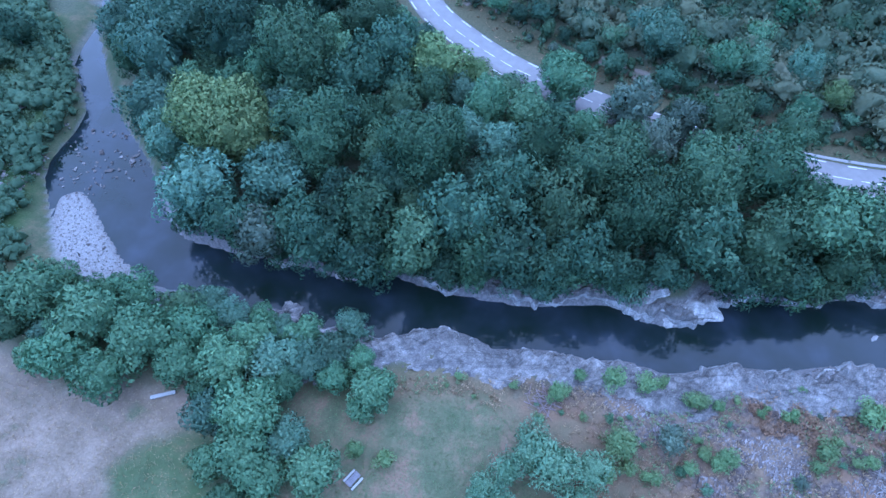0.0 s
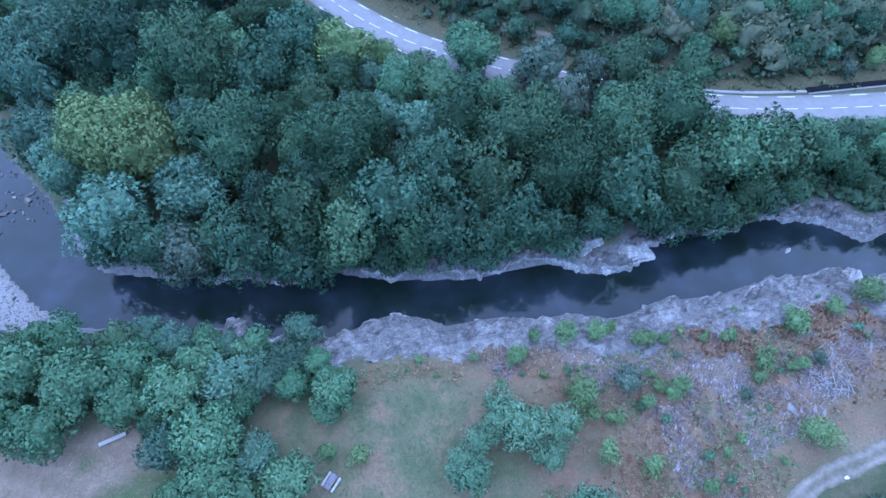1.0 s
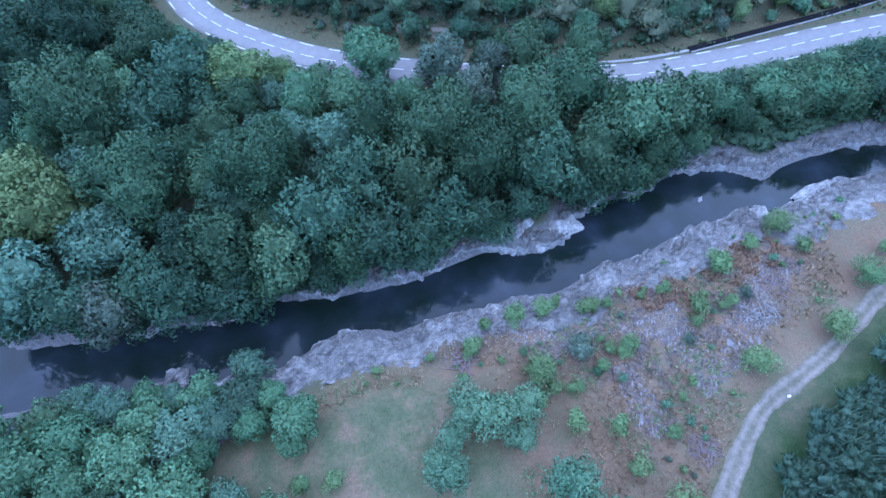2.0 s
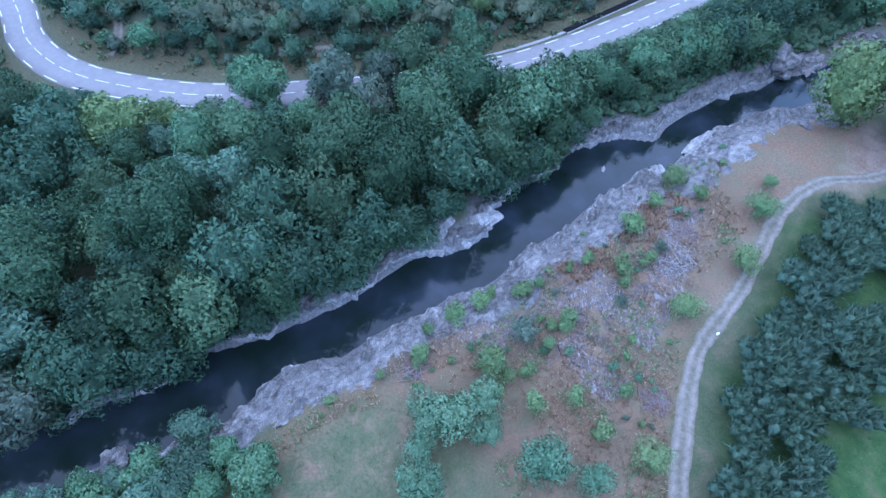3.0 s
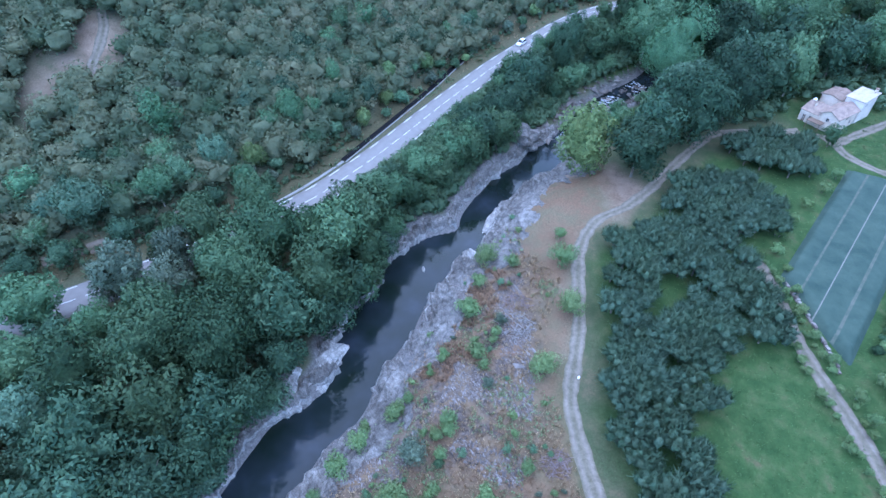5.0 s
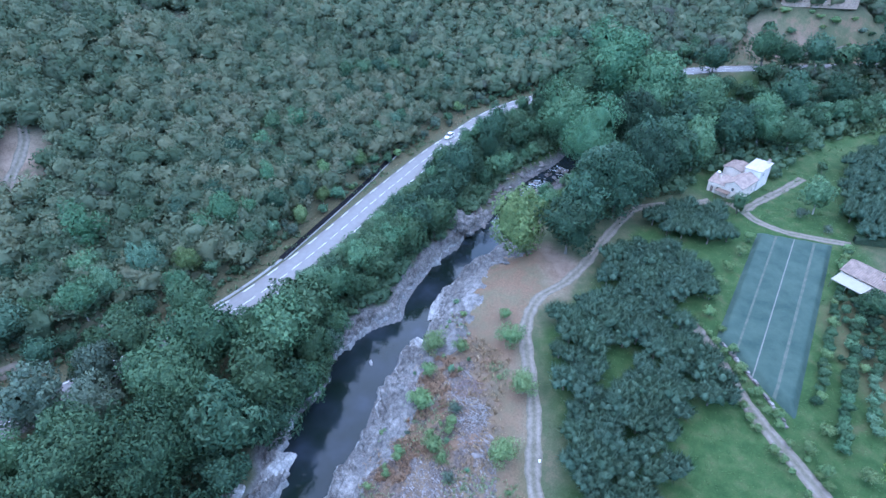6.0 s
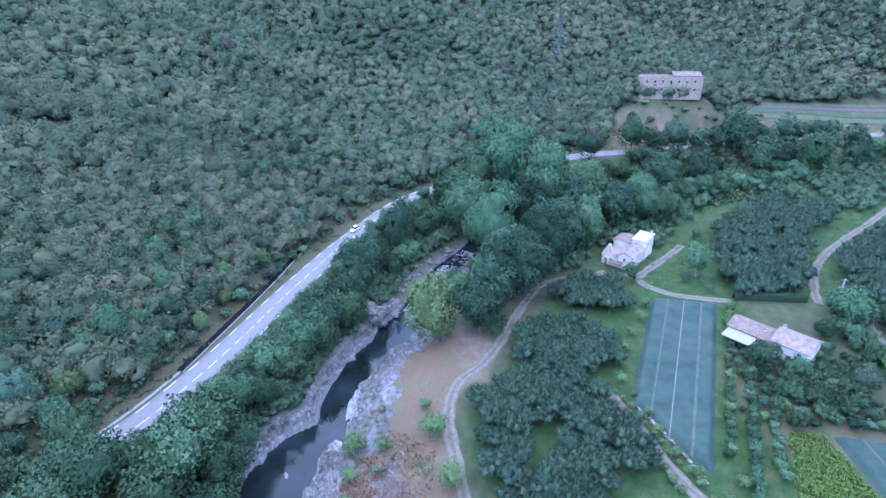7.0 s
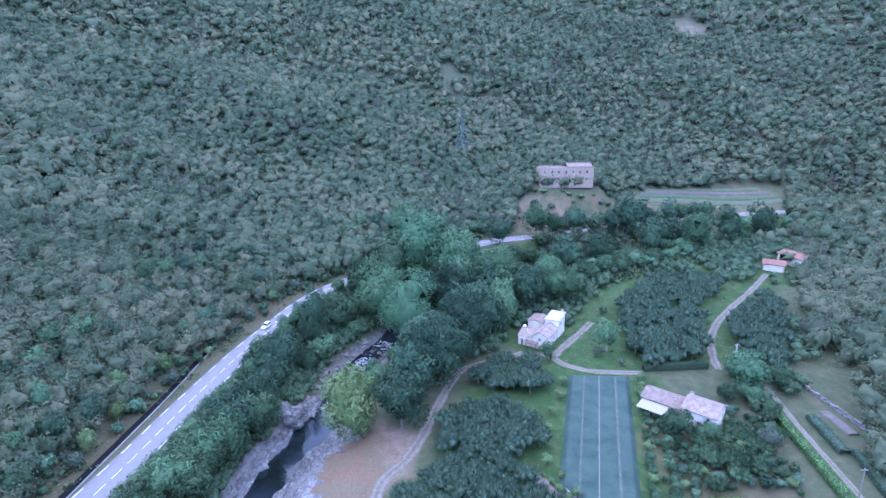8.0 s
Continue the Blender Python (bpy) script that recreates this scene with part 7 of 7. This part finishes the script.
def stone_farm():
    """A long roofless-looking stone farm of two storeys with a broken wall head."""
    h = new("farm_ruin")
    g = 40.2
    x0, y0, y1 = 285.5, -61.8, -89.5
    L = abs(y1 - y0)
    ops = []
    for k in range(7):
        ops.append((1.6 + k * 3.75, g + 5.6, 0.95, 1.5))
        if k % 2 == 0:
            ops.append((1.6 + k * 3.75, g + 1.9, 0.95, 1.5))
    ops.append((14.6, g + 0.5, 1.3, 2.4))
    wall(h, (x0, y0), (x0, y1), g - 2, g + 8.6, ops, RUBBLE, -0.6)
    wall(h, (x0, y1), (x0 + 8.5, y1), g - 2, g + 8.4, [(2, g + 5, 1, 1.6), (5, g + 1.5, 1, 1.6)], RUBBLE, -0.6)
    wall(h, (x0 + 8.5, y1), (x0 + 8.5, y0), g - 2, g + 8.8, [], RUBBLE, -0.6)
    wall(h, (x0 + 8.5, y0), (x0, y0), g - 2, g + 8.4, [(3.5, g + 4.5, 1, 1.5)], RUBBLE, -0.6)
    rs = random.Random(4)
    bm = bmesh.new()
    for k in range(46):
        s = k / 45
        box(bm, (0.6, 0.65, rs.uniform(0.2, 1.0)), (x0 + 0.31, y0 + (y1 - y0) * s, g + 8.6), rs.uniform(-0.1, 0.1))
    part("wall_head", bm, RUBBLE, h, "broken stone wall head")
    tiled_slope(h, (x0 - 0.2, y0 - 14, g + 8.9), (x0 - 0.2, y1 + 0.2, g + 8.9), (x0 + 4.4, y1 + 0.2, g + 10.6), (x0 + 4.4, y0 - 14, g + 10.6), TILE)
    tiled_slope(h, (x0 + 8.9, y1 + 0.2, g + 8.9), (x0 + 8.9, y0 - 14, g + 8.9), (x0 + 4.4, y0 - 14, g + 10.6), (x0 + 4.4, y1 + 0.2, g + 10.6), TILE)
    part("floor_slab", box(bmesh.new(), (7.6, L - 1.4, 0.3), (x0 + 4.25, (y0 + y1) / 2, g + 7.6)), RUBBLE, h)
    tagged(h, "long old stone farmhouse with broken walls", "house")


stone_farm()


def small_house(x, y, turn, size, height, tile, label, name="house"):
    h = new(name)
    g = float(height_at(x, y)) - 0.4
    u, v = Vector((math.cos(turn), math.sin(turn))), Vector((-math.sin(turn), math.cos(turn)))
    o = Vector((x, y)) - u * size[0] / 2 - v * size[1] / 2
    gabled(h, o, u, v, size[0], size[1], g, g + height, 1.4, PLASTER, tile, front=[(1.2, g + 1.3, 0.9, 1.2), (size[0] - 2.5, g + 1.3, 0.9, 1.2)],
           end0=[(2, g + 1.3, 0.9, 1.2)])
    return tagged(h, label, "house")


small_house(221, -161, 1.25 + math.pi / 2 + 0.5, (12, 8), 4.0, TILE_RED, "low house with a red tile roof")
small_house(216, -148, 1.0, (8, 6), 3.0, TILE_RED, "small outbuilding with a red tile roof", "outbuilding")
small_house(214, -171, 0.6, (7, 5), 2.6, TILE, "small brown-roofed shed beside the house", "shed")
van = car(262.5, -93.2, float(height_at(262.5, -93.2)), 80, WHITE_CAR, "white van parked below the stone farm", 1.15)

# ------------------------------------------------------------------ walls, bench, table, logs, crate
def dry_wall(name, points, height, label):
    """A dry-stone wall of single stones in uneven courses."""
    line = smooth_line(points, 0.55)
    base = new(name)
    rs = random.Random(len(points) * 7 + 1)
    shapes = []
    for k in range(5):
        bm = bmesh.new()
        box(bm, (0.56, 0.5, 0.3), (0, 0, 0))
        for v in bm.verts:
            v.co += Vector((rs.uniform(-0.06, 0.06), rs.uniform(-0.06, 0.06), rs.uniform(-0.05, 0.05)))
        me = bpy.data.meshes.new("stone")
        bm.to_mesh(me)
        bm.free()
        me.materials.append(STONE_SINGLE)
        shapes.append(me)
    d = np.gradient(line, axis=0)
    z = height_at(line[:, 0], line[:, 1])
    courses = int(height / 0.28)
    for k, (p, q, h) in enumerate(zip(line, d, z)):
        for c in range(courses):
            if c == courses - 1 and rs.random() < 0.35:
                continue
            ob = new("stone", shapes[rs.randrange(5)])
            ob.parent = base
            ob.matrix_local = pose(p[0] + rs.uniform(-0.08, 0.08), p[1] + rs.uniform(-0.08, 0.08), h + 0.1 + 0.28 * c, 0, 0, math.degrees(math.atan2(q[1], q[0])) + rs.uniform(-8, 8))
    return tagged(base, label, "wall")


def single_stone_material():
    m, n, l, b = mat("wall_stone", 0.9, 0.2)
    info = n.new("ShaderNodeObjectInfo")
    c = ramp(n, l, info.outputs["Random"], (0.0, (0.11, 0.095, 0.085)), (0.5, (0.19, 0.165, 0.15)), (1.0, (0.28, 0.255, 0.235)))
    l.new(mixc(n, l, 0.3, c.outputs[0], tex(n, l, 7.0).outputs[0], "OVERLAY"), b.inputs["Base Color"])
    return m


STONE_SINGLE = single_stone_material()
dry_wall("dry_stone_wall", [(134, -101), (126, -99.5), (116, -100), (106, -100.5)], 1.4, "brown dry-stone terrace wall")
dry_wall("dry_stone_wall", [(48, 125), (53, 128.5), (59, 132)], 1.4, "grey dry-stone wall on the open slope")
dry_wall("dry_stone_wall", [(72.5, -34.6), (80, -31.6), (90, -26.6)], 0.6, "low grey stone edging beside the netted field")
WEATHERED = plain("weathered_wood", (0.26, 0.25, 0.23), (0.38, 0.37, 0.34), 3.0, 0.85, relief=0.01)
DARK_WOOD = plain("dark_wood", (0.12, 0.11, 0.12), (0.22, 0.2, 0.2), 3.0, 0.85, relief=0.01)


def bench(x, y, turn, length):
    b = new("bench")
    for k in (-0.19, 0.0, 0.19):
        part("seat_plank", box(bmesh.new(), (length, 0.17, 0.06), (0, k, 0.45), bevel=0.008), WEATHERED, b)
    for s in (-1, 1):
        part("leg", box(bmesh.new(), (0.12, 0.5, 0.46), (s * (length / 2 - 0.45), 0, 0.2), bevel=0.01), WEATHERED, b)
    b.matrix_world = pose(x, y, float(height_at(x, y)) + 0.02, 0, 0, turn)
    return tagged(b, "long pale wooden bench on the dry meadow", "bench")


bench(-40.2, 28.4, 14, 3.5)


def picnic_table(x, y, turn):
    t = new("picnic_table")
    for k in range(5):
        part("table_plank", box(bmesh.new(), (2.0, 0.16, 0.05), (0, -0.36 + 0.18 * k, 0.76), bevel=0.008), DARK_WOOD, t)
    for s in (-1, 1):
        for k in (0, 1):
            part("bench_plank", box(bmesh.new(), (2.0, 0.14, 0.05), (0, s * (0.7 + 0.15 * k), 0.44), bevel=0.008), WEATHERED, t)
        part("frame", box(bmesh.new(), (0.1, 1.6, 0.08), (s * 0.7, 0, 0.38)), DARK_WOOD, t)
        for k in (-1, 1):
            bm = box(bmesh.new(), (0.1, 0.1, 0.85), (0, 0, 0))
            bmesh.ops.transform(bm, matrix=pose(s * 0.7, k * 0.42, 0.34, 28 * k), verts=bm.verts[:])
            part("leg", bm, DARK_WOOD, t)
    t.matrix_world = pose(x, y, float(height_at(x, y)) + 0.02, 0, 0, turn)
    return tagged(t, "weathered picnic table with two benches", "picnic table")


picnic_table(-11.8, 16.9, 48)
boulder("white_sack", (53.8, 3.5, 4.9), (0.28, 0.22, 0.2), 0, 12, SIGN_WHITE, 2, "small white sack beside the track")
crate = new("crate")
for k in range(4):
    part("slat", box(bmesh.new(), (1.6, 0.04, 0.14), (0, (-0.5, 0.5, -0.5, 0.5)[k], (0.15, 0.15, 0.4, 0.4)[k])), WEATHERED, crate)
for k in (-1, 1):
    part("end_board", box(bmesh.new(), (0.04, 1.04, 0.5), (k * 0.8, 0, 0.27)), WEATHERED, crate)
part("base_board", box(bmesh.new(), (1.6, 1.0, 0.05), (0, 0, 0.05)), WEATHERED, crate)
crate.matrix_world = pose(99.5, -13.6, float(height_at(99.5, -13.6)) + 0.03, 0, 0, 30)
tagged(crate, "weathered wooden crate at the orchard edge", "crate")


def heap(name, x, y, radius, count, length, material, label, seed):
    """A heap of branches or driftwood: each piece a tapered stick of its own."""
    rs = random.Random(seed)
    base = new(name)
    z = float(height_at(x, y))
    shapes = []
    for k in range(4):
        a = rs.uniform(-0.2, 0.2)
        shapes.append(tube_mesh([[((-1, 0, 0), 0.055), ((-0.2, a * 0.4, 0.03), 0.05), ((0.5, a, 0.05), 0.035), ((1, a * 1.6, 0), 0.015)]], 5))
        shapes[-1].materials.append(material)
    for k in range(count):
        ob = new("branch", shapes[k % 4])
        ob.parent = base
        r, a = radius * math.sqrt(rs.random()), rs.uniform(0, 6.28)
        h = 0.7 * (1 - (r / radius) ** 2) * rs.random() + 0.08
        s = length * rs.uniform(0.5, 1.2)
        px, py = x + r * math.cos(a), y + r * math.sin(a)
        ob.matrix_local = pose(px, py, float(height_at(px, py)) + h, rs.uniform(-8, 8), rs.uniform(-12, 12), rs.uniform(0, 360)) @ Matrix.Diagonal((s, s, s, 1))
    return tagged(base, label, "branch heap")


DRIFT = plain("driftwood", (0.17, 0.155, 0.145), (0.31, 0.285, 0.265), 4.0, 0.9)
TWIG = plain("brushwood", (0.14, 0.10, 0.10), (0.25, 0.2, 0.19), 4.0, 0.9)
heap("driftwood_heap", 60.0, 16.3, 3.2, 90, 1.0, DRIFT, "bleached driftwood heap on the terrace", 1)
heap("brushwood_heap", 65.0, 17.8, 2.4, 70, 0.9, TWIG, "dark brushwood heap on the terrace", 2)
heap("brushwood_heap", 38.6, 2.6, 2.2, 80, 0.9, TWIG, "purple-brown brushwood heap beside the track", 3)
heap("brushwood_heap", 14.5, 28.0, 2.4, 50, 1.1, TWIG, "dead branches lying below the rock shelf", 4)
heap("brushwood_heap", 143, 33, 2.6, 50, 1.3, TWIG, "tangled dead branches by the rapids", 5)


# ------------------------------------------------------------------ terraced beds beside the old farm
EARTH = mottled("tilled_earth", (0.14, 0.12, 0.10), (0.095, 0.082, 0.068), 0.6)
STUBBLE = mottled("straw_stubble", (0.115, 0.125, 0.075), (0.08, 0.098, 0.055), 0.4)
ROWS_GREEN = mottled("green_rows", (0.085, 0.115, 0.06), (0.06, 0.092, 0.045), 0.4)


def bed(points, width, material, label):
    """A long raised bed that follows the slope."""
    line = smooth_line(points, 2.0)
    k = width / 2
    me = ribbon("field_bed", line, [-k, -k + 0.1, -k * 0.5, 0, k * 0.5, k - 0.1, k], [-0.5, 0.35, 0.42, 0.4, 0.42, 0.35, -0.5])
    me.materials.append(material)
    tagged(new("field_bed", me), label, "field", group="beds beside the old farm")


bed([(300, -122), (309, -160), (317, -222)], 3.2, STUBBLE, "straw-coloured stubble strip beside the road")
bed([(303.5, -122), (313, -160), (320.5, -218)], 2.6, ROWS_GREEN, "green crop strip on the farm terrace")
bed([(306.5, -124), (316.5, -160), (324, -212)], 2.4, EARTH, "brown tilled strip on the farm terrace")
bed([(309.5, -128), (319.5, -162), (326.5, -206)], 2.4, STUBBLE, "pale stubble strip below the oaks")
bed([(268, -60), (271, -74), (276, -90)], 2.6, EARTH, "brown tilled bed below the old farm")
bed([(263.5, -62), (266, -76), (271, -90)], 2.2, ROWS_GREEN, "green vegetable bed below the old farm")
bed([(114.2, -96.3), (109, -96.6), (104.7, -96.5)], 2.6, EARTH, "purple-brown bare bed on the garden terrace")
